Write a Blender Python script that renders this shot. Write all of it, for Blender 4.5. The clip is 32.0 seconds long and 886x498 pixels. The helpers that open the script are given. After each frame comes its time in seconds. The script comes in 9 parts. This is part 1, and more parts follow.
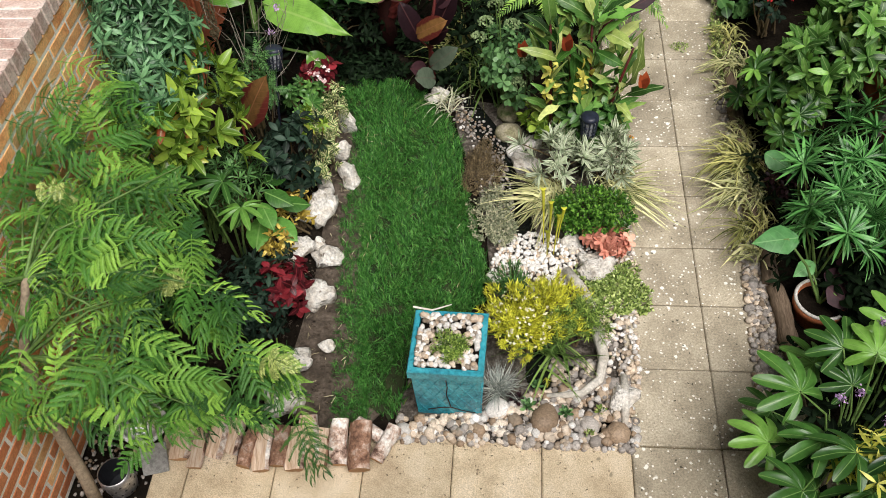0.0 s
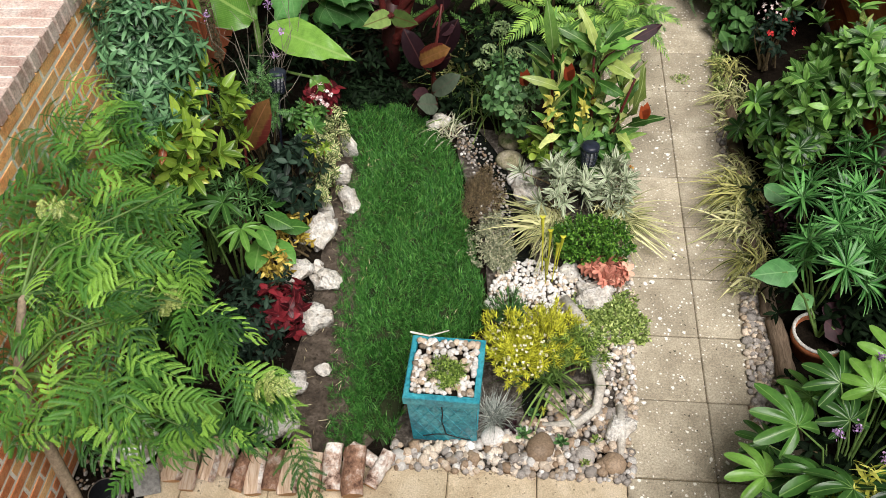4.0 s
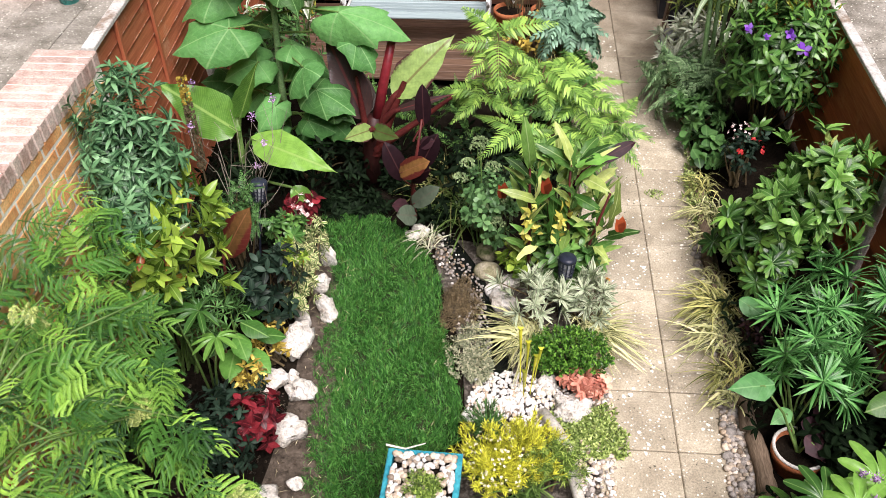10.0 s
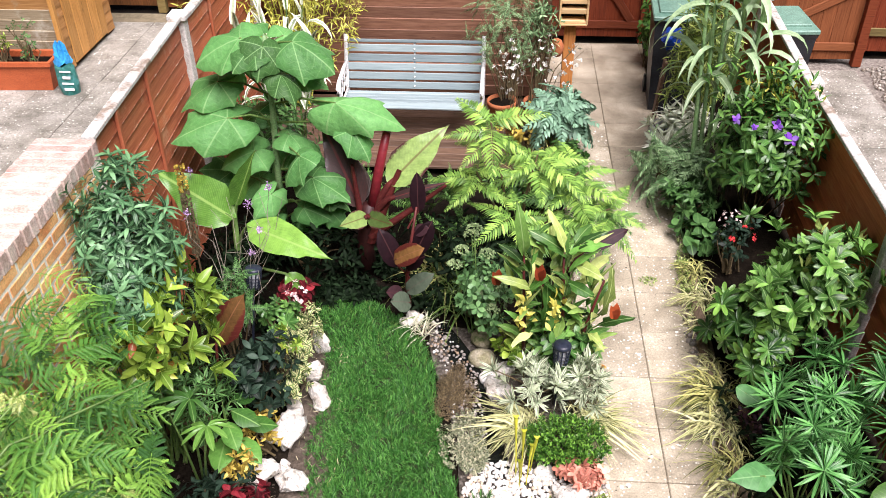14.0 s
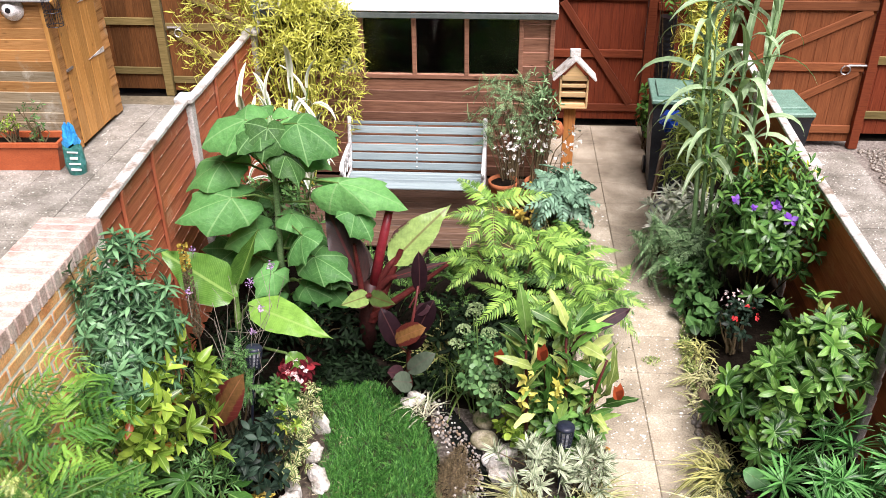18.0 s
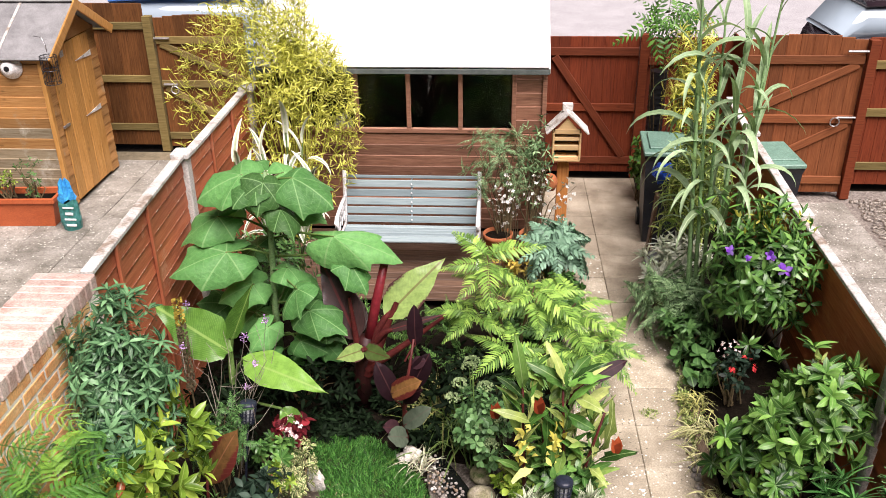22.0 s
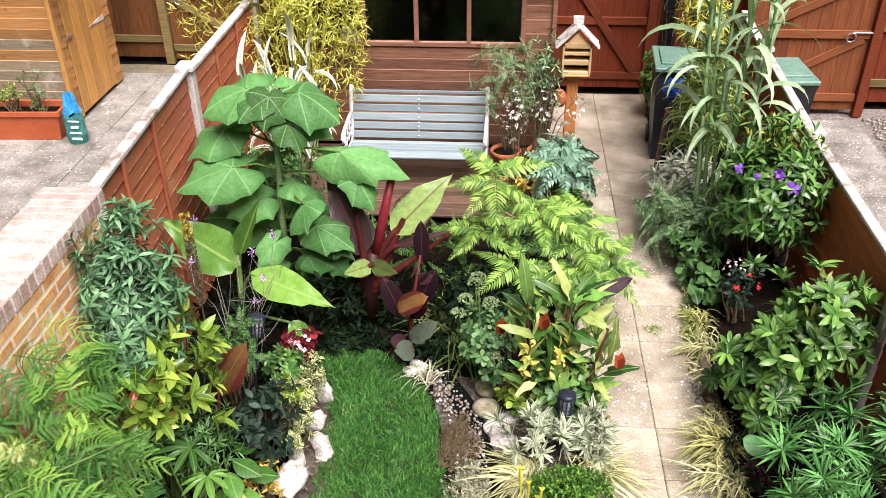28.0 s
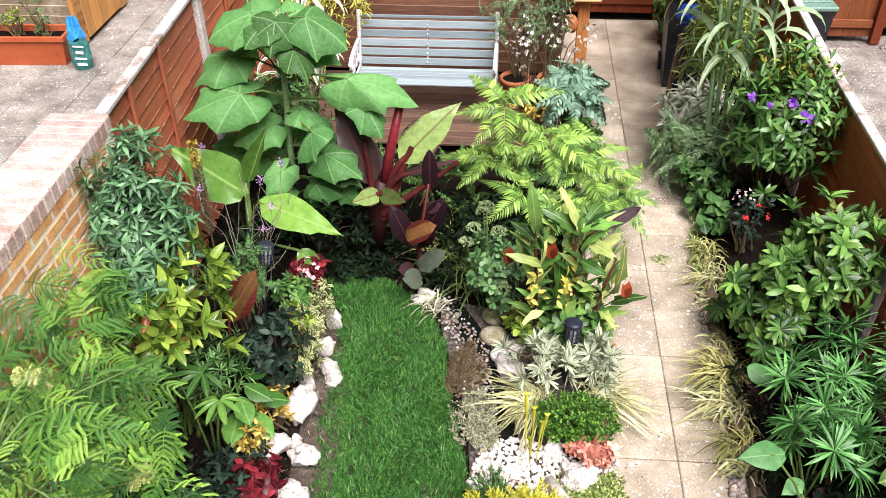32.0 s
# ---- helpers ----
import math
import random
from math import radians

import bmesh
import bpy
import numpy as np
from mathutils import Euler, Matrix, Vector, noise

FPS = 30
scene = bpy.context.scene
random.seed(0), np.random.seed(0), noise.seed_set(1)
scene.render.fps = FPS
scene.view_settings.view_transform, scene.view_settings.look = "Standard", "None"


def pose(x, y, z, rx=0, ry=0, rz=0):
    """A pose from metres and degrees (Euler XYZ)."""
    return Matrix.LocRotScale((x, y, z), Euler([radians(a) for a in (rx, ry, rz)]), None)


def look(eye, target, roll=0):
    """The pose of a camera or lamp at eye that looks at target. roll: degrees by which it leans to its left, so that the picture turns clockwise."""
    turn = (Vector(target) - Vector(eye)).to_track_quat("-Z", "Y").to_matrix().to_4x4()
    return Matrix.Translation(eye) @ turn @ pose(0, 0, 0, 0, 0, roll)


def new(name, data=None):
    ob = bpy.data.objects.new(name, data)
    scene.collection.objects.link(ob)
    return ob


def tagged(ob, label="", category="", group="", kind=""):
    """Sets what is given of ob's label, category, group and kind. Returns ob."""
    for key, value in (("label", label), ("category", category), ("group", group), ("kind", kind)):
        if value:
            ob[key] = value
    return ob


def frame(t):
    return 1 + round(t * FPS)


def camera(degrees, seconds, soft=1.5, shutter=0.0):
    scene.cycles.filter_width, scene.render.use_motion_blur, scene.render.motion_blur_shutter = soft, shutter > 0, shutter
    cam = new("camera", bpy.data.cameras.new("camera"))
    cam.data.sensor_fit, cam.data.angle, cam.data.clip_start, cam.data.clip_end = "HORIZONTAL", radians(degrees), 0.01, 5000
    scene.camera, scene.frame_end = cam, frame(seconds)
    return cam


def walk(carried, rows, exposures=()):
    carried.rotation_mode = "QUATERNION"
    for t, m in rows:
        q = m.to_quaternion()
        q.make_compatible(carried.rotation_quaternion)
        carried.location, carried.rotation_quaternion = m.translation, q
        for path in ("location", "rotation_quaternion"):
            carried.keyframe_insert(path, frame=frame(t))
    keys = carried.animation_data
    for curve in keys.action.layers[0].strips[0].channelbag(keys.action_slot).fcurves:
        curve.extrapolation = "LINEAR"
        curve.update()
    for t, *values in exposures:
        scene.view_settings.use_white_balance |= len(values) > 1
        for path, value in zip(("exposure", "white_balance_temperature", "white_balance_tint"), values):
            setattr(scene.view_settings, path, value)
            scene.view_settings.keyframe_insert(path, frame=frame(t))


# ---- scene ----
EYE = Vector((-1.050, -2.104, 4.103))
cam = camera(53.97, 32.0, soft=0.4)


def aim(yaw, pitch, roll):
    a, b = radians(yaw), radians(pitch)
    ahead = Vector((-math.sin(a) * math.cos(b), math.cos(a) * math.cos(b), math.sin(b)))
    return look(EYE, EYE + ahead, roll)


# seconds, yaw, pitch, roll of the hand-held camera at the upstairs window
TURNS = (
    (0, 7.61, -50.13, -4.75), (0.5, 7.69, -50.28, -4.79), (1, 7.73, -50.28, -4.74), (1.5, 7.65, -50.25, -4.17),
    (2, 7.54, -50.17, -3.73), (2.5, 7.47, -49.94, -3.54), (3, 7.41, -49.34, -3.47), (3.5, 7.41, -48.91, -3.41),
    (5.5, 6.68, -46.65, -2.69), (6, 6.56, -46.05, -2.50), (6.5, 6.42, -45.48, -2.43), (7, 6.14, -44.83, -2.35),
    (7.5, 5.90, -43.96, -2.15), (8, 5.60, -43.14, -1.97), (8.5, 5.32, -42.64, -1.54), (9, 5.04, -42.20, -1.34),
    (9.5, 4.89, -41.81, -1.15), (10, 4.88, -41.26, -1.00), (10.5, 4.85, -40.29, -1.09), (11, 4.73, -39.33, -1.01),
    (11.5, 4.63, -38.58, -0.96), (12, 4.51, -37.81, -0.75), (12.5, 4.48, -37.31, -0.69), (13, 4.39, -36.72, -0.56),
    (13.5, 4.35, -36.21, -0.55), (14, 4.30, -35.56, -0.62), (14.5, 4.27, -34.88, -0.47), (16.5, 4.08, -32.29, -0.44),
    (17, 4.20, -31.62, -0.67), (17.5, 4.28, -31.05, -0.60), (18, 4.37, -30.35, -0.56), (18.5, 4.36, -29.70, -0.81),
    (19, 4.28, -29.09, -0.88), (19.5, 4.26, -28.68, -0.89), (20, 4.24, -28.13, -0.84), (20.5, 4.23, -27.74, -0.85),
    (21, 4.14, -27.35, -0.90), (21.5, 4.03, -27.11, -0.87), (22, 3.96, -26.88, -0.78), (22.5, 3.95, -26.80, -0.73),
    (23, 4.06, -26.98, -0.73), (23.5, 4.18, -27.12, -0.81), (24, 4.22, -27.31, -0.77), (24.5, 4.22, -28.02, -0.88),
    (25, 4.35, -28.84, -0.94), (25.5, 4.44, -29.36, -0.75), (27.5, 4.56, -31.77, -0.91), (28, 4.56, -32.37, -0.69),
    (28.5, 4.51, -32.84, -0.67), (29, 4.47, -33.50, -0.75), (29.5, 4.57, -34.15, -0.81), (30, 4.75, -34.76, -0.84),
    (30.5, 4.86, -35.15, -0.78), (31, 4.95, -35.64, -0.79), (31.5, 5.06, -36.35, -0.82), (32, 5.29, -37.05, -0.85),
)
# the clip's automatic exposure
EXPOSURES = ((0.0, 0.07, 6250, 13), (3.5, 0.09, 6250, 13), (7.0, 0.28, 6350, 17), (9.5, 0.52, 6250, 20), (12.5, 0.76, 6150, 24), (16.0, 0.86, 6100, 23), (20.0, 0.7, 6300, 24), (25.0, 0.63, 6450, 24), (28.5, 0.82, 6200, 24), (32.0, 0.8, 6150, 24))
walk(cam, [(t, aim(a, b, c)) for t, a, b, c in TURNS], EXPOSURES)

# ---- light: bright overcast sky with a veiled high sun behind the house ----
SUN_UP, SUN_ROUND = 60, 151
world = bpy.data.worlds.new("sky")
scene.world = world
world.use_nodes = True
wn, wl = world.node_tree.nodes, world.node_tree.links
sky = wn.new("ShaderNodeTexSky")
sky.sky_type, sky.sun_disc = "NISHITA", False
sky.sun_elevation, sky.sun_rotation = radians(SUN_UP), radians(SUN_ROUND)
sky.air_density, sky.dust_density, sky.ozone_density = 1.0, 6.0, 1.0
soft_sky = wn.new("ShaderNodeHueSaturation")
soft_sky.inputs["Saturation"].default_value = 0.35
wl.new(sky.outputs["Color"], soft_sky.inputs["Color"])
wl.new(soft_sky.outputs["Color"], wn["Background"].inputs["Color"])
wn["Background"].inputs["Strength"].default_value = 0.01
sun = new("sun", bpy.data.lights.new("sun", "SUN"))
sun.data.energy, sun.data.angle, sun.data.color = 5.2, radians(44), (1.0, 0.95, 0.87)
sun.matrix_world = look((0, 0, 0), (-math.sin(radians(SUN_ROUND)) * math.cos(radians(SUN_UP)), -math.cos(radians(SUN_ROUND)) * math.cos(radians(SUN_UP)), -math.sin(radians(SUN_UP))))

# ---- materials ----
def material(name, rough=0.7, metal=0.0, spec=0.4):
    m = bpy.data.materials.new(name)
    m.use_nodes = True
    n, l = m.node_tree.nodes, m.node_tree.links
    b = n["Principled BSDF"]
    b.inputs["Roughness"].default_value, b.inputs["Metallic"].default_value = rough, metal
    b.inputs["Specular IOR Level"].default_value = spec
    return m, n, l, b


def ramp_of(n, l, source, stops):
    r = n.new("ShaderNodeValToRGB")
    while len(r.color_ramp.elements) < len(stops):
        r.color_ramp.elements.new(0.5)
    for e, (p, c) in zip(r.color_ramp.elements, stops):
        e.position, e.color = p, (*c, 1)
    l.new(source, r.inputs[0])
    return r.outputs["Color"]


def mixed(n, l, kind, fac, a, b):
    x = n.new("ShaderNodeMix")
    x.data_type, x.blend_type, x.clamp_factor = "RGBA", kind, True
    for sock, v in ((x.inputs[0], fac), (x.inputs[6], a), (x.inputs[7], b)):
        if hasattr(v, "is_linked"):
            l.new(v, sock)
        else:
            sock.default_value = v if isinstance(v, float) else (*v, 1)
    return x.outputs[2]


def noise_at(n, l, coords, scale, detail=4.0, rough=0.6, stretch=None):
    if stretch:
        mp = n.new("ShaderNodeMapping")
        mp.inputs["Scale"].default_value = stretch
        l.new(coords, mp.inputs["Vector"])
        coords = mp.outputs["Vector"]
    t = n.new("ShaderNodeTexNoise")
    t.inputs["Scale"].default_value, t.inputs["Detail"].default_value, t.inputs["Roughness"].default_value = scale, detail, rough
    l.new(coords, t.inputs["Vector"])
    return t.outputs["Fac"]


def bumped(n, l, b, height, strength, distance=0.01):
    u = n.new("ShaderNodeBump")
    u.inputs["Strength"].default_value, u.inputs["Distance"].default_value = strength, distance
    l.new(height, u.inputs["Height"])
    l.new(u.outputs["Normal"], b.inputs["Normal"])


def shifted(n, l, use_world=False):
    """Coordinates that differ from piece to piece."""
    if use_world:
        return n.new("ShaderNodeNewGeometry").outputs["Position"]
    tc, oi, ad = n.new("ShaderNodeTexCoord"), n.new("ShaderNodeObjectInfo"), n.new("ShaderNodeVectorMath")
    sc = n.new("ShaderNodeMath")
    sc.operation = "MULTIPLY"
    sc.inputs[1].default_value = 37.0
    l.new(oi.outputs["Random"], sc.inputs[0])
    ad.operation = "ADD"
    l.new(tc.outputs["Object"], ad.inputs[0])
    l.new(sc.outputs[0], ad.inputs[1])
    return ad.outputs[0]


def wood(name, dark, mid, light, axis=0, rough=0.65, knots=0.4, worn=None, scale=1.0):
    """Sawn timber with its grain along one axis; worn: colour of the weathered patches."""
    m, n, l, b = material(name, rough, 0, 0.3)
    co = shifted(n, l)
    st = [22.0 * scale, 22.0 * scale, 22.0 * scale]
    st[axis] = 1.4 * scale
    grain = noise_at(n, l, co, 3.0, 6, 0.65, st)
    col = ramp_of(n, l, grain, ((0.25, dark), (0.5, mid), (0.78, light)))
    oi = n.new("ShaderNodeObjectInfo")
    tone = ramp_of(n, l, oi.outputs["Random"], ((0, (0.72, 0.72, 0.72)), (1, (1.18, 1.14, 1.1))))
    col = mixed(n, l, "MULTIPLY", 1.0, col, tone)
    if knots:
        kn = n.new("ShaderNodeTexVoronoi")
        kn.inputs["Scale"].default_value = 5.5
        mp = n.new("ShaderNodeMapping")
        ks = [1.6, 1.6, 1.6]
        ks[axis] = 0.7
        mp.inputs["Scale"].default_value = ks
        l.new(co, mp.inputs["Vector"])
        l.new(mp.outputs["Vector"], kn.inputs["Vector"])
        kf = ramp_of(n, l, kn.outputs["Distance"], ((0.05, (1, 1, 1)), (0.14, (0, 0, 0))))
        kk = n.new("ShaderNodeMath")
        kk.operation = "MULTIPLY"
        kk.inputs[1].default_value = knots
        l.new(kf, kk.inputs[0])
        col = mixed(n, l, "MIX", kk.outputs[0], col, tuple(c * 0.45 for c in dark))
    if worn:
        wf = ramp_of(n, l, noise_at(n, l, shifted(n, l, True), 3.2, 7, 0.75), ((0.56, (0, 0, 0)), (0.72, (1, 1, 1))))
        col = mixed(n, l, "MIX", wf, col, worn)
    l.new(col, b.inputs["Base Color"])
    bumped(n, l, b, grain, 0.35, 0.004)
    return m


def mottled(name, stops, scale=6.0, rough=0.85, fine=60.0, bump=0.4, metal=0.0, spots=None, world_at=True, spec=0.3, tone=0.12, dist=0.006):
    """Stone, concrete, soil and paint: two scales of noise, and lichen spots where given (scale, colour, size)."""
    m, n, l, b = material(name, rough, metal, spec)
    co = shifted(n, l, world_at)
    big, small = noise_at(n, l, co, scale, 6, 0.65), noise_at(n, l, co, fine, 3, 0.7)
    col = ramp_of(n, l, big, stops)
    col = mixed(n, l, "MULTIPLY", 1.0, col, ramp_of(n, l, small, ((0.3, (0.62, 0.62, 0.62)), (0.7, (1.25, 1.25, 1.25)))))
    if tone:
        oi = n.new("ShaderNodeObjectInfo")
        col = mixed(n, l, "MULTIPLY", 1.0, col, ramp_of(n, l, oi.outputs["Random"], ((0, (1 - tone,) * 3), (1, (1 + tone,) * 3))))
    for s_scale, s_col, s_size in spots or ():
        v = n.new("ShaderNodeTexVoronoi")
        v.inputs["Scale"].default_value = s_scale
        warp = n.new("ShaderNodeVectorMath")
        warp.operation = "MULTIPLY_ADD"
        nz = n.new("ShaderNodeTexNoise")
        nz.inputs["Scale"].default_value = s_scale * 2.2
        l.new(co, nz.inputs["Vector"])
        l.new(nz.outputs["Color"], warp.inputs[0])
        warp.inputs[1].default_value = (0.4 / s_scale,) * 3
        l.new(co, warp.inputs[2])
        l.new(warp.outputs[0], v.inputs["Vector"])
        thin = n.new("ShaderNodeMath")
        thin.operation = "MULTIPLY_ADD"
        l.new(noise_at(n, l, co, s_scale * 0.22, 2), thin.inputs[0])
        thin.inputs[1].default_value = 0.55
        l.new(v.outputs["Distance"], thin.inputs[2])
        sf = ramp_of(n, l, thin.outputs[0], ((s_size + 0.17, (1, 1, 1)), (s_size + 0.24, (0, 0, 0))))
        col = mixed(n, l, "MIX", sf, col, s_col)
    l.new(col, b.inputs["Base Color"])
    bumped(n, l, b, small, bump, dist)
    return m


def leaf_paint(name, dark, mid, light, rough=0.45, vein=(0.3, 0.4, 0.1), vein_width=0.07, ribs=0.0, edge=None, edge_from=0.33, through_light=0.1, spec=0.2, blush=None, blush_from=0.7, whole=False, rib_mix=0.13, patch=1.0, crinkle=0.0):
    """Foliage: tone differs leaf by leaf; midrib, side ribs and pale margins follow the leaf's own lengthwise and crosswise coordinates."""
    m, n, l, b = material(name, rough * 0.88, 0, min(0.55, spec * 1.3))
    dark, mid, light, vein = (tuple(0.95 * q + 0.05 * (0.3 * c[0] + 0.6 * c[1] + 0.1 * c[2]) for q in c) for c in (dark, mid, light, vein))
    dark, mid, light = tuple(q * 0.42 for q in dark), tuple(q * 0.84 for q in mid), tuple(min(0.85, q * 1.2) for q in light)
    through_light *= 0.65
    geo, oi = n.new("ShaderNodeNewGeometry"), n.new("ShaderNodeObjectInfo")
    uv = n.new("ShaderNodeUVMap")
    uv.uv_map = "leaf"
    sep = n.new("ShaderNodeSeparateXYZ")
    l.new(uv.outputs["UV"], sep.inputs[0])
    rnd = n.new("ShaderNodeMath")
    rnd.operation = "ADD"
    if whole:
        l.new(noise_at(n, l, geo.outputs["Position"], 3.0, 3), rnd.inputs[0])
    else:
        l.new(geo.outputs["Random Per Island"], rnd.inputs[0])
    l.new(oi.outputs["Random"], rnd.inputs[1])
    fr = n.new("ShaderNodeMath")
    fr.operation = "FRACT"
    l.new(rnd.outputs[0], fr.inputs[0])
    col = ramp_of(n, l, fr.outputs[0], ((0.0, dark), (0.5, mid), (1.0, light)))
    blotch = noise_at(n, l, geo.outputs["Position"], 26.0, 4, 0.65)
    col = mixed(n, l, "MULTIPLY", 1.0, col, ramp_of(n, l, blotch, ((0.3, (1 - 0.28 * patch, 1 - 0.25 * patch, 1 - 0.3 * patch)), (0.72, (1 + 0.25 * patch, 1 + 0.2 * patch, 1 + 0.15 * patch)))))
    across = n.new("ShaderNodeMath")
    across.operation = "SUBTRACT"
    l.new(sep.outputs[0], across.inputs[0])
    across.inputs[1].default_value = 0.5
    off = n.new("ShaderNodeMath")
    off.operation = "ABSOLUTE"
    l.new(across.outputs[0], off.inputs[0])
    if edge:
        wob = n.new("ShaderNodeMath")
        wob.operation = "MULTIPLY_ADD"
        l.new(noise_at(n, l, geo.outputs["Position"], 45.0, 2), wob.inputs[0])
        wob.inputs[1].default_value = 0.16
        l.new(off.outputs[0], wob.inputs[2])
        ef = ramp_of(n, l, wob.outputs[0], ((edge_from + 0.05, (0, 0, 0)), (edge_from + 0.11, (1, 1, 1))))
        col = mixed(n, l, "MIX", ef, col, edge)
    if blush:
        bf = ramp_of(n, l, fr.outputs[0], ((blush_from, (0, 0, 0)), (blush_from + 0.06, (1, 1, 1))))
        col = mixed(n, l, "MIX", bf, col, blush)
    height = off.outputs[0]
    if ribs:
        slant = n.new("ShaderNodeMath")
        slant.operation = "MULTIPLY_ADD"
        l.new(off.outputs[0], slant.inputs[0])
        slant.inputs[1].default_value = -0.55
        l.new(sep.outputs[1], slant.inputs[2])
        wv = n.new("ShaderNodeMath")
        wv.operation = "MULTIPLY"
        l.new(slant.outputs[0], wv.inputs[0])
        wv.inputs[1].default_value = ribs * 2 * math.pi
        sn = n.new("ShaderNodeMath")
        sn.operation = "SINE"
        l.new(wv.outputs[0], sn.inputs[0])
        rf = ramp_of(n, l, sn.outputs[0], ((0.82, (0, 0, 0)), (1.0, (rib_mix, rib_mix, rib_mix))))
        col = mixed(n, l, "MIX", rf, col, vein)
        height = sn.outputs[0]
    if vein_width:
        vf = ramp_of(n, l, off.outputs[0], ((vein_width * 0.35, (0.6, 0.6, 0.6)), (vein_width * 0.8, (0, 0, 0))))
        col = mixed(n, l, "MIX", vf, col, vein)
    l.new(col, b.inputs["Base Color"])
    if crinkle:
        bumped(n, l, b, noise_at(n, l, geo.outputs["Position"], 34.0, 3, 0.55), crinkle, 0.012)
    else:
        bumped(n, l, b, height, 0.05 if ribs else 0.2, 0.004)
    if through_light:
        tr = n.new("ShaderNodeBsdfTranslucent")
        l.new(mixed(n, l, "MULTIPLY", 1.0, col, (1.35, 1.4, 0.85)), tr.inputs["Color"])
        mx = n.new("ShaderNodeMixShader")
        mx.inputs[0].default_value = through_light
        l.new(b.outputs[0], mx.inputs[1])
        l.new(tr.outputs[0], mx.inputs[2])
        l.new(mx.outputs[0], n["Material Output"].inputs["Surface"])
    return m


# ---- mesh tools ----
class Shape:
    """Collects pieces as arrays and becomes one mesh."""

    def __init__(self):
        self.v, self.f, self.uv, self.count = [], [], [], 0

    def add(self, piece, m=None):
        v, f, uv = piece
        if m is not None:
            m = np.array(m)
            v = v @ m[:3, :3].T + m[:3, 3]
        self.v.append(v)
        self.f.append([[i + self.count for i in q] for q in f] if not isinstance(f, np.ndarray) else f + self.count)
        self.uv.append(uv if uv is not None else np.full((len(v), 2), 0.5))
        self.count += len(v)
        return self

    def mesh(self, name, mat, smooth=True):
        me = bpy.data.meshes.new(name)
        v = np.concatenate(self.v)
        uv = np.concatenate(self.uv)
        loops, sizes = [], []
        for f in self.f:
            if isinstance(f, np.ndarray):
                loops.append(f.ravel())
                sizes.append(np.full(len(f), f.shape[1]))
            else:
                loops.append(np.array([i for q in f for i in q]))
                sizes.append(np.array([len(q) for q in f]))
        loops, sizes = np.concatenate(loops).astype(np.int32), np.concatenate(sizes).astype(np.int32)
        me.vertices.add(len(v))
        me.vertices.foreach_set("co", v.astype(np.float32).ravel())
        me.loops.add(len(loops))
        me.loops.foreach_set("vertex_index", loops)
        me.polygons.add(len(sizes))
        me.polygons.foreach_set("loop_start", np.concatenate([[0], np.cumsum(sizes)[:-1]]).astype(np.int32))
        me.polygons.foreach_set("use_smooth", np.full(len(sizes), smooth))
        layer = me.uv_layers.new(name="leaf")
        layer.data.foreach_set("uv", uv[loops].astype(np.float32).ravel())
        me.materials.append(mat)
        me.update(calc_edges=True)
        me.validate()
        return me


def box_piece(sx, sy, sz, bev=0.004, centre=(0, 0, 0)):
    """A box with chamfered edges."""
    h = np.array([sx, sy, sz]) / 2
    bev = min(bev, h.min() * 0.45)
    vs, idx = [], {}
    for c in ((i, j, k) for i in (-1, 1) for j in (-1, 1) for k in (-1, 1)):
        for ax in range(3):
            p = h - bev
            p[ax] = h[ax]
            idx[c, ax] = len(vs)
            vs.append(p * c)
    faces = []
    for ax in range(3):
        a, b = (ax + 1) % 3, (ax + 2) % 3
        for s in (-1, 1):
            q = []
            for i, j in ((-1, -1), (1, -1), (1, 1), (-1, 1)):
                c = [0, 0, 0]
                c[ax], c[a], c[b] = s, i, j
                q.append(idx[tuple(c), ax])
            faces.append(q if s > 0 else q[::-1])
        for i, j in ((-1, -1), (1, -1), (1, 1), (-1, 1)):
            lo, hi = [0, 0, 0], [0, 0, 0]
            lo[ax], hi[ax] = -1, 1
            lo[a] = hi[a] = i
            lo[b] = hi[b] = j
            lo, hi = tuple(lo), tuple(hi)
            q = [idx[lo, a], idx[hi, a], idx[hi, b], idx[lo, b]]
            faces.append(q if i * j < 0 else q[::-1])
    for c in ((i, j, k) for i in (-1, 1) for j in (-1, 1) for k in (-1, 1)):
        q = [idx[c, 0], idx[c, 1], idx[c, 2]]
        faces.append(q if c[0] * c[1] * c[2] > 0 else q[::-1])
    return np.array(vs) + np.array(centre), faces, None


def tube_piece(points, radii, sides=6, cap=True):
    """A tapered tube along a line of points."""
    p = np.array(points, float)
    r = np.broadcast_to(np.array(radii, float), (len(p),))
    d = np.gradient(p, axis=0)
    d /= np.linalg.norm(d, axis=1, keepdims=True) + 1e-9
    ref = np.array([0, 0, 1.0]) if abs(d[0][2]) < 0.9 else np.array([1.0, 0, 0])
    u = np.cross(d, ref)
    u /= np.linalg.norm(u, axis=1, keepdims=True) + 1e-9
    w = np.cross(d, u)
    a = np.linspace(0, 2 * np.pi, sides, endpoint=False)
    v = (p[:, None] + r[:, None, None] * (np.cos(a)[None, :, None] * u[:, None] + np.sin(a)[None, :, None] * w[:, None])).reshape(-1, 3)
    f = []
    for i in range(len(p) - 1):
        for j in range(sides):
            k = (j + 1) % sides
            f.append([i * sides + j, (i + 1) * sides + j, (i + 1) * sides + k, i * sides + k])
    if cap:
        f.append(list(range(sides)))
        f.append([(len(p) - 1) * sides + j for j in range(sides)][::-1])
    uv = np.stack([np.full(len(v), 0.25), np.repeat(np.linspace(0, 1, len(p)), sides)], 1)
    return v, f, uv


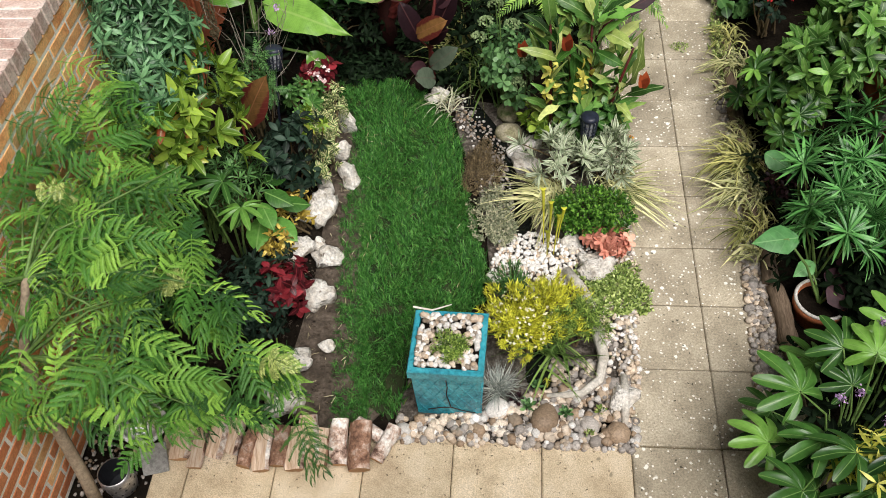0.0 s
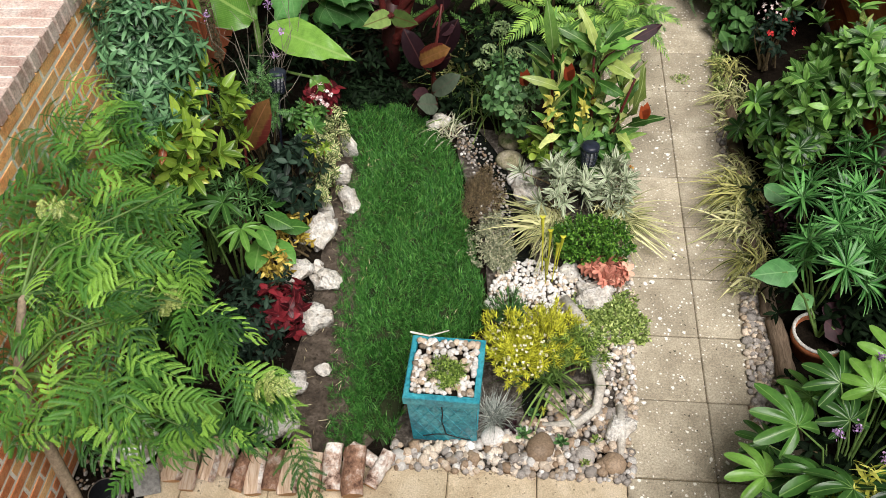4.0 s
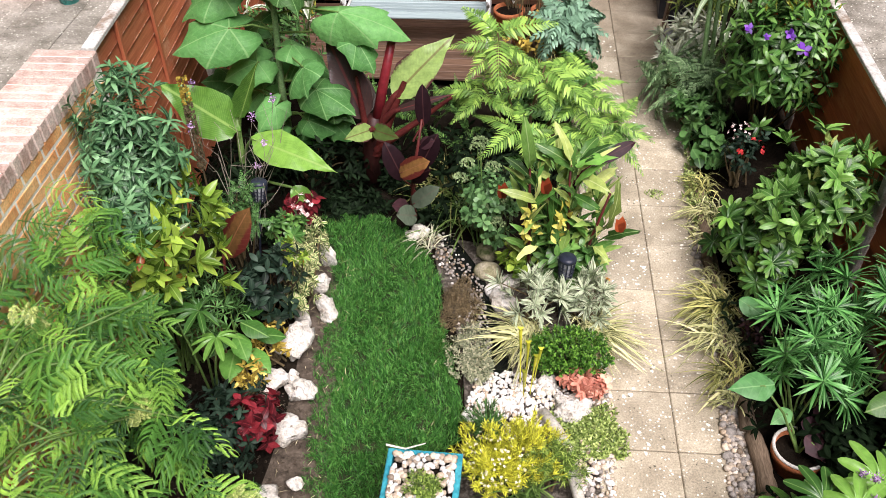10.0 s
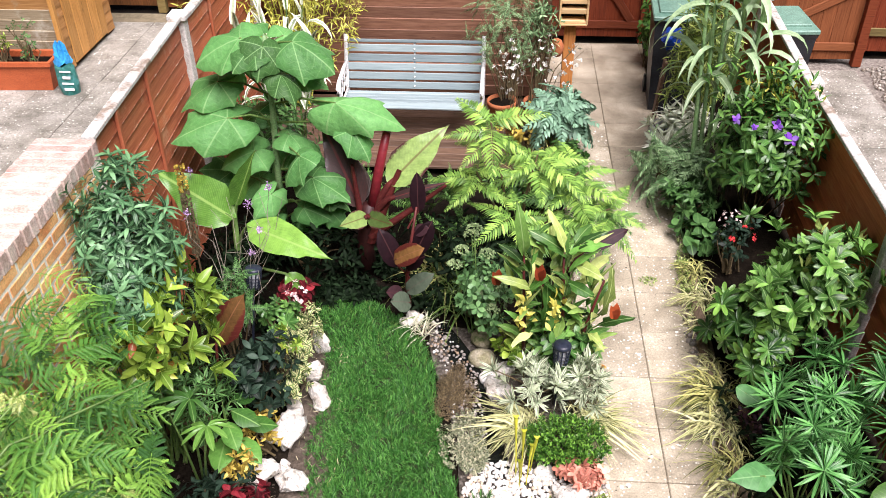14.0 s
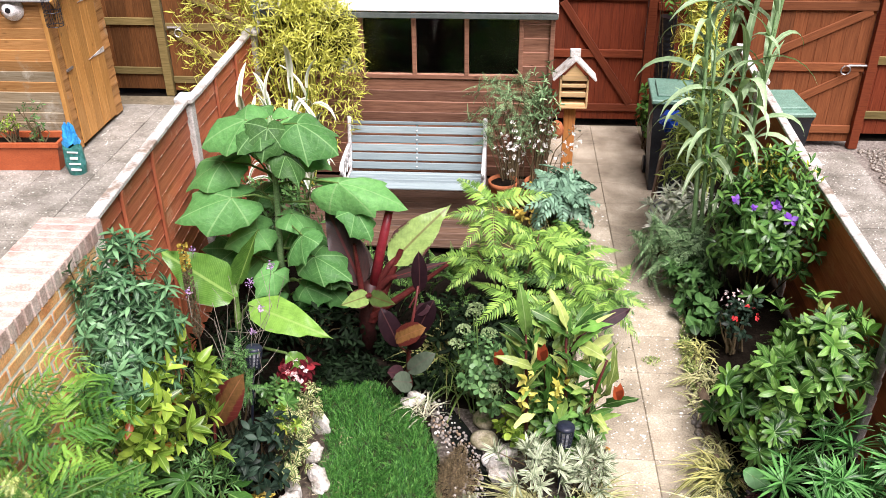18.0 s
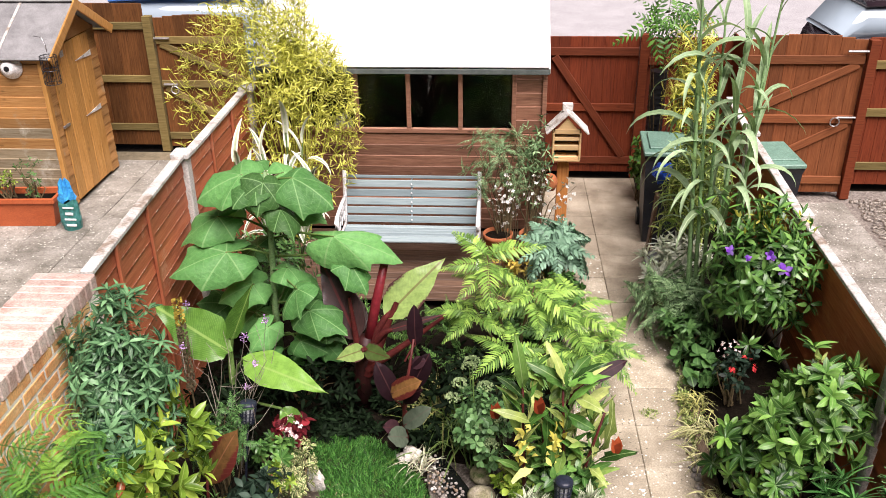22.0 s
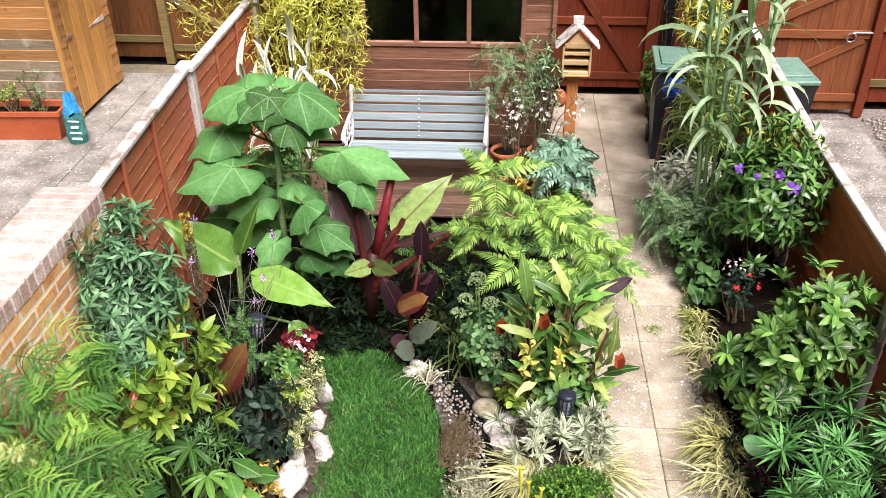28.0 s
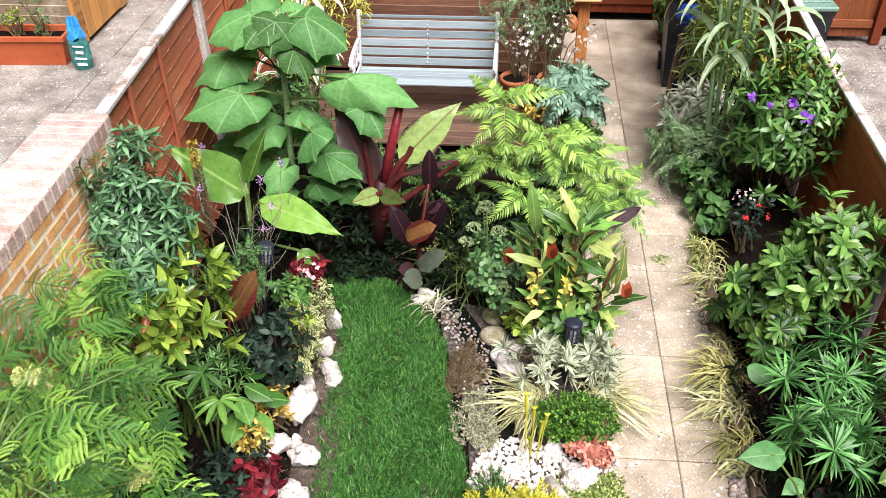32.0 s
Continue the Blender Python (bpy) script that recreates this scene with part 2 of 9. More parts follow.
def lathe_piece(profile, sides=20):
    """Turned about z: profile rows of radius, height."""
    a = np.linspace(0, 2 * np.pi, sides, endpoint=False)
    v = np.concatenate([np.stack([r * np.cos(a), r * np.sin(a), np.full(sides, z)], 1) for r, z in profile])
    f = []
    for i in range(len(profile) - 1):
        for j in range(sides):
            k = (j + 1) % sides
            f.append([i * sides + j, i * sides + k, (i + 1) * sides + k, (i + 1) * sides + j])
    return v, f, None


def stone_piece(rng, sx, sy, sz, rough=0.18, rings=4, sides=7):
    """A rounded lumpy stone."""
    v = [[0, 0, -1.0]]
    for i in range(1, rings):
        th = math.pi * i / rings
        for j in range(sides):
            ph = 2 * math.pi * (j + 0.5 * (i % 2)) / sides
            v.append([math.sin(th) * math.cos(ph), math.sin(th) * math.sin(ph), -math.cos(th)])
    v.append([0, 0, 1.0])
    v = np.array(v) * (1 + rough * rng.uniform(-1, 1, (len(v), 1)))
    f = [[0, 1 + (j + 1) % sides, 1 + j] for j in range(sides)]
    for i in range(rings - 2):
        for j in range(sides):
            k = (j + 1) % sides
            a, b = 1 + i * sides, 1 + (i + 1) * sides
            f.append([a + j, a + k, b + k, b + j])
    last, top = 1 + (rings - 2) * sides, len(v) - 1
    f += [[last + j, last + (j + 1) % sides, top] for j in range(sides)]
    return v * np.array([sx, sy, sz]) / 2, f, None


def part(name, piece, mat, parent=None, label="", m=None, smooth=False):
    """One mesh object out of a piece, a Shape or a mesh, under a thing or a part."""
    if isinstance(piece, bpy.types.Mesh):
        me = piece
    else:
        me = (piece if isinstance(piece, Shape) else Shape().add(piece)).mesh(name, mat, smooth)
    ob = new(name, me)
    if parent is not None:
        ob.parent = parent
    if m is not None:
        ob.matrix_basis = m
    return tagged(ob, label)


def thing(name, label, category, m=None, group="", kind=""):
    ob = new(name)
    ob.empty_display_size = 0.1
    if m is not None:
        ob.matrix_basis = m
    return tagged(ob, label, category, group, kind)


BOXES = {}


def block(name, parent, mat, size, at, rot=(0, 0, 0), bev=0.004, label=""):
    """A chamfered box as a part; alike boxes share a mesh."""
    key = (tuple(round(s, 4) for s in size), mat.name, bev)
    if key not in BOXES:
        BOXES[key] = Shape().add(box_piece(*size, bev)).mesh(name, mat, False)
    return part(name, BOXES[key], mat, parent, label, pose(*at, *rot))

# ---- surfaces ----
SLAB = mottled("buff_concrete_slab", ((0.3, (0.25, 0.215, 0.155)), (0.5, (0.39, 0.34, 0.25)), (0.72, (0.53, 0.475, 0.365))), 3.0, 0.9, 90, 0.35,
               spots=((16.0, (0.84, 0.82, 0.74), 0.19), (34.0, (0.8, 0.78, 0.7), 0.22), (26.0, (0.09, 0.08, 0.055), 0.15)), tone=0.16)
STAINED = mottled("stained_concrete_slab", ((0.3, (0.19, 0.155, 0.11)), (0.48, (0.32, 0.275, 0.2)), (0.68, (0.48, 0.42, 0.32))), 2.2, 0.9, 90, 0.35, spots=((24.0, (0.6, 0.58, 0.5), 0.08),), tone=0.1)
PATIO = mottled("yellow_patio_slab", ((0.3, (0.4, 0.31, 0.2)), (0.5, (0.57, 0.47, 0.32)), (0.72, (0.7, 0.6, 0.45))), 4.5, 0.9, 150, 0.3,
                spots=((26.0, (0.13, 0.11, 0.07), 0.1), (11.0, (0.3, 0.25, 0.17), 0.12)), tone=0.12)
GREY_SLAB = mottled("grey_worn_paving", ((0.3, (0.14, 0.13, 0.105)), (0.48, (0.27, 0.255, 0.215)), (0.7, (0.43, 0.41, 0.36))), 2.6, 0.92, 60, 0.6,
                    spots=((26.0, (0.68, 0.67, 0.6), 0.24), (30.0, (0.09, 0.085, 0.07), 0.22)), tone=0.16)
JOINT = mottled("sandy_joint", ((0.3, (0.12, 0.1, 0.06)), (0.7, (0.24, 0.2, 0.13))), 9, 0.95, 120)
# dark soil, taken down to near-black to include the shade between plants
SOIL = mottled("shade_darkened_soil", ((0.3, (0.006, 0.0045, 0.003)), (0.5, (0.013, 0.01, 0.007)), (0.75, (0.03, 0.023, 0.016))), 5, 0.95, 55, 0.9, dist=0.02, spec=0.05)
DRY_SOIL = mottled("dry_grey_soil", ((0.3, (0.04, 0.03, 0.022)), (0.5, (0.1, 0.078, 0.058)), (0.75, (0.2, 0.16, 0.125))), 14, 0.95, 60, 0.9, dist=0.02)
TURF = mottled("turf_base", ((0.3, (0.012, 0.022, 0.006)), (0.7, (0.035, 0.045, 0.015))), 8, 0.9, 90, 0.6)
BRICK = mottled("orange_stock_brick", ((0.28, (0.62, 0.25, 0.09)), (0.5, (0.8, 0.44, 0.18)), (0.72, (0.86, 0.6, 0.3))), 7, 0.88, 110, 0.35, tone=0.22)
RED_BRICK = mottled("red_stock_brick", ((0.28, (0.5, 0.15, 0.06)), (0.5, (0.66, 0.25, 0.1)), (0.72, (0.74, 0.36, 0.17))), 7, 0.88, 110, 0.35, tone=0.2)
COPING = mottled("pinkish_coping_brick", ((0.3, (0.42, 0.27, 0.22)), (0.5, (0.56, 0.43, 0.37)), (0.72, (0.66, 0.58, 0.52))), 9, 0.92, 90, 0.4, tone=0.2,
                 spots=((24, (0.66, 0.64, 0.6), 0.13),))
MORTAR = mottled("pale_mortar", ((0.3, (0.78, 0.74, 0.64)), (0.7, (0.86, 0.83, 0.76))), 12, 0.95, 120)
FENCE = wood("red_brown_fence_board", (0.27, 0.075, 0.032), (0.43, 0.13, 0.06), (0.56, 0.2, 0.1), 0, 0.6, 0.3, worn=(0.52, 0.27, 0.17))
# brightened copy of FENCE: makes up in colour for light the inner face lacks
FENCE_RIGHT = wood("light_lifted_fence_board", (0.34, 0.085, 0.034), (0.52, 0.145, 0.06), (0.62, 0.22, 0.1), 0, 0.6, 0.3, worn=(0.5, 0.2, 0.1))
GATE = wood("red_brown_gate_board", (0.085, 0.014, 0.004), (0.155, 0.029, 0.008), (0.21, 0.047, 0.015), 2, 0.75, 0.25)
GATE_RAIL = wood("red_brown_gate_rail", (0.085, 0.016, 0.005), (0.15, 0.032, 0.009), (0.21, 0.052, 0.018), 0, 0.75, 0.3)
SIDE_GATE = wood("orange_brown_gate_board", (0.11, 0.032, 0.01), (0.19, 0.062, 0.02), (0.26, 0.096, 0.034), 2, 0.75, 0.25)
SIDE_RAIL = wood("orange_brown_gate_rail", (0.125, 0.038, 0.013), (0.21, 0.07, 0.024), (0.28, 0.105, 0.038), 0, 0.75, 0.3)
BROWN_GATE = wood("brown_gate_board", (0.06, 0.022, 0.007), (0.13, 0.052, 0.015), (0.21, 0.092, 0.03), 2, 0.6, 0.25)
BROWN_RAIL = wood("mossy_brown_rail", (0.1, 0.075, 0.024), (0.19, 0.145, 0.05), (0.28, 0.22, 0.09), 0, 0.7, 0.3)
SHED_WOOD = wood("brown_shed_board", (0.12, 0.056, 0.035), (0.255, 0.127, 0.08), (0.38, 0.21, 0.14), 0, 0.55, 0.8)
HONEY = wood("honey_shed_board", (0.26, 0.12, 0.036), (0.42, 0.22, 0.075), (0.54, 0.31, 0.13), 0, 0.6, 0.5, worn=(0.36, 0.29, 0.19))
WEATHERED = wood("weathered_grey_board", (0.2, 0.15, 0.08), (0.34, 0.28, 0.18), (0.46, 0.41, 0.3), 0, 0.75, 0.4, worn=(0.5, 0.47, 0.38))
HONEY_V = wood("honey_door_board", (0.34, 0.16, 0.04), (0.52, 0.27, 0.075), (0.63, 0.37, 0.13), 2, 0.5, 0.6)
POST_WOOD = wood("orange_timber_post", (0.3, 0.11, 0.03), (0.48, 0.2, 0.055), (0.58, 0.28, 0.09), 2, 0.6, 0.4)
PALE_WOOD = wood("pale_new_timber", (0.5, 0.31, 0.13), (0.66, 0.45, 0.22), (0.76, 0.56, 0.31), 0, 0.6, 0.3)
DECK = wood("dark_decking", (0.05, 0.028, 0.017), (0.11, 0.066, 0.043), (0.19, 0.125, 0.09), 0, 0.6, 0.2)
BARK = wood("grey_brown_bark", (0.05, 0.034, 0.022), (0.15, 0.11, 0.075), (0.28, 0.215, 0.155), 1, 0.9, 0, scale=1.8)
WORN = mottled("peeling_board_edge", ((0.44, (0.3, 0.085, 0.04)), (0.56, (0.44, 0.2, 0.12)), (0.68, (0.7, 0.55, 0.45))), 16, 0.8, 60)
WHITE_CAP = mottled("flaking_white_paint", ((0.34, (0.28, 0.22, 0.17)), (0.46, (0.52, 0.5, 0.46)), (0.66, (0.7, 0.7, 0.67))), 7, 0.7, 60, 0.3)
CONCRETE = mottled("pale_concrete_post", ((0.3, (0.48, 0.46, 0.42)), (0.7, (0.66, 0.64, 0.6))), 6, 0.85, 80, 0.3)
ROOF_FELT = mottled("pale_roof_felt", ((0.3, (0.74, 0.74, 0.74)), (0.5, (0.8, 0.8, 0.8)), (0.75, (0.85, 0.85, 0.85))), 2.2, 0.8, 160, 0.15, spots=((3.2, (0.1, 0.1, 0.09), 0.0),))
GREY_FELT = mottled("grey_mineral_felt", ((0.3, (0.17, 0.17, 0.17)), (0.7, (0.32, 0.32, 0.32))), 5, 0.95, 130, 0.4)
EDGE_FELT = mottled("dark_felt_edge", ((0.3, (0.07, 0.09, 0.08)), (0.7, (0.15, 0.17, 0.16))), 6, 0.8, 100)
BENCH_PAINT = wood("grey_green_bench_slat", (0.19, 0.25, 0.265), (0.25, 0.325, 0.345), (0.31, 0.39, 0.41), 0, 0.45, 0)
BENCH_IRON = mottled("white_bench_iron", ((0.3, (0.7, 0.7, 0.69)), (0.7, (0.84, 0.84, 0.83))), 9, 0.45, 70, 0.15)
STEEL = mottled("galvanised_steel", ((0.3, (0.5, 0.5, 0.5)), (0.7, (0.68, 0.68, 0.68))), 9, 0.4, 70, 0.1, metal=0.9)
BLACK_PLASTIC = mottled("black_plastic", ((0.3, (0.012, 0.013, 0.016)), (0.7, (0.03, 0.032, 0.038))), 6, 0.4, 90, 0.1)
LID_GREEN = mottled("pale_green_bin_lid", ((0.3, (0.11, 0.22, 0.17)), (0.7, (0.19, 0.32, 0.25))), 5, 0.45, 60, 0.1)
TERRACOTTA = mottled("terracotta", ((0.3, (0.36, 0.11, 0.04)), (0.7, (0.52, 0.19, 0.08))), 8, 0.8, 90, 0.25)
TROUGH = mottled("terracotta_plastic", ((0.3, (0.4, 0.09, 0.03)), (0.7, (0.5, 0.125, 0.045))), 4, 0.5, 90, 0.08)
TEAL = mottled("teal_glaze", ((0.3, (0.022, 0.18, 0.25)), (0.5, (0.04, 0.3, 0.37)), (0.75, (0.09, 0.41, 0.47))), 9, 0.25, 50, 0.2, spec=0.6)
ASPHALT = mottled("pale_road", ((0.3, (0.4, 0.39, 0.4)), (0.7, (0.5, 0.49, 0.5))), 1.5, 0.9, 60, 0.2)
GRAVEL_BED = mottled("gravel_bed", ((0.3, (0.03, 0.025, 0.02)), (0.5, (0.09, 0.075, 0.06)), (0.75, (0.3, 0.27, 0.23))), 30, 0.9, 90, 0.9, dist=0.02)
PALE_GRAVEL = mottled("pale_gravel_bed", ((0.3, (0.12, 0.1, 0.085)), (0.5, (0.24, 0.21, 0.18)), (0.75, (0.42, 0.39, 0.34))), 30, 0.9, 90, 0.9, dist=0.02)
# near-black paint that stands for the lack of light inside
PAINTED_DARK = mottled("painted_dark_inside", ((0.3, (0.012, 0.011, 0.01)), (0.7, (0.03, 0.027, 0.024))), 6, 0.9, 60)
GLASS, gn, gl, gb = material("window_glass", 0.03, 0, 0.5)
gb.inputs["Base Color"].default_value, gb.inputs["Transmission Weight"].default_value, gb.inputs["IOR"].default_value = (0.9, 0.95, 0.93, 1), 1.0, 1.45
PAVER_RED = mottled("weathered_house_brick", ((0.3, (0.3, 0.1, 0.05)), (0.7, (0.45, 0.18, 0.09))), 6, 0.9, 80)

# ---- ground ----
g = Shape()
gx = np.concatenate([np.linspace(-400, -12, 12), np.linspace(-10, 10, 41), np.linspace(12, 400, 12)])
gy = np.concatenate([np.linspace(-300, -6, 10), np.linspace(-5, 11, 33), np.linspace(13, 600, 14)])
GX, GY = np.meshgrid(gx, gy)
gv = np.stack([GX.ravel(), GY.ravel(), np.full(GX.size, -0.03)], 1)
gi = np.arange(GX.size).reshape(GX.shape)
gf = np.stack([gi[:-1, :-1].ravel(), gi[:-1, 1:].ravel(), gi[1:, 1:].ravel(), gi[1:, :-1].ravel()], 1)
tagged(part("ground", g.add((gv, gf, None)), SOIL, label="dark garden soil sheet under the whole plot, darkened further for shaded gaps"), category="ground", kind="structure")


def flat(name, corners, z, mat, label, category="ground", thick=0.03):
    """A level slab of ground with a given outline, anticlockwise."""
    n = len(corners)
    v = np.array([(x, y, z) for x, y in corners] + [(x, y, z - thick) for x, y in corners])
    f = [list(range(n)), list(range(2 * n - 1, n - 1, -1))] + [[i, n + i, n + (i + 1) % n, (i + 1) % n] for i in range(n)]
    return tagged(part(name, (v, f, None), mat, label=label), category=category, kind="structure")


flat("road", [(-60, 10.6), (60, 10.6), (60, 40), (-60, 40)], -0.012, ASPHALT, "pale grey road and parking court behind the fences", "road", 0.012)
flat("backdrop", [(-200, 40), (200, 40), (200, 42), (-200, 42)], 3.0, ASPHALT, "distant pale wall closing the road", "backdrop", 3.0)

# ---- walls, fences and gates ----
wall_left = thing("wall_left", "orange brick garden wall with brick-on-edge coping", "wall", kind="structure")
WX, WTOP = -3.3, 1.8
part("mortar_core", box_piece(0.33, 4.55, 1.69, 0.003, (WX - 0.1654, -0.22, 0.845)), MORTAR, wall_left)
part("coping_bed", box_piece(0.33, 4.55, 0.104, 0.003, (WX - 0.172, -0.22, 1.742)), MORTAR, wall_left)
bricks_far = Shape()
for c in range(22):
    z = 0.06 + c * 0.0765
    for i in range(-11, 10):
        y = 2.04 - 0.1075 - (9 - i) * 0.225 - (0.1125 if c % 2 else 0)
        size = (0.0985, 0.209, 0.0595)
        if y > -0.85:
            ruddy = math.sin(i * 12.9 + c * 78.2) * 0.5 + 0.5 > (y + 0.55) / 1.0
            block("brick", wall_left, RED_BRICK if ruddy else BRICK, size, (WX - 0.0468 + 0.0012 * math.sin(i * 7 + c * 3), y, z), bev=0.0035)
        elif y > -2.3:
            bricks_far.add(box_piece(*size, 0.005, (WX - 0.048, y, z)))
tagged(part("brick_rest", bricks_far, BRICK, wall_left), kind="stuff")
for i in range(60):
    block("coping_brick", wall_left, COPING, (0.345, 0.066, 0.105), (WX - 0.165, 2.015 - i * 0.0757, 1.748 + 0.002 * math.sin(i * 5)), (0, 0, 0.6 * math.sin(i * 3)), 0.006)


def lap_panel(parent, a, b, height, n, cap=True, battens=(0.33, 0.67), side=1, base=0.03, worn_edge=False, timber=None):
    """Overlapping horizontal boards with upright battens and a capping rail between two points."""
    a, b = Vector((*a, 0)), Vector((*b, 0))
    d = b - a
    ang, ln = math.degrees(math.atan2(d.y, d.x)), d.length
    mid = (a + b) / 2
    nrm = Vector((-d.y, d.x, 0)).normalized() * side
    pitch = (height - base) / n
    for i in range(n):
        z = base + (i + 0.5) * pitch
        block("board", parent, timber or FENCE, (ln, 0.011, pitch * 1.2), (mid.x, mid.y, z), (4.5 * side, 0, ang), 0.003)
        if worn_edge:
            q = mid + nrm * (0.0115 + 0.0006 * (i % 2))
            block("worn_edge", parent, WORN, (ln * 0.97, 0.004, 0.006), (q.x, q.y, z - pitch * 0.585), (0, 0, ang), 0.001)
    for u in battens:
        q = a.lerp(b, u) + nrm * 0.024
        block("batten", parent, FENCE, (height - base - 0.02, 0.022, 0.035), (q.x, q.y, (height + base) / 2), (0, 90, ang), 0.003)
    if cap:
        block("capping", parent, WHITE_CAP, (ln, 0.075, 0.032), (mid.x, mid.y, height + 0.012), (0, 0, ang), 0.005, "flaking white capping rail")


def fence_post(parent, at, height, size=0.095):
    block("post", parent, CONCRETE, (size, size, height), (*at, height / 2), bev=0.008, label="pale concrete post")
    block("post_cap", parent, CONCRETE, (size + 0.05, size + 0.05, 0.05), (*at, height + 0.025), bev=0.012)


fence_left = thing("fence_left", "red-brown lap fence with white capping and posts", "fence", kind="structure")
LP = [(-3.36, 2.08), (-3.45, 3.98), (-3.47, 5.9), (-3.5, 7.82), (-3.52, 8.7)]
for i in range(4):
    a, b = LP[i], LP[i + 1]
    lap_panel(fence_left, (a[0], a[1] + (0.05 if i else 0)), (b[0], b[1] - 0.05), 1.77 if i == 0 else 1.73, 14, battens=(0.21, 0.53) if i == 0 else (0.33, 0.67), side=-1, worn_edge=i < 2)
    if i:
        fence_post(fence_left, a, 1.76 if i == 1 else 1.7)
fence_right = thing("fence_right", "low red-brown lap fence with white capping", "fence", kind="structure")
RP = [(1.30, -1.5), (1.315, 0.44), (1.335, 2.36), (1.352, 4.28), (1.43, 6.2), (1.5, 7.5)]
for i in range(5):
    a, b = RP[i], RP[i + 1]
    lap_panel(fence_right, (a[0], a[1] + 0.05), (b[0], b[1] - 0.05), 1.18, 9, battens=(), side=1, timber=FENCE_RIGHT)
    fence_post(fence_right, a, 1.2, 0.085)


def board_gate(parent, x0, x1, y, top, n, board, rail, rise=0.0, rails=(0.25, 0.9, 1.55), brace=(0, 1), near=-1, base=0.06):
    """Vertical boards, ledges and a brace; the head rises in a bow."""
    w = (x1 - x0) / n
    for i in range(n):
        u = (i + 0.5) / n * 2 - 1
        h = top - rise * u * u - base
        block("board", parent, board, (w - 0.0003, 0.018, round(h, 2)), (x0 + (i + 0.5) * w, y, base + h / 2), bev=0.004)
    for z in rails:
        block("rail", parent, rail, (x1 - x0 - 0.01, 0.03, 0.095), ((x0 + x1) / 2, y + near * 0.026, z), bev=0.005)
    for k in range(len(rails) - 1 if brace else 0):
        za, zb = (rails[k], rails[k + 1]) if brace[k % 2] else (rails[k + 1], rails[k])
        dx, dz = x1 - x0 - 0.12, zb - za - math.copysign(0.1, zb - za)
        block("brace", parent, rail, (math.hypot(dx, dz), 0.026, 0.09), ((x0 + x1) / 2, y + near * 0.024, (za + zb) / 2), (0, -math.degrees(math.atan2(dz, dx)), 0), 0.005)


gate_own = thing("garden_gate", "red-brown ledged and braced timber gate at the path end", "gate")
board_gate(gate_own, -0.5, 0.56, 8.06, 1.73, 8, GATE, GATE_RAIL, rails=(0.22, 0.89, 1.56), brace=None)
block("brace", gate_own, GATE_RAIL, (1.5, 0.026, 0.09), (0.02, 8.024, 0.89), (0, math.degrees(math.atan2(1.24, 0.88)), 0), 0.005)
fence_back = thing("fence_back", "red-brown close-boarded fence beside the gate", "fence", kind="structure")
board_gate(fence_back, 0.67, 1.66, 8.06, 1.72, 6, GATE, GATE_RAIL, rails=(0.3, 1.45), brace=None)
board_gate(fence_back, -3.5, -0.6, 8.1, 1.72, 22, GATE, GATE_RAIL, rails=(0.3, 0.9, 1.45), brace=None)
block("return_board", fence_back, GATE, (0.02, 0.6, 1.75), (1.63, 7.79, 0.9))
block("post", fence_back, GATE_RAIL, (0.1, 0.1, 1.76), (0.615, 8.06, 0.88))
block("post", fence_back, GATE_RAIL, (0.1, 0.1, 1.76), (-0.55, 8.06, 0.88))
gate_right = thing("side_gate", "red-brown arched timber gate with steel latch", "gate")
board_gate(gate_right, 1.62, 2.895, 7.5, 1.89, 9, SIDE_GATE, SIDE_RAIL, 0.07, rails=(0.22, 0.95, 1.62), brace=(1, 1))
latch = part("latch", tube_piece([(2.7, 7.44, 0.98), (2.9, 7.44, 0.98)], 0.012, 8), STEEL, gate_right, "steel ring latch")
part("ring", tube_piece([(2.68 + 0.05 * math.cos(a), 7.43, 0.93 + 0.05 * math.sin(a)) for a in np.linspace(0, 6.28, 13)], 0.008, 6), STEEL, latch)
part("hinge_bolt", tube_piece([(2.68, 7.44, 1.72), (2.9, 7.44, 1.72)], 0.014, 8), STEEL, gate_right, "steel sliding bolt")
fence_back_right = thing("fence_back_right", "red-brown close-boarded fence with slanting post", "fence", kind="structure")
block("post", fence_back_right, GATE_RAIL, (0.1, 0.1, 1.84), (2.95, 7.47, 0.92))
board_gate(fence_back_right, 3.02, 6.2, 7.75, 1.8, 24, GATE, BROWN_RAIL, rails=(0.3, 0.95, 1.5), brace=None)
gate_left = thing("side_gate", "brown ledged timber gate with ring latch", "gate")
board_gate(gate_left, -5.46, -4.3, 8.8, 1.82, 9, BROWN_GATE, BROWN_RAIL, 0.05, rails=(0.22, 0.93, 1.5), brace=(0, 0))
part("ring", tube_piece([(-5.28 + 0.05 * math.cos(a), 8.73, 0.86 + 0.05 * math.sin(a)) for a in np.linspace(0, 6.28, 13)], 0.009, 6), STEEL, gate_left, "steel ring latch")
part("latch", tube_piece([(-5.42, 8.74, 0.93), (-5.24, 8.74, 0.93)], 0.014, 8), STEEL, gate_left)
part("bolt", tube_piece([(-5.46, 8.74, 1.53), (-5.26, 8.74, 1.53)], 0.014, 8), STEEL, gate_left)
fence_back_left = thing("fence_back_left", "brown close-boarded fence with mossy rails", "fence", kind="structure")
block("post", fence_back_left, BROWN_RAIL, (0.11, 0.11, 1.8), (-5.53, 8.8, 0.9))
board_gate(fence_back_left, -9.4, -5.6, 8.85, 1.95, 30, BROWN_GATE, BROWN_RAIL, rails=(0.32, 0.98, 1.67), brace=None)
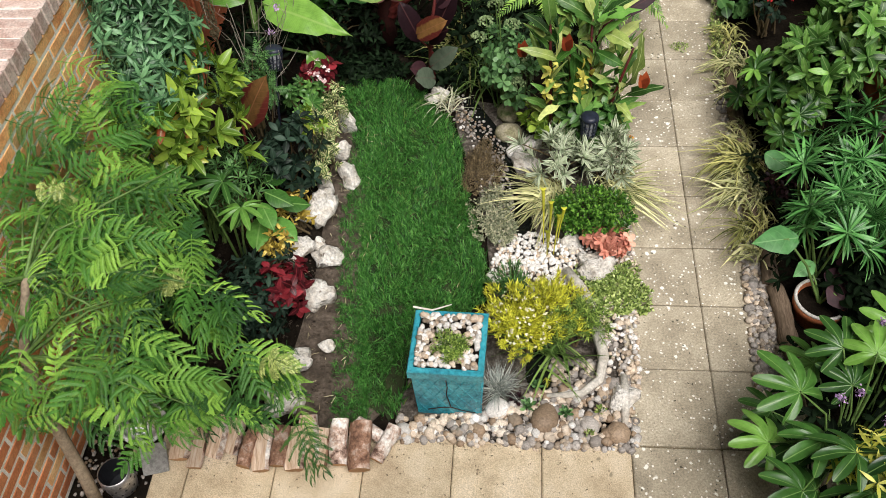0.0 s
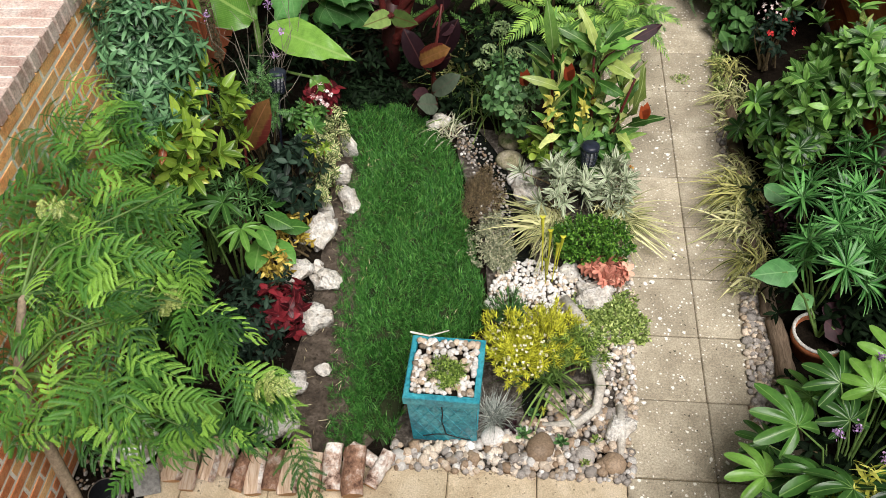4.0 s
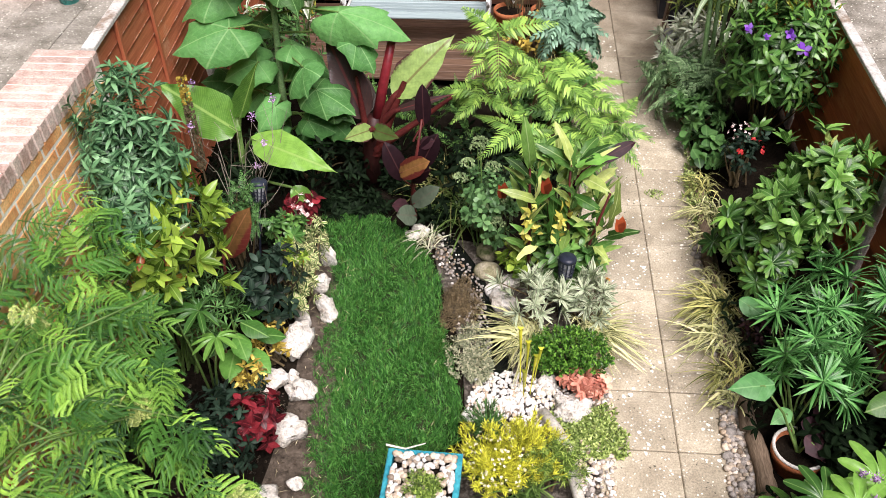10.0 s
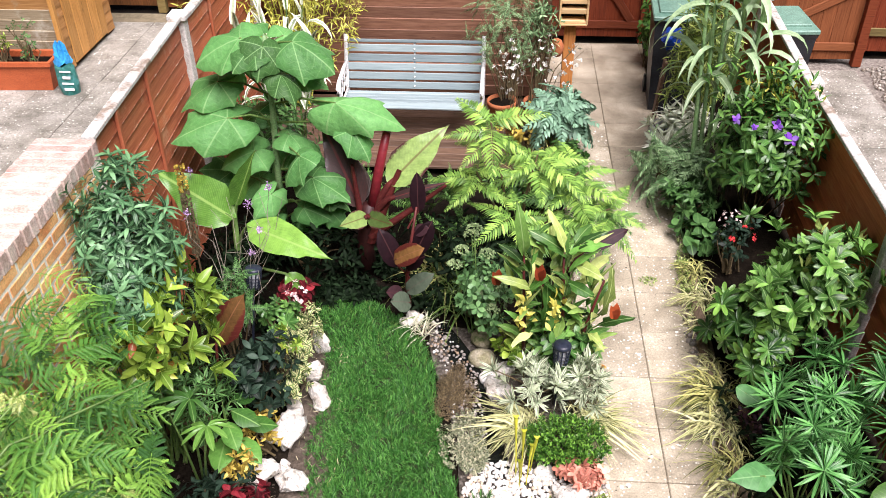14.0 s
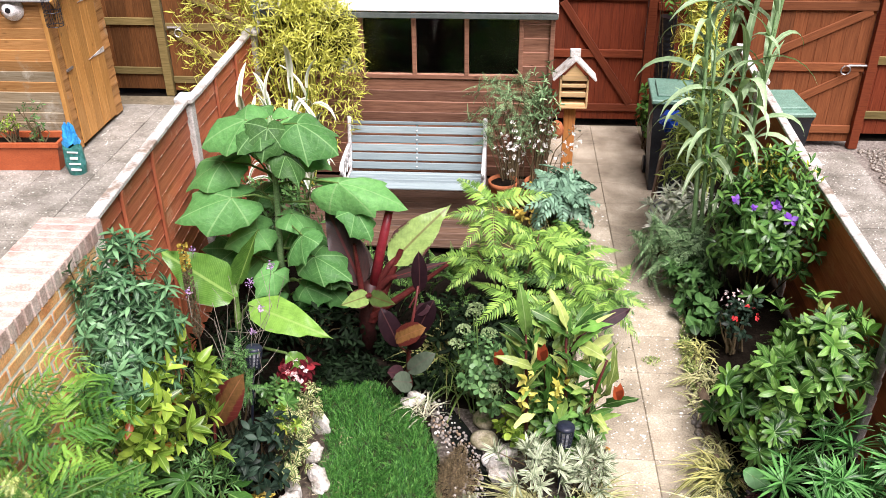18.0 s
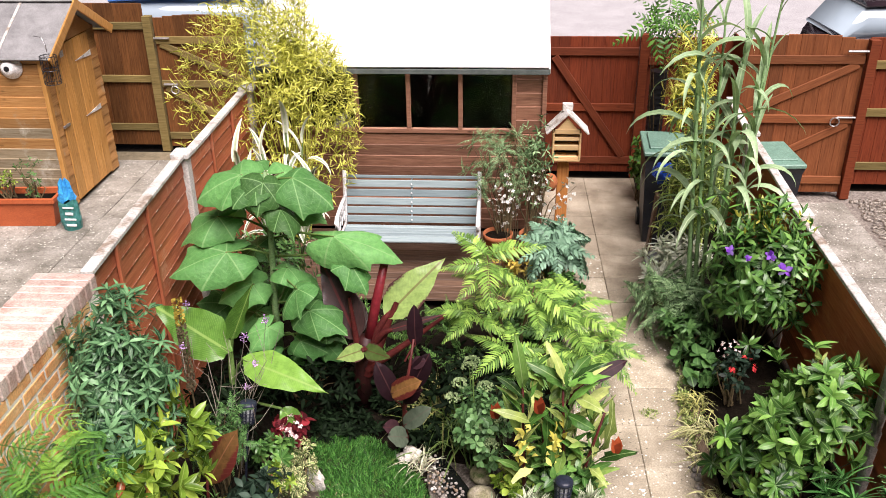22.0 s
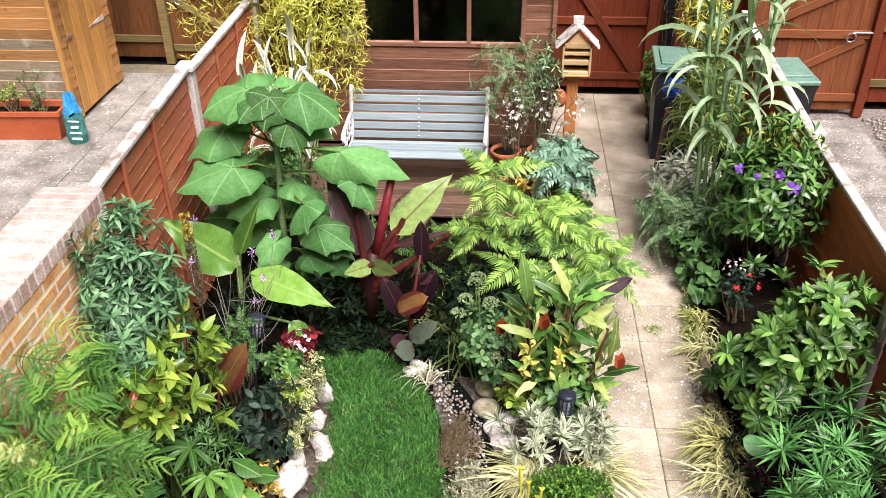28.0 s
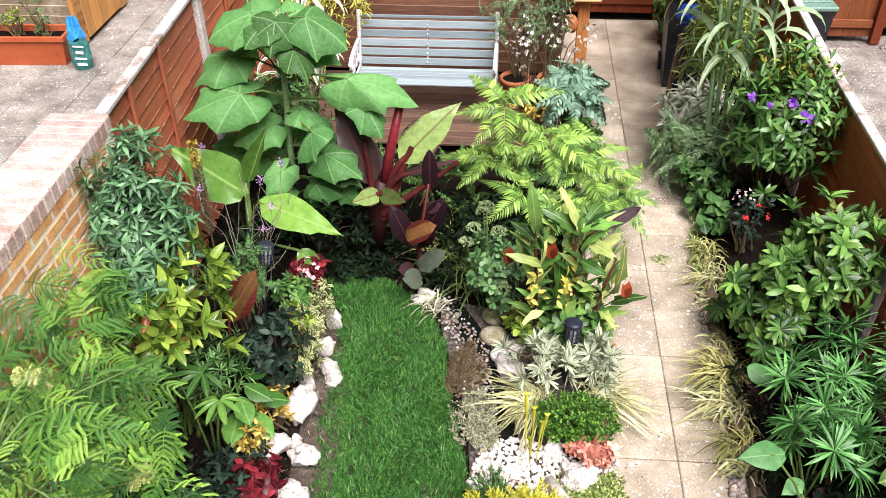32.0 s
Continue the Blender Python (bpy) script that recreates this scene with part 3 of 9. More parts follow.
for side_x, nm in ((-9.4, "fence_far_left"), (6.2, "fence_far_right")):
    far = thing(nm, "plain brown boundary fence of the next plot", "fence", kind="structure")
    part("panel", box_piece(0.04, 11.5, 1.8, 0.01, (side_x, 2.9, 0.9)), BROWN_GATE, far)
house = thing("house_wall", "plain brick back wall of the house behind the window", "wall", kind="structure")
part("wall", box_piece(20, 0.3, 3.3, 0.01, (-1, -2.75, 1.65)), PAVER_RED, house)

# ---- neighbours' paving ----
flat("pavement_left", [(-9.4, -2.6), (-3.68, -2.6), (-3.55, 8.75), (-9.4, 8.75)], -0.012, JOINT, "worn grey paving of the next garden", "paving", 0.016)
flat("pavement_right", [(1.4, -2.6), (6.2, -2.6), (6.2, 7.7), (1.55, 7.7)], -0.012, PALE_GRAVEL, "gravel ground of the next garden", "gravel", 0.016)

# ---- the shed ----
shed = thing("garden_shed", "brown shiplap timber shed with pale felt roof and four dark panes", "shed")
SX0, SX1, SY0, SY1, EAVE, RIDGE = -3.44, -0.6, 6.3, 7.85, 1.88, 2.44
SXM, SXW = (SX0 + SX1) / 2, SX1 - SX0
deck_z = 0.09
n_low = 9
for i in range(n_low):
    z = deck_z + (i + 0.5) * (1.15 - deck_z) / n_low
    block("board", shed, SHED_WOOD, (SX1 - SX0, 0.018, 0.118), ((SX0 + SX1) / 2, SY0, z), (6, 0, 0), 0.004)
for i in range(5):
    z = 1.16 + (i + 0.5) * 0.14
    block("board", shed, SHED_WOOD, (0.3, 0.018, 0.148), (SX1 - 0.15, SY0, z), (6, 0, 0), 0.004)
for i in range(5):
    block("board", shed, SHED_WOOD, (0.04, 0.018, 0.146), (SX0 + 0.02, SY0, 1.16 + (i + 0.5) * 0.14), (6, 0, 0), 0.004)
for sx in (SX0, SX1):
    for i in range(14):
        block("board", shed, SHED_WOOD, (SY1 - SY0, 0.018, 0.134), (sx, (SY0 + SY1) / 2, deck_z + (i + 0.5) * 0.1275), (-6 if sx == SX1 else 6, 0, 90), 0.004)
    gv = np.array([(0, SY0, EAVE), (0, SY1, EAVE), (0, (SY0 + SY1) / 2, RIDGE - 0.03)])
    part("gable", (np.concatenate([gv + (sx - 0.01, 0, 0), gv + (sx + 0.01, 0, 0)]), [[0, 1, 2], [5, 4, 3], [0, 3, 4, 1], [1, 4, 5, 2], [2, 5, 3, 0]], None), SHED_WOOD, shed)
block("back_wall", shed, SHED_WOOD, (SX1 - SX0, 0.02, EAVE - deck_z), ((SX0 + SX1) / 2, SY1, (EAVE + deck_z) / 2))
block("corner_trim", shed, SHED_WOOD, (0.045, 0.045, EAVE - deck_z), (SX1 - 0.005, SY0 - 0.022, (EAVE + deck_z) / 2))
block("window_rail", shed, SHED_WOOD, (2.54, 0.05, 0.05), (-2.16, SY0 - 0.01, 1.185), bev=0.006)
block("window_head", shed, SHED_WOOD, (2.54, 0.05, 0.04), (-2.16, SY0 - 0.01, 1.865), bev=0.006)
for x in (-3.4, -2.98, -2.482, -1.957, -1.437, -0.905):
    block("mullion", shed, SHED_WOOD, (0.044, 0.05, 0.67), (x, SY0 - 0.012, 1.525), bev=0.005)
for x in (-3.19, -2.73, -2.22, -1.697, -1.17):
    pane = block("pane", shed, GLASS, (0.38 if x < -3 else 0.48, 0.006, 0.65), (x, SY0 + 0.004, 1.525), bev=0.001, label="dark glass pane")
    pane.visible_shadow = False
# inner faces carry the room's shade in their colour; the lining is added
block("inner_floor", shed, PAINTED_DARK, (SXW - 0.1, 1.45, 0.02), (SXM, 7.08, 0.12))
block("inner_lining", shed, PAINTED_DARK, (SXW - 0.06, 0.01, 1.7), (SXM, SY1 - 0.02, 0.95))
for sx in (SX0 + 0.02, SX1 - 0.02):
    block("inner_lining", shed, PAINTED_DARK, (0.01, 1.48, 1.7), (sx, 7.08, 0.98))
block("inner_shelf", shed, PAINTED_DARK, (SXW - 0.2, 0.3, 0.02), (SXM, 6.5, 1.0))
sack = thing("paper_sack", "small crumpled white sack on the shed shelf", "bag", pose(-2.66, 6.48, 1.01))
part("film", tuple(stone_piece(np.random.default_rng(4), 0.2, 0.16, 0.3, 0.2, 7, 9)), WHITE_CAP, sack, m=pose(0, 0, 0.14))
run, rise = (SY1 - SY0) / 2, RIDGE - EAVE
for s in (-1, 1):
    ln = math.hypot(run, rise) + 0.12
    tilt = math.degrees(math.atan2(rise, run)) * -s
    my = (SY0 + SY1) / 2 + s * (run / 2 + 0.05)
    slope = block("roof_slope", shed, ROOF_FELT, (SXW + 0.05, ln, 0.02), (SXM, my, (EAVE + RIDGE) / 2 + 0.012), (tilt, 0, 0), 0.004, "near-white roofing felt")
    for k in (0, 1):
        block("felt_lap", slope, ROOF_FELT, (SXW + 0.055, 0.46, 0.004), (0, -s * (-0.23 + 0.44 * k) + 0.0, 0.0125 + 0.002 * k), bev=0.0015)
    for sx in (SX0 - 0.03, SX1 + 0.03):
        block("barge_board", shed, SHED_WOOD if s > 0 else ROOF_FELT, (0.018, ln, 0.09), (sx, my, (EAVE + RIDGE) / 2 - 0.025), (tilt, 0, 0))
block("felt_edge", shed, EDGE_FELT, (SXW + 0.06, 0.014, 0.05), (SXM, SY0 - 0.115, EAVE - 0.06), bev=0.004, label="dark green felt edge")
block("ridge_cap", shed, ROOF_FELT, (SXW + 0.06, 0.16, 0.014), (SXM, (SY0 + SY1) / 2, RIDGE + 0.03), bev=0.005)

# ---- decking and bench ----
deck = thing("decking", "dark brown grooved timber decking in front of the shed", "decking", kind="structure")
for i in range(12):
    block("deck_board", deck, DECK, (2.75, 0.118, 0.028), (-1.86, 4.86 + i * 0.122, 0.066), bev=0.006)
for i in range(3):
    block("joist", deck, DECK, (0.06, 1.46, 0.05), (-3.1 + i * 1.25, 5.53, 0.026))

bench = thing("garden_bench", "grey-green slatted garden bench with white iron ends", "bench", pose(-1.905, 5.62, 0.08))
for i, (z, y) in enumerate((z, 0.17 + 0.21 * (z - 0.36)) for z in (0.765, 0.697, 0.605, 0.52, 0.432, 0.343)):
    block("back_slat", bench, BENCH_PAINT, (1.31, 0.022, 0.071 if i else 0.03), (0, y, z), (-13, 0, 0), 0.006)
for i in range(6):
    block("seat_slat", bench, BENCH_PAINT, (1.31, 0.058, 0.022), (0, -0.285 + i * 0.073, 0.325 - 0.006 * i + (0.004 if i == 0 else 0)), (-3 if i else 12, 0, 0), 0.006)
block("centre_strap", bench, BENCH_IRON, (0.02, 0.008, 0.44), (0.0, 0.222, 0.54), (-13, 0, 0), 0.002)
for k in range(5):
    part("bolt", lathe_piece([(0.0, 0.006), (0.007, 0.004), (0.009, 0)], 8), BENCH_IRON, bench, m=pose(0, 0.15 + 0.0188 * k, 0.343 + 0.0887 * k, 77))
for sx in (-0.672, 0.672):
    iron = part("end_frame", tube_piece([(sx, 0.272, 0.82), (sx, 0.25, 0.73), (sx, 0.2, 0.5), (sx, 0.17, 0.34), (sx, 0.2, 0.15), (sx, 0.27, 0.0)], [0.02, 0.02, 0.022, 0.022, 0.02, 0.022], 8), BENCH_IRON, bench, "white cast-iron bench end", smooth=True)
    part("arm_rest", tube_piece([(sx, 0.22, 0.56), (sx, 0.05, 0.57), (sx, -0.15, 0.56), (sx, -0.27, 0.55), (sx, -0.33, 0.51), (sx, -0.32, 0.46), (sx, -0.28, 0.45)], 0.019, 8), BENCH_IRON, iron, smooth=True)
    part("front_leg", tube_piece([(sx, -0.29, 0.52), (sx, -0.25, 0.4), (sx, -0.29, 0.3), (sx, -0.27, 0.12), (sx, -0.32, 0.0)], 0.018, 8), BENCH_IRON, iron, smooth=True)
    part("seat_rail", tube_piece([(sx, -0.29, 0.31), (sx, 0.0, 0.29), (sx, 0.18, 0.29)], 0.015, 8), BENCH_IRON, iron, smooth=True)
    for k in range(3):
        c = (-0.16 + 0.12 * k, 0.44)
        part("scroll", tube_piece([(sx, c[0] + 0.045 * math.cos(a), c[1] + 0.075 * math.sin(a)) for a in np.linspace(0, 6.28, 13)], 0.008, 6), BENCH_IRON, iron, smooth=True)

# ---- insect hotel on its post ----
hotel = thing("insect_house", "pale timber insect house on an orange wooden post", "insect house", pose(-0.40, 6.1, 0))
block("post", hotel, POST_WOOD, (0.115, 0.06, 0.97), (0, 0.03, 0.485), bev=0.005, label="orange-stained timber post")
block("floor_board", hotel, PALE_WOOD, (0.27, 0.14, 0.02), (0.015, -0.03, 0.985))
for sx in (-0.115, 0.145):
    block("side", hotel, PALE_WOOD, (0.02, 0.14, 0.28), (sx, -0.03, 1.13))
# back painted near-black so the slots look unlit
block("back", hotel, PAINTED_DARK, (0.25, 0.012, 0.28), (0.015, 0.035, 1.13))
for k in range(3):
    block("slat", hotel, PALE_WOOD, (0.24, 0.125, (0.03, 0.05, 0.034)[k]), (0.015, -0.03, (1.01, 1.115, 1.205)[k]))
block("front_board", hotel, PALE_WOOD, (0.24, 0.014, 0.05), (0.015, -0.095, 1.285))
gv = np.array([(-0.115, -0.1, 1.27), (0.145, -0.1, 1.27), (0.015, -0.1, 1.42)])
part("gable", (np.concatenate([gv, gv + (0, 0.02, 0)]), [[0, 1, 2], [5, 4, 3], [0, 3, 4, 1], [1, 4, 5, 2], [2, 5, 3, 0]], None), PALE_WOOD, hotel)
for s in (-1, 1):
    block("roof_board", hotel, WHITE_CAP, (0.29, 0.22, 0.022), (0.015 + s * 0.102, -0.03, 1.375), (0, s * 45, 0), 0.004, "white-painted roof board")
block("chimney", hotel, WHITE_CAP, (0.1, 0.06, 0.07), (0.015, 0.02, 1.5), bev=0.004)

# ---- bins, tubs ----
def wheelie(label, at, turn, wide=0.8):
    w = thing("wheelie_bin", label, "bin", pose(*at, 0, 0, turn) @ Matrix.Diagonal((wide, 0.92, 1, 1)))
    v = np.array([(sx * a, sy * b, z) for z, a, b in ((0.02, 0.2, 0.24), (0.95, 0.26, 0.33), (1.0, 0.28, 0.35)) for sx, sy in ((-1, -1), (1, -1), (1, 1), (-1, 1))])
    part("body", (v, [[3, 2, 1, 0]] + [[4 * k + i, 4 * k + (i + 1) % 4, 4 * k + 4 + (i + 1) % 4, 4 * k + 4 + i] for k in (0, 1) for i in range(4)], None), BLACK_PLASTIC, w, "black plastic body")
    lid = part("lid", Shape().add(box_piece(0.58, 0.72, 0.045, 0.02, (0, 0, 1.025))).add(box_piece(0.42, 0.5, 0.03, 0.014, (0, 0, 1.055))), LID_GREEN, w, "pale green lid")
    part("handle", tube_piece([(-0.24, 0.4, 1.0), (0.24, 0.4, 1.0)], 0.016, 8), BLACK_PLASTIC, w)
    for sx in (-0.22, 0.22):
        part("wheel", tube_piece([(sx - 0.02, 0.28, 0.1), (sx + 0.02, 0.28, 0.1)], 0.1, 14), BLACK_PLASTIC, w)
    return w


wheelie("black wheelie bin with a pale green lid beside the path", (0.64, 6.4, 0), -4)
wheelie("black wheelie bin with a pale green lid behind the low fence", (1.67, 6.12, 0), 3, 0.64)
pipe_roll = thing("ribbed_tube", "upright roll of dark ribbed plastic pipe", "pipe", pose(0.72, 7.55, 0))
part("roll", lathe_piece([(0.09 + 0.006 * (i % 2), 0.03 * i) for i in range(50)] + [(0.0, 1.47)], 18), BLACK_PLASTIC, pipe_roll)

# ---- next garden on one side: small shed, trough, bag, feeder ----
hut = thing("tool_shed", "honey-coloured small timber shed with grey felt roof", "shed", Matrix.Translation((-0.02, 6.78 - 6.94 * 1.24, 0)) @ Matrix.Diagonal((1, 1.24, 1.012, 1)))
for i in range(15):
    block("board", hut, WEATHERED if i < 6 or i == 7 else HONEY, (1.9, 0.016, 0.122), (-6.87, 6.94, 0.04 + (i + 0.5) * 0.118), (5, 0, 0), 0.004)
for k, (ya, yb) in enumerate(((6.94, 7.08), (7.84, 8.02))):
    for i in range(15 if k == 0 else 15):
        block("board", hut, HONEY, (yb - ya, 0.016, 0.122), (-5.92, (ya + yb) / 2, 0.04 + (i + 0.5) * 0.118), (-5, 0, 90), 0.004)
for i in range(5):
    block("door_board", hut, HONEY_V, (0.018, 0.15, 1.72), (-5.905, 7.155 + i * 0.153, 0.93), bev=0.004)
for z in (0.9, 1.55):
    v = np.array([(-5.893, 7.83, z + 0.03), (-5.893, 7.83, z - 0.03), (-5.893, 7.5, z), (-5.885, 7.83, z + 0.03), (-5.885, 7.83, z - 0.03), (-5.885, 7.5, z)])
    part("hinge", (v, [[0, 1, 2], [5, 4, 3], [0, 3, 4, 1], [1, 4, 5, 2], [2, 5, 3, 0]], None), WHITE_CAP, hut, "pale T hinge")
block("door_bolt", hut, STEEL, (0.02, 0.12, 0.03), (-5.885, 7.1, 0.95))
block("notice", hut, WHITE_CAP, (0.004, 0.07, 0.07), (-5.892, 7.28, 1.7), label="small white plate on the door")
block("corner_trim", hut, HONEY_V, (0.05, 0.05, 1.8), (-5.92, 6.93, 0.92))
gv = np.array([(-5.93, 6.94, 1.8), (-5.93, 8.02, 1.8), (-5.93, 7.48, 2.18)])
part("gable", (np.concatenate([gv + (0.02, 0, 0), gv - (0.02, 0, 0)]), [[0, 1, 2], [5, 4, 3], [0, 3, 4, 1], [1, 4, 5, 2], [2, 5, 3, 0]], None), HONEY, hut)
for s in (-1, 1):
    tilt = -s * 35
    my, mz = 7.48 + s * 0.3, 2.0
    block("roof_slope", hut, GREY_FELT, (2.2, 0.82, 0.02), (-6.85, my, mz), (tilt, 0, 0), 0.004, "grey mineral roofing felt")
    block("barge_board", hut, HONEY_V, (0.022, 0.84, 0.1), (-5.74, my, mz - 0.02), (tilt, 0, 0), 0.005)
    block("roof_batten", hut, WHITE_CAP, (0.03, 0.8, 0.012), (-6.35, my, mz + 0.016), (tilt, 0, 0))
block("back_wall", hut, HONEY, (1.9, 0.02, 1.8), (-6.87, 8.02, 0.92))
block("far_wall", hut, HONEY, (0.02, 1.06, 1.8), (-7.81, 7.48, 0.92))
speaker = thing("wall_bell", "round white bell housing with black centre on the shed", "bell", pose(-6.27, 6.76, 1.69, 90))
part("disc", lathe_piece([(0.0, -0.02), (0.125, -0.02), (0.13, 0.01), (0.09, 0.03), (0.075, 0.07), (0.06, 0.085), (0.03, 0.088), (0.0, 0.088)], 24), BENCH_IRON, speaker, smooth=True)
part("centre", lathe_piece([(0.03, 0.089), (0.028, 0.095), (0, 0.096)], 14), BLACK_PLASTIC, speaker)
feeder = thing("bird_feeder", "dark wire cage bird feeder hanging from the shed corner", "bird feeder", pose(-5.76, 6.62, 1.555) @ Matrix.Scale(1.12, 4))
for k in range(10):
    a = k * 0.628
    part("bar", tube_piece([(0.075 * math.cos(a), 0.075 * math.sin(a), 0), (0.075 * math.cos(a), 0.075 * math.sin(a), 0.26)], 0.003, 5), BLACK_PLASTIC, feeder)
for z in (0, 0.13, 0.26):
    part("hoop", tube_piece([(0.075 * math.cos(a), 0.075 * math.sin(a), z) for a in np.linspace(0, 6.28, 15)], 0.004, 5), BLACK_PLASTIC, feeder)
part("hook", tube_piece([(0, 0, 0.3), (0, 0, 0.36), (-0.05, 0.05, 0.42), (-0.16, 0.11, 0.42)], 0.004, 5), STEEL, feeder)

trough = thing("planter_trough", "long terracotta plastic trough planted with herbs", "planter", pose(-6.47, 6.45, 0.012, 0, 0, 3) @ Matrix.Diagonal((1, 1, 1.22, 1)))
v = np.array([(sx * a, sy * b, z) for z, a, b in ((0.0, 0.52, 0.13), (0.24, 0.56, 0.16), (0.24, 0.585, 0.185), (0.28, 0.585, 0.185), (0.28, 0.55, 0.15), (0.2, 0.55, 0.15)) for sx, sy in ((-1, -1), (1, -1), (1, 1), (-1, 1))])
part("tub", (v, [[3, 2, 1, 0]] + [[4 * k + i, 4 * k + (i + 1) % 4, 4 * k + 4 + (i + 1) % 4, 4 * k + 4 + i] for k in range(5) for i in range(4)], None), TROUGH, trough)
block("soil", trough, SOIL, (1.08, 0.28, 0.02), (0, 0, 0.22))
bag = thing("compost_bag", "crumpled blue and green plastic compost bag", "bag", pose(-5.72, 6.3, 0.01, 0, 0, 20) @ Matrix.Diagonal((0.78, 0.78, 1.0, 1.0)))
BAG_BLUE = mottled("blue_bag_film", ((0.3, (0.02, 0.2, 0.5)), (0.7, (0.05, 0.36, 0.7))), 9, 0.3, 40, 0.5)
DEEP_BLUE = mottled("deep_blue_film", ((0.3, (0.01, 0.04, 0.3)), (0.7, (0.02, 0.09, 0.5))), 9, 0.3, 40, 0.5)
BAG_GREEN = mottled("green_printed_film", ((0.3, (0.02, 0.13, 0.12)), (0.52, (0.04, 0.2, 0.17)), (0.7, (0.1, 0.3, 0.32))), 16, 0.3, 40, 0.5)
prof = [(0.02, 0), (0.12, 0.0), (0.14, 0.1), (0.13, 0.3), (0.12, 0.34)]
bv, bf, _ = lathe_piece(prof, 14)
bv = bv * np.array([1.0, 0.72, 1]) * (1 + 0.06 * np.sin(bv[:, 2:3] * 31 + np.arctan2(bv[:, 1:2], bv[:, 0:1]) * 3))
part("lower_bag", (bv, bf, None), BAG_GREEN, bag, "green printed part")
for k, (w, h) in enumerate(((0.13, 0.026), (0.15, 0.02), (0.1, 0.03), (0.14, 0.018))):
    block("label_bar", bag, BENCH_IRON, (w, 0.012, h), (0.0, -0.099 + 0.002 * (k % 2), 0.07 + 0.068 * k), (0, 8, 0), 0.003, "white printed bar")
bv, bf, _ = lathe_piece([(0.12, 0.34), (0.11, 0.42), (0.07, 0.5), (0.03, 0.55), (0.0, 0.555)], 14)
bv = bv * np.array([1.0, 0.7, 1]) * (1 + 0.1 * np.sin(bv[:, 2:3] * 40 + np.arctan2(bv[:, 1:2], bv[:, 0:1]) * 4))
part("upper_bag", (bv, bf, None), BAG_BLUE, bag, "plain blue part")

# ---- parked cars beyond the fences ----
# pale blue base colour puts the sky's reflection into the glass
CAR_GLASS, cn_, cl_, cb_ = material("sky_tinted_car_window", 0.06, 0, 0.9)
cb_.inputs["Base Color"].default_value, cb_.inputs["Coat Weight"].default_value = (0.34, 0.42, 0.48, 1), 1.0

def parked_car(label, paint, at, turn):
    c = thing("car", label, "car", pose(*at, 0, 0, turn))
    def lofted(sections):
        v, f = [], []
        for x, w, z0, z1 in sections:
            v += [(x, -w, z0), (x, -w, (z0 + z1) / 2), (x, -w * 0.86, z1), (x, w * 0.86, z1), (x, w, (z0 + z1) / 2), (x, w, z0)]
        for k in range(len(sections) - 1):
            for i in range(6):
                j = (i + 1) % 6
                f.append([6 * k + i, 6 * k + 6 + i, 6 * k + 6 + j, 6 * k + j])
        f += [[5, 4, 3, 2, 1, 0], [6 * (len(sections) - 1) + i for i in range(6)]]
        return np.array(v, float), f, None
    part("body", lofted([(-2.05, 0.72, 0.35, 0.75), (-1.9, 0.83, 0.25, 0.88), (-0.9, 0.87, 0.22, 0.95), (1.2, 0.87, 0.22, 0.96), (1.95, 0.82, 0.25, 0.92), (2.08, 0.72, 0.35, 0.8)]), paint, c, smooth=True)
    part("cabin_glass", lofted([(-1.1, 0.74, 0.9, 0.97), (-0.45, 0.7, 0.9, 1.42), (1.66, 0.7, 0.9, 1.42), (2.0, 0.72, 0.9, 0.98)]), CAR_GLASS, c, "car windows painted in the pale blue of reflected sky", smooth=True)
    part("roof", lofted([(-0.5, 0.67, 1.4, 1.45), (0.3, 0.69, 1.43, 1.5), (1.7, 0.66, 1.38, 1.45)]), paint, c, smooth=True)
    for sx in (-1.3, 1.3):
        for sy in (-0.8, 0.8):
            w = part("wheel", tube_piece([(sx, sy - 0.09, 0.31), (sx, sy + 0.09, 0.31)], 0.31, 18), BLACK_PLASTIC, c)
    for sy in (-0.55, 0.55):
        block("headlight", c, GLASS, (0.06, 0.3, 0.12), (-2.0, sy, 0.72))
    return c


BLUE_PAINT = mottled("blue_car_paint", ((0.3, (0.03, 0.1, 0.32)), (0.7, (0.05, 0.15, 0.42))), 2, 0.25, 40, 0.02, spec=0.6)
DARK_PAINT = mottled("dark_maroon_car_paint", ((0.3, (0.02, 0.012, 0.016)), (0.7, (0.035, 0.02, 0.026))), 2, 0.25, 40, 0.02, spec=0.6)
parked_car("blue car parked behind the brown fence", BLUE_PAINT, (-6.9, 12.5, -0.012), 3)
parked_car("dark maroon car with sky-reflecting windscreen parked on the road", DARK_PAINT, (6.05, 12.25, -0.012), 184)

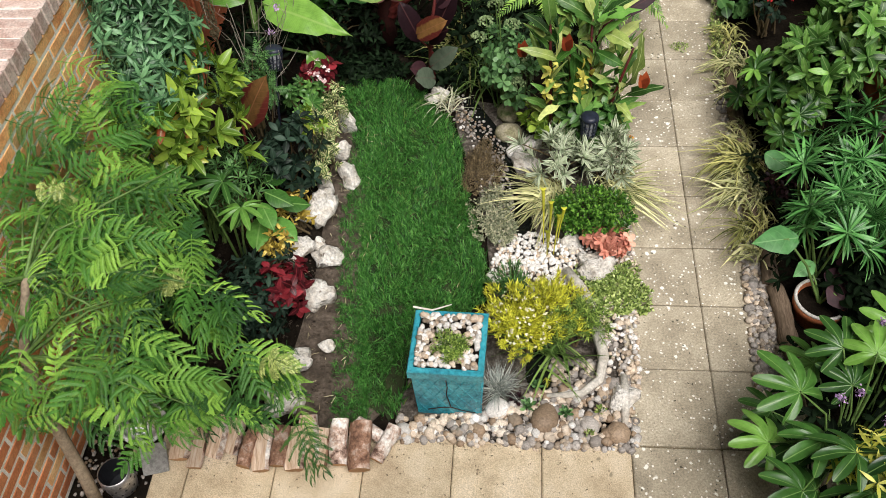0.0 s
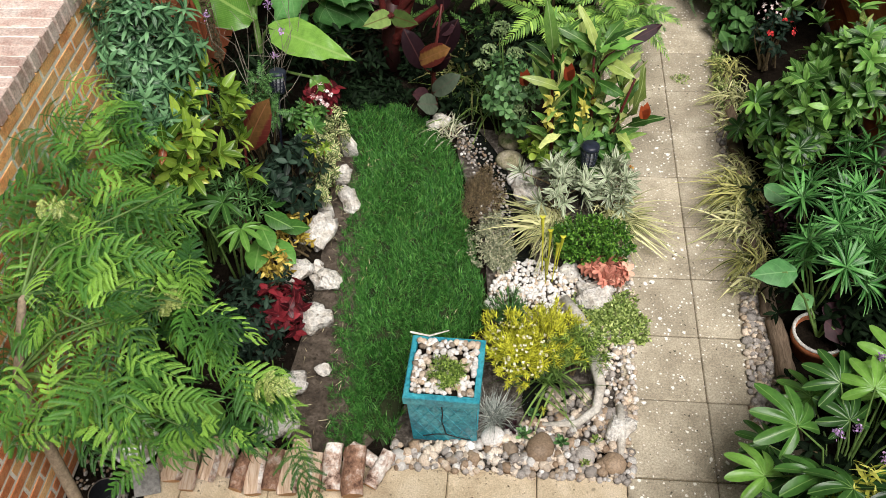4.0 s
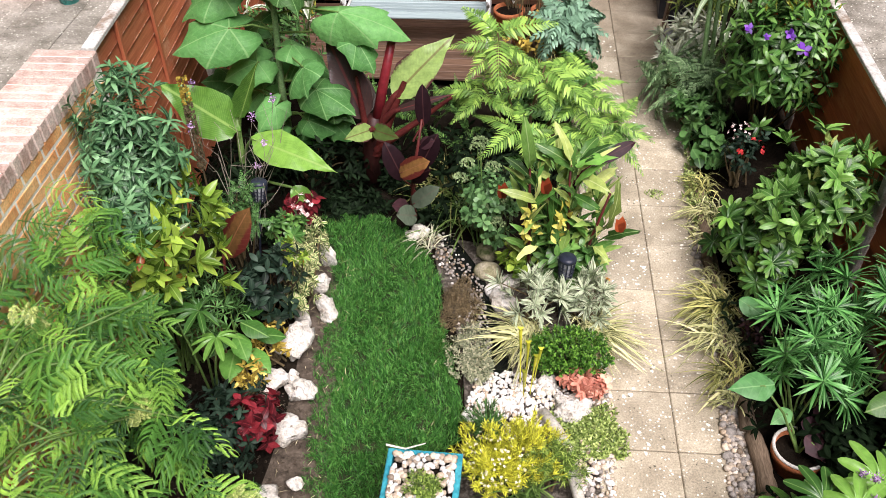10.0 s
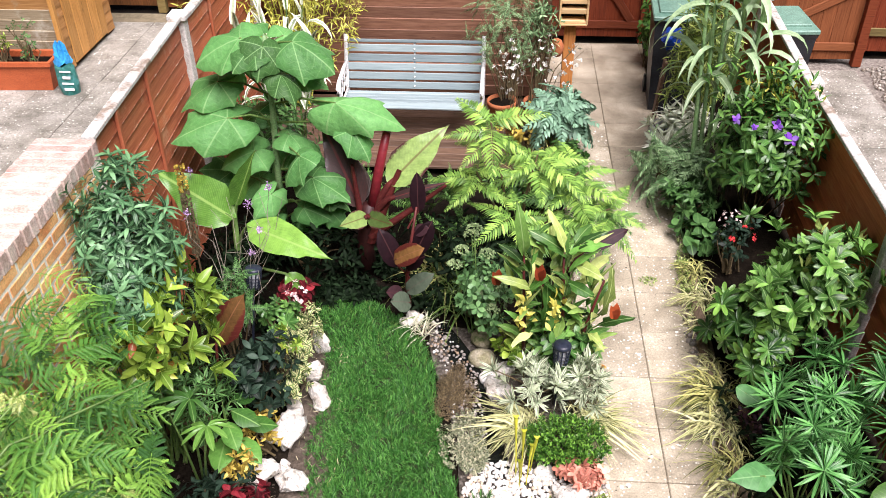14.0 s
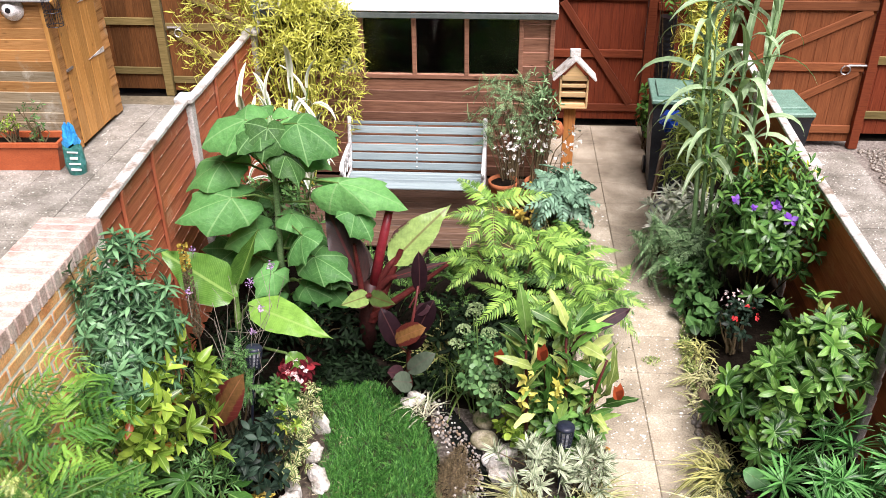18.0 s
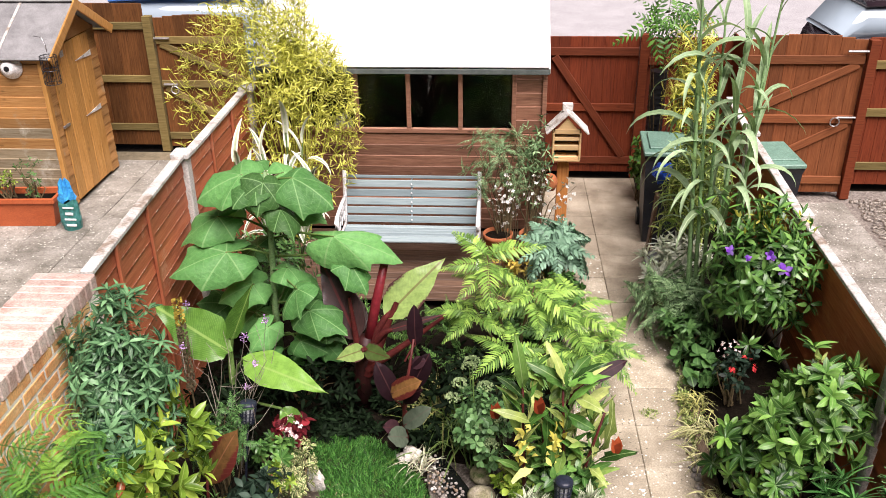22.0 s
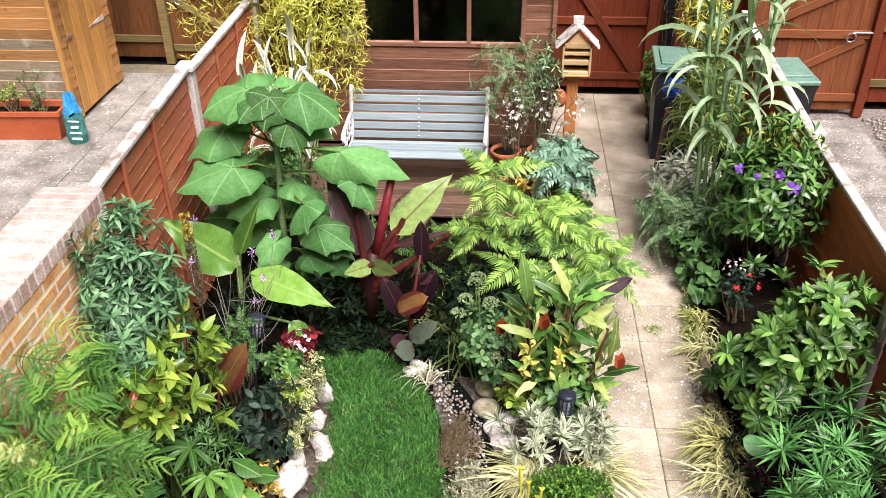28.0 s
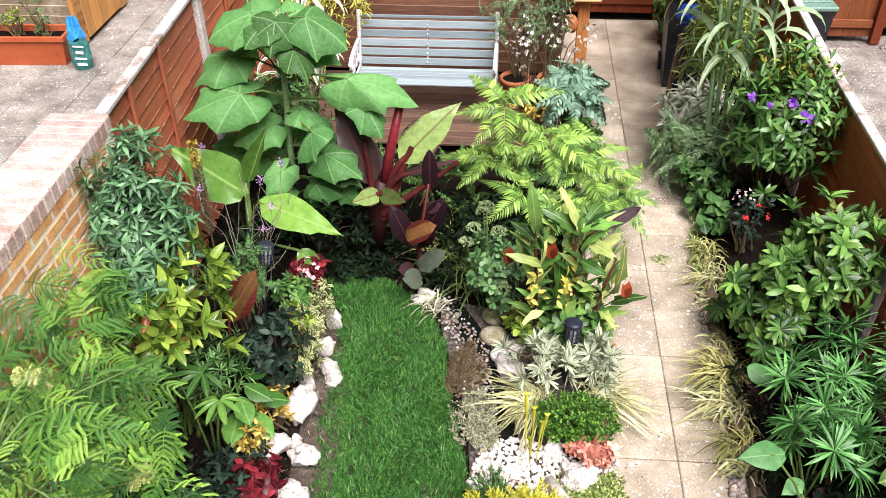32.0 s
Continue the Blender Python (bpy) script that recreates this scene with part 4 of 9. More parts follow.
# ---- plant tools ----
PROFILES = {
    "lance": ((0, 0.12), (0.18, 0.62), (0.42, 1.0), (0.7, 0.7), (1, 0.02)),
    "blade": ((0, 0.7), (0.3, 1.0), (0.65, 0.75), (1, 0.03)),
    "oval": ((0, 0.1), (0.14, 0.62), (0.36, 0.98), (0.6, 0.95), (0.82, 0.58), (1, 0.03)),
    "obovate": ((0, 0.08), (0.25, 0.45), (0.55, 0.92), (0.75, 1.0), (0.92, 0.55), (1, 0.05)),
    "round": ((-0.1, 0.1), (-0.07, 0.5), (0.08, 0.9), (0.3, 1.0), (0.55, 0.92), (0.78, 0.62), (0.93, 0.26), (1, 0.02)),
    "paddle": ((0, 0.06), (0.05, 0.4), (0.14, 0.75), (0.3, 0.97), (0.5, 1.0), (0.68, 0.92), (0.84, 0.68), (0.95, 0.32), (1, 0.03)),
    "banana": ((0, 0.06), (0.05, 0.42), (0.14, 0.8), (0.3, 1.0), (0.45, 0.97), (0.58, 0.84), (0.7, 0.64), (0.81, 0.42), (0.91, 0.2), (1, 0.01)),
    "ribbon": ((0, 0.6), (0.1, 0.9), (0.22, 1.0), (0.36, 0.97), (0.5, 0.88), (0.64, 0.74), (0.77, 0.56), (0.9, 0.32), (1, 0.03)),
    "arrow": ((-0.3, 0.05), (-0.26, 0.34), (-0.1, 0.72), (0.08, 0.98), (0.3, 0.92), (0.6, 0.62), (0.85, 0.26), (1, 0.01)),
    "ellip": ((0, 0.1), (0.12, 0.5), (0.3, 0.88), (0.55, 1.0), (0.78, 0.78), (0.93, 0.38), (1, 0.05)),
    "toothed": ((0, 0.1), (0.12, 0.75), (0.2, 0.66), (0.32, 1.0), (0.4, 0.84), (0.52, 0.95), (0.6, 0.7), (0.72, 0.72), (0.8, 0.42), (0.9, 0.32), (1, 0.02)),
}


def leaf_piece(L, W, kind="lance", fold=0.25, droop=0.25, wave=0.0, curl=0.0, wide=False, seed=0):
    """A leaf along +y with its upper side to +z: folded along the midrib, drooping to the tip."""
    prof = PROFILES[kind]
    us = np.array([-1, -0.55, 0, 0.55, 1]) if wide else np.array([-1.0, 0, 1.0])
    v, uv = [], []
    lo = prof[0][0]
    for k, (s, w) in enumerate(prof):
        for u in us:
            x = u * w * W / 2
            z = fold * abs(x) - droop * L * max(s, 0) ** 2 - curl * W * (u * w) ** 2 + wave * W * math.sin(k * 2.4 + seed + u * 1.3) * abs(u)
            y = L * s * (1 - 0.22 * droop * max(s, 0)) - (0.04 * L * abs(u) if s > 0.5 else 0)
            v.append((x, y, z))
            uv.append((0.5 + u / 2 * max(w, 0.12), (s - lo) / (1 - lo)))
    m, n = len(us), len(prof)
    i = np.arange(n * m).reshape(n, m)
    f = np.stack([i[:-1, :-1].ravel(), i[:-1, 1:].ravel(), i[1:, 1:].ravel(), i[1:, :-1].ravel()], 1)
    return np.array(v), f, np.array(uv)


def frames_of(axis, up, size, at):
    """Matrices that lay +y along axis and +z as near to up as can be."""
    axis = axis / (np.linalg.norm(axis, axis=1, keepdims=True) + 1e-9)
    x = np.cross(axis, up)
    x /= np.linalg.norm(x, axis=1, keepdims=True) + 1e-9
    z = np.cross(x, axis)
    m = np.zeros((len(axis), 4, 4))
    size = np.asarray(size, float).reshape(-1, 1)
    m[:, :3, 0], m[:, :3, 1], m[:, :3, 2], m[:, :3, 3], m[:, 3, 3] = x * size, axis * size, z * size, at, 1
    return m


def scatter(shape, piece, ms):
    """Adds a piece once for every matrix."""
    v, f, uv = piece
    n, k = len(ms), len(v)
    vv = np.einsum("nij,kj->nki", ms[:, :3, :3], v) + ms[:, None, :3, 3]
    if not isinstance(f, np.ndarray):
        f = np.array([q if len(q) == 4 else q + [q[-1]] for q in f])
    ff = (f[None] + (np.arange(n) * k)[:, None, None]).reshape(-1, f.shape[1])
    shape.add((vv.reshape(-1, 3), ff, np.tile(uv if uv is not None else np.full((k, 2), 0.5), (n, 1))))
    return shape


def unit(rng, n, low=-1.0):
    d = rng.normal(size=(n * 4 + 16, 3))
    d /= np.linalg.norm(d, axis=1, keepdims=True)
    return d[d[:, 2] > low][:n]


def around(axis, rng, per, lift, jitter=0.25):
    """Directions of per leaves in a whorl about each axis, lifted towards it."""
    n = len(axis)
    ref = np.where(np.abs(axis[:, 2:3]) < 0.9, np.array([[0, 0, 1.0]]), np.array([[1.0, 0, 0]]))
    u = np.cross(axis, ref)
    u /= np.linalg.norm(u, axis=1, keepdims=True)
    w = np.cross(axis, u)
    a = (np.arange(per)[None] * 2.39996 + rng.uniform(0, 6.28, (n, 1)) + rng.normal(0, jitter, (n, per)))[..., None]
    e = (lift + rng.normal(0, 0.16, (n, per)) + np.linspace(-0.25, 0.35, per)[None])[..., None]
    d = np.cos(e) * (np.cos(a) * u[:, None] + np.sin(a) * w[:, None]) + np.sin(e) * axis[:, None]
    return d.reshape(-1, 3), np.repeat(axis, per, 0)


WOODY = wood("green_brown_stem", (0.05, 0.04, 0.02), (0.12, 0.09, 0.045), (0.2, 0.16, 0.08), 2, 0.8, 0)
GREEN_STEM = mottled("green_stem", ((0.3, (0.07, 0.14, 0.03)), (0.7, (0.16, 0.26, 0.07))), 9, 0.5, 60, 0.1)
GREY_TRUNK = mottled("smooth_grey_bark", ((0.3, (0.2, 0.15, 0.1)), (0.7, (0.36, 0.29, 0.2))), 7, 0.8, 60, 0.2)
PALE_STEM = mottled("pale_dry_stem", ((0.3, (0.2, 0.18, 0.14)), (0.7, (0.36, 0.33, 0.27))), 9, 0.7, 60, 0.1)
# maroon taken down to blackish: the shade at the stem's base is painted in
SHADED_STEM = mottled("shade_blackened_red_stem", ((0.3, (0.02, 0.006, 0.006)), (0.7, (0.06, 0.016, 0.014))), 9, 0.5, 60, 0.1)
REED_CANE = mottled("pale_green_cane", ((0.3, (0.14, 0.27, 0.1)), (0.7, (0.24, 0.38, 0.17))), 6, 0.5, 60, 0.1)
RED_STEM = mottled("red_stem", ((0.3, (0.05, 0.01, 0.01)), (0.7, (0.13, 0.024, 0.02))), 9, 0.45, 60, 0.1)


def shrub(name, label, category, centre, radii, tips, per, piece, mat, lift=0.45, seed=1, inner=0.45, stems=14, low=-0.35, size=(0.75, 1.15), base_z=0.0, stem_mat=None, ragged=0.24, group=""):
    """A bush: whorls of leaves at the ends of twigs spread over an uneven ellipsoid, with stems from the ground."""
    rng = np.random.default_rng(seed)
    c, r = np.array(centre), np.array(radii)
    root = thing(name, label, category, pose(c[0], c[1], base_z), group)
    d = unit(rng, tips, low)
    bumps = 1 + ragged * np.sin(d @ rng.normal(0, 3.2, (3, 3)) + rng.uniform(0, 6, 3)).sum(1) / 1.5
    far = np.where(rng.random(len(d)) < inner, rng.uniform(0.45, 0.85, len(d)), rng.uniform(0.86, 1.05, len(d)))
    at = d * r * (far * bumps)[:, None]
    ax = d / r
    ax = ax / np.linalg.norm(ax, axis=1, keepdims=True) + np.array([0, 0, 0.45]) + rng.normal(0, 0.18, (len(d), 3))
    ax /= np.linalg.norm(ax, axis=1, keepdims=True)
    crown = Shape()
    pieces = piece if isinstance(piece, list) else [piece]
    off = c - np.array([c[0], c[1], base_z])
    for k, pc in enumerate(pieces):
        a_k, at_k = ax[k::len(pieces)], at[k::len(pieces)]
        leaf_d, up = around(a_k, rng, per, lift)
        pos = np.repeat(at_k, per, 0) + off - np.repeat(a_k, per, 0) * (np.tile(np.linspace(0.03, 0, per), len(a_k)))[:, None]
        scatter(crown, pc, frames_of(leaf_d, up + rng.normal(0, 0.15, up.shape), rng.uniform(*size, len(leaf_d)), pos))
    part("crown", crown, mat, root, smooth=True)
    for i in range(min(stems, len(at))):
        p = at[i] + off
        b = np.array([rng.normal(0, 0.03), rng.normal(0, 0.03), 0])
        mid = (p + b) / 2 + np.array([*(rng.normal(0, 0.03, 2)), 0.04])
        part("stem", tube_piece([b, mid, p], [0.009, 0.006, 0.003], 5, False), stem_mat or WOODY, root, smooth=True)
    return root


def tuft(name, label, category, at, blades, L, W, mat, rise=(50, 85), sag=0.75, seed=1, spread=0.04, group="", bias=(0, 0), rows=7, size=(0.6, 1.1)):
    """Arching grass blades from one crown."""
    rng = np.random.default_rng(seed)
    root = thing(name, label, category, pose(*at), group)
    s = np.linspace(0, 1, rows)
    az = rng.uniform(0, 2 * np.pi, blades)
    el = np.radians(rng.uniform(*rise, blades))
    ln = L * rng.uniform(*size, blades)
    hx, hy = np.cos(az) + bias[0], np.sin(az) + bias[1]
    run = np.cos(el)[:, None] * s + 0.45 * sag * s**2
    up = np.sin(el)[:, None] * s - sag * rng.uniform(0.6, 1.25, blades)[:, None] * s**2.2
    base = rng.normal(0, spread, (blades, 2))
    cx = base[:, 0:1] + hx[:, None] * run * ln[:, None]
    cy = base[:, 1:2] + hy[:, None] * run * ln[:, None]
    cz = np.maximum(up * ln[:, None], 0.006 - 0.0 * s)
    w = W / 2 * np.array([np.interp(t, (0, 0.2, 0.6, 1), (0.6, 1, 0.8, 0.05)) for t in s])[None] * rng.uniform(0.7, 1.2, (blades, 1))
    tw = rng.uniform(-0.5, 0.5, (blades, 1))
    sx, sy = -hy[:, None] * w, hx[:, None] * w
    v = np.stack([np.stack([cx - sx, cy - sy, cz - tw * w], -1), np.stack([cx, cy, cz - 0.25 * w], -1), np.stack([cx + sx, cy + sy, cz + tw * w], -1)], 2)
    i = np.arange(rows * 3).reshape(rows, 3)
    f = np.stack([i[:-1, :-1].ravel(), i[:-1, 1:].ravel(), i[1:, 1:].ravel(), i[1:, :-1].ravel()], 1)
    ff = (f[None] + (np.arange(blades) * rows * 3)[:, None, None]).reshape(-1, 4)
    uv = np.tile(np.stack([np.tile([0.0, 0.5, 1.0], rows), np.repeat(s, 3)], 1), (blades, 1))
    tagged(part("grass_blade", Shape().add((v.reshape(-1, 3), ff, uv)), mat, root, smooth=True), kind="stuff")
    return root


def frond_piece(L, pairs, leaf_l, leaf_w, kind="lance", droop=0.3, angle=62, taper=(0.55, 1.0, 0.35), seed=0, stalk=0.12, fold=0.2, rachis=0.0025, terminal=True):
    """A feathered leaf along +y."""
    rng = np.random.default_rng(seed)
    sh = Shape()
    s = np.linspace(0, 1, 8)
    mid = np.stack([0 * s, L * s * (1 - 0.15 * droop * s), -droop * L * s**2], 1)
    v, f, uv = tube_piece(mid, np.linspace(rachis, rachis * 0.5, 8), 4, False)
    sh.add((v, np.array(f), uv))
    t = np.linspace(stalk, 0.97, pairs)
    k = np.interp(t, (0, 0.35, 1), taper)
    at = np.stack([0 * t, L * t * (1 - 0.15 * droop * t), -droop * L * t**2], 1)
    along = np.stack([0 * t, np.ones(pairs), -2 * droop * t], 1)
    pc = leaf_piece(leaf_l, leaf_w, kind, fold, 0.25)
    for side in (-1, 1):
        a = np.radians(angle * np.interp(t, (0, 1), (1.1, 0.6)) + rng.normal(0, 4, pairs))[:, None]
        d = np.cos(a) * along + np.sin(a) * np.array([[side, 0, 0.05]])
        scatter(sh, pc, frames_of(d, np.tile([0, 0.1, 1.0], (pairs, 1)) + rng.normal(0, 0.12, (pairs, 3)), k * rng.uniform(0.9, 1.1, pairs), at))
    if terminal:
        scatter(sh, pc, frames_of(along[-1:], np.array([[0, 0, 1.0]]), k[-1:], at[-1:]))
    v, uv = np.concatenate(sh.v), np.concatenate(sh.uv)
    return v, np.concatenate(sh.f), uv


def silk_piece(L, pairs, pin_l, leaflets, droop=0.35, seed=0):
    """A twice-feathered silk-tree leaf: close combs of tiny blunt leaflets on every rib."""
    rng = np.random.default_rng(seed)
    t = np.linspace(0.03, 1.0, leaflets)
    at = np.stack([0 * t, pin_l * t * (1 - 0.16 * t), -0.55 * pin_l * t**2], 1)
    w = 0.4 * pin_l / leaflets
    q = (np.array([(-w, 0, 0), (w, 0, 0), (w * 0.8, 1, -0.001), (-w * 0.4, 1.04, -0.001)]), np.array([[0, 1, 2, 3]]), np.array([(0.2, 0.0), (0.8, 0.0), (0.8, 1.0), (0.2, 1.0)]))
    pin = Shape()
    ln = 0.0138 * np.interp(t, (0, 0.15, 0.7, 1), (0.75, 1.0, 0.95, 0.65))
    for side in (-1, 1):
        d = np.stack([side * np.ones(leaflets), 0.4 * np.ones(leaflets), -0.3 + 0 * t], 1)
        ms = frames_of(d, np.tile([0, 0.05, 1.0], (leaflets, 1)), np.ones(leaflets), at)
        ms[:, :3, 1] *= ln[:, None]
        scatter(pin, q, ms)
    pin = (np.concatenate(pin.v), np.concatenate(pin.f), np.concatenate(pin.uv))
    sh = Shape()
    s = np.linspace(0, 1, 8)
    mid = np.stack([0 * s, L * s * (1 - 0.15 * droop * s), -droop * L * s**2], 1)
    v, f, uv = tube_piece(mid, np.linspace(0.0028, 0.0014, 8), 4, False)
    sh.add((v, np.array(f), uv))
    t = np.linspace(0.14, 0.98, pairs)
    k = np.interp(t, (0, 0.4, 1), (0.62, 1.0, 0.62)) * rng.uniform(0.93, 1.06, pairs)
    at = np.stack([0 * t, L * t * (1 - 0.15 * droop * t), -droop * L * t**2], 1)
    along = np.stack([0 * t, np.ones(pairs), -2 * droop * t], 1)
    for side in (-1, 1):
        a = np.radians(np.interp(t, (0, 1), (74, 46)) + rng.normal(0, 4, pairs))[:, None]
        d = np.cos(a) * along + np.sin(a) * np.array([[side, 0, 0.0]]) + np.array([[0, 0, 0.26]]) + rng.normal(0, 0.07, (pairs, 3))
        scatter(sh, pin, frames_of(d, np.tile([0.25 * side, 0.0, 1.0], (pairs, 1)) + rng.normal(0, 0.12, (pairs, 3)), k, at))
    return np.concatenate(sh.v), np.concatenate(sh.f), np.concatenate(sh.uv)


def lobed_piece(R, lobes=7, width=0.3, spread=115, droop=0.2, kind="toothed"):
    """A hand-shaped leaf: lobes from the stalk's end, joined at the heart, the middle one along +y."""
    sh = Shape()
    for k in range(lobes):
        a = radians(-spread + 2 * spread * k / (lobes - 1))
        ln = R * (1 - 0.38 * (abs(k - (lobes - 1) / 2) / ((lobes - 1) / 2)) ** 1.6)
        v, f, uv = leaf_piece(ln, R * width * (0.8 + 0.25 * ln / R), kind, 0.18, droop)
        rot = np.array([[math.cos(a), math.sin(a), 0], [-math.sin(a), math.cos(a), 0], [0, 0, 1]])
        sh.add((v @ rot.T + np.array([0, 0, 0.0012 * (k % 3)]), f, uv))
    heart = leaf_piece(R * 0.62, R * 0.72, "round", 0.1, droop, wide=True)
    sh.add((heart[0] + np.array([0, -R * 0.08, -0.002]), heart[1], heart[2]))
    return np.concatenate(sh.v), np.concatenate(sh.f), np.concatenate(sh.uv)


def fan_leaf(R, lobes=8, spread=140, sinus=0.42, droop=0.3, samples=8, seed=0, full=1.5):
    """A webbed hand-shaped leaf about its stalk's end, the middle lobe along +y, every lobe folded at its rib."""
    rng = np.random.default_rng(seed)
    rings = (0.03, 0.25, 0.5, 0.72, 0.9, 1.0)
    half = spread / lobes
    cols = []
    for k in range(lobes):
        c = -spread + (2 * k + 1) * half
        ln = R * (1 - 0.34 * (abs(c) / spread) ** 1.5) * rng.uniform(0.93, 1.05)
        for j in range(samples + (1 if k == lobes - 1 else 0)):
            w = -1 + 2 * j / samples
            r = ln * (sinus + (1 - sinus) * (1 - abs(w) ** full) ** 1.05)
            cols.append((radians(c + w * half), r, abs(w)))
    v, uv = [], []
    for q in rings:
        for a, r, w in cols:
            p = q * r
            lean = 1 - 0.25 * w * (q - 0.5) * 0.2
            v.append((math.sin(a) * p * lean, math.cos(a) * p * lean, 0.09 * R * w * q - droop * R * (p / R) ** 2 + 0.012 * R * math.sin(a * 9 + q * 5 + seed)))
            uv.append((0.5 + 0.5 * w * min(1, q * 1.5), q))
    n = len(cols)
    i = np.arange(len(rings) * n).reshape(len(rings), n)
    f = np.stack([i[:-1, :-1].ravel(), i[:-1, 1:].ravel(), i[1:, 1:].ravel(), i[1:, :-1].ravel()], 1)[:, ::-1]
    return np.array(v), f, np.array(uv)


def arch_leaf(L, W, rise, fall, kind="ribbon", twist=0.0):
    """A strap leaf that leaves its stem at one angle and bends over to another, along +y."""
    prof = PROFILES[kind]
    ss = np.array([q[0] for q in prof])
    e = np.radians(rise + (fall - rise) * ss**1.15)
    st = np.diff(ss, prepend=0) * L
    y, z = np.cumsum(np.cos(e) * st), np.cumsum(np.sin(e) * st)
    v, uv = [], []
    for k, (q, w) in enumerate(prof):
        tw = twist * q
        for u in (-1, 0, 1):
            x = u * w * W / 2
            v.append((x * math.cos(tw), y[k] - math.sin(e[k]) * 0.3 * abs(x), z[k] + math.cos(e[k]) * 0.35 * abs(x) + x * math.sin(tw)))
            uv.append((0.5 + u / 2, q))
    i = np.arange(len(prof) * 3).reshape(-1, 3)
    f = np.stack([i[:-1, :-1].ravel(), i[:-1, 1:].ravel(), i[1:, 1:].ravel(), i[1:, :-1].ravel()], 1)
    return np.array(v), f, np.array(uv)


def palm_leaf(R, wide=1.0, droop=0.25, wave=0.03, seed=0):
    """A broad five-pointed leaf about its stalk's end: the middle point along +y, veins raised, rim drooping."""
    keys = (0, 14, 27, 40, 50, 60, 76, 90, 101, 115, 140, 160, 172, 180)
    rim = (1.0, 0.86, 0.79, 0.81, 0.88, 0.78, 0.7, 0.71, 0.76, 0.67, 0.61, 0.5, 0.29, 0.1)
    off = (0, 0.25, 0.5, 0.2, 0, 0.2, 0.5, 0.2, 0, 0.25, 0.5, 0.5, 0.5, 0.5)
    a = np.concatenate([-np.array(keys[:0:-1], float), np.array(keys, float)])
    rr = np.interp(np.abs(a), keys, rim) * (1 + 0.04 * np.sin(a * 0.31 + seed * 2.1))
    u = 0.5 + np.interp(np.abs(a), keys, off)
    v, uv = [], []
    rings = (0.02, 0.25, 0.5, 0.75, 0.92, 1.0)
    for q in rings:
        for ang, r, w in zip(a, rr, u):
            t, rad = radians(ang), q * r * R
            z = -droop * R * (q * r) ** 2 - 0.055 * R * q * (w - 0.5) * 2 + wave * R * q * math.sin(ang * 0.065 + seed) - (0.04 * R if q > 0.95 else 0)
            v.append((math.sin(t) * rad * wide, math.cos(t) * rad, z))
            uv.append((0.5 + (w - 0.5) * min(1, q * 1.6), q))
    n = len(a)
    i = np.arange(len(rings) * n).reshape(len(rings), n)
    f = np.stack([i[:-1, :-1].ravel(), i[:-1, 1:].ravel(), i[1:, 1:].ravel(), i[1:, :-1].ravel()], 1)[:, ::-1]
    return np.array(v), f, np.array(uv)


def big_leaf(parent, mat, base, tip, width, kind="paddle", stalk_from=None, stalk_mat=None, facing=(0.1, -0.75, 0.75), fold=0.2, droop=0.16, wave=0.03, curl=0.15, name="leaf", stalk_r=0.007, label="", seed=0):
    """One large leaf from its base to its tip, with its stalk, as parts."""
    base, tip = np.array(base, float), np.array(tip, float)
    d = tip - base
    L = np.linalg.norm(d)
    m = frames_of(d[None] + np.array([[0, 0, droop * L * 0.6]]), np.array([facing]), [1.0], base)[0]
    piece = leaf_piece(L * (1 + 0.2 * droop), width, kind, fold, droop, wave, curl, True, seed)
    ob = part(name, piece, mat, parent, label, Matrix(m.tolist()), True)
    if stalk_from is not None:
        a = np.array(stalk_from, float)
        mid = (a + base) / 2 + np.array([0, 0, 0.12 * np.linalg.norm(base - a)])
        part("stalk", tube_piece([a, mid, base, base + d * 0.12], [stalk_r * 1.3, stalk_r, stalk_r * 0.8, stalk_r * 0.5], 6, False), stalk_mat or GREEN_STEM, parent, smooth=True)
    return ob


def sprinkle(name, parent, mat, centre, radii, count, size, seed, low=-0.1, label="", petals=5):
    """Small open flowers over a crown."""
    rng = np.random.default_rng(seed)
    d = unit(rng, count, low)
    at = np.array(centre) + d * np.array(radii) * rng.uniform(0.85, 1.08, (len(d), 1))
    sh = Shape()
    ax = d + np.array([0, 0, 0.6])
    dirs, up = around(ax / np.linalg.norm(ax, axis=1, keepdims=True), rng, petals, 0.15)
    scatter(sh, leaf_piece(size, size * 0.75, "obovate", 0.1, 0.1), frames_of(dirs, up, rng.uniform(0.7, 1.15, len(dirs)), np.repeat(at, petals, 0)))
    return tagged(part(name, sh, mat, parent, label, smooth=True), kind="stuff")


# ---- foliage colours ----
LP = leaf_paint
BLUE_GREEN = LP("blue_green_leaf", (0.035, 0.12, 0.05), (0.075, 0.21, 0.085), (0.16, 0.34, 0.155), 0.42, (0.18, 0.31, 0.15), 0.1, spec=0.22)
LIME_GLOSS = LP("lime_glossy_leaf", (0.07, 0.17, 0.012), (0.17, 0.31, 0.026), (0.36, 0.5, 0.055), 0.3, (0.3, 0.42, 0.1), 0.06, blush=(0.3, 0.07, 0.02), blush_from=0.93, spec=0.25)
BLACK_GREEN = LP("blackish_green_leaf", (0.006, 0.017, 0.01), (0.012, 0.03, 0.019), (0.03, 0.06, 0.04), 0.55, (0.05, 0.085, 0.05), 0.06, spec=0.12, through_light=0.04)
# near-black leaves: the shade between plants is put into their colour
PAINTED_SHADE = LP("deep_shade_leaf", (0.003, 0.008, 0.003), (0.005, 0.012, 0.005), (0.011, 0.024, 0.01), 0.7, (0.02, 0.035, 0.015), 0.06, spec=0.03, through_light=0.03)
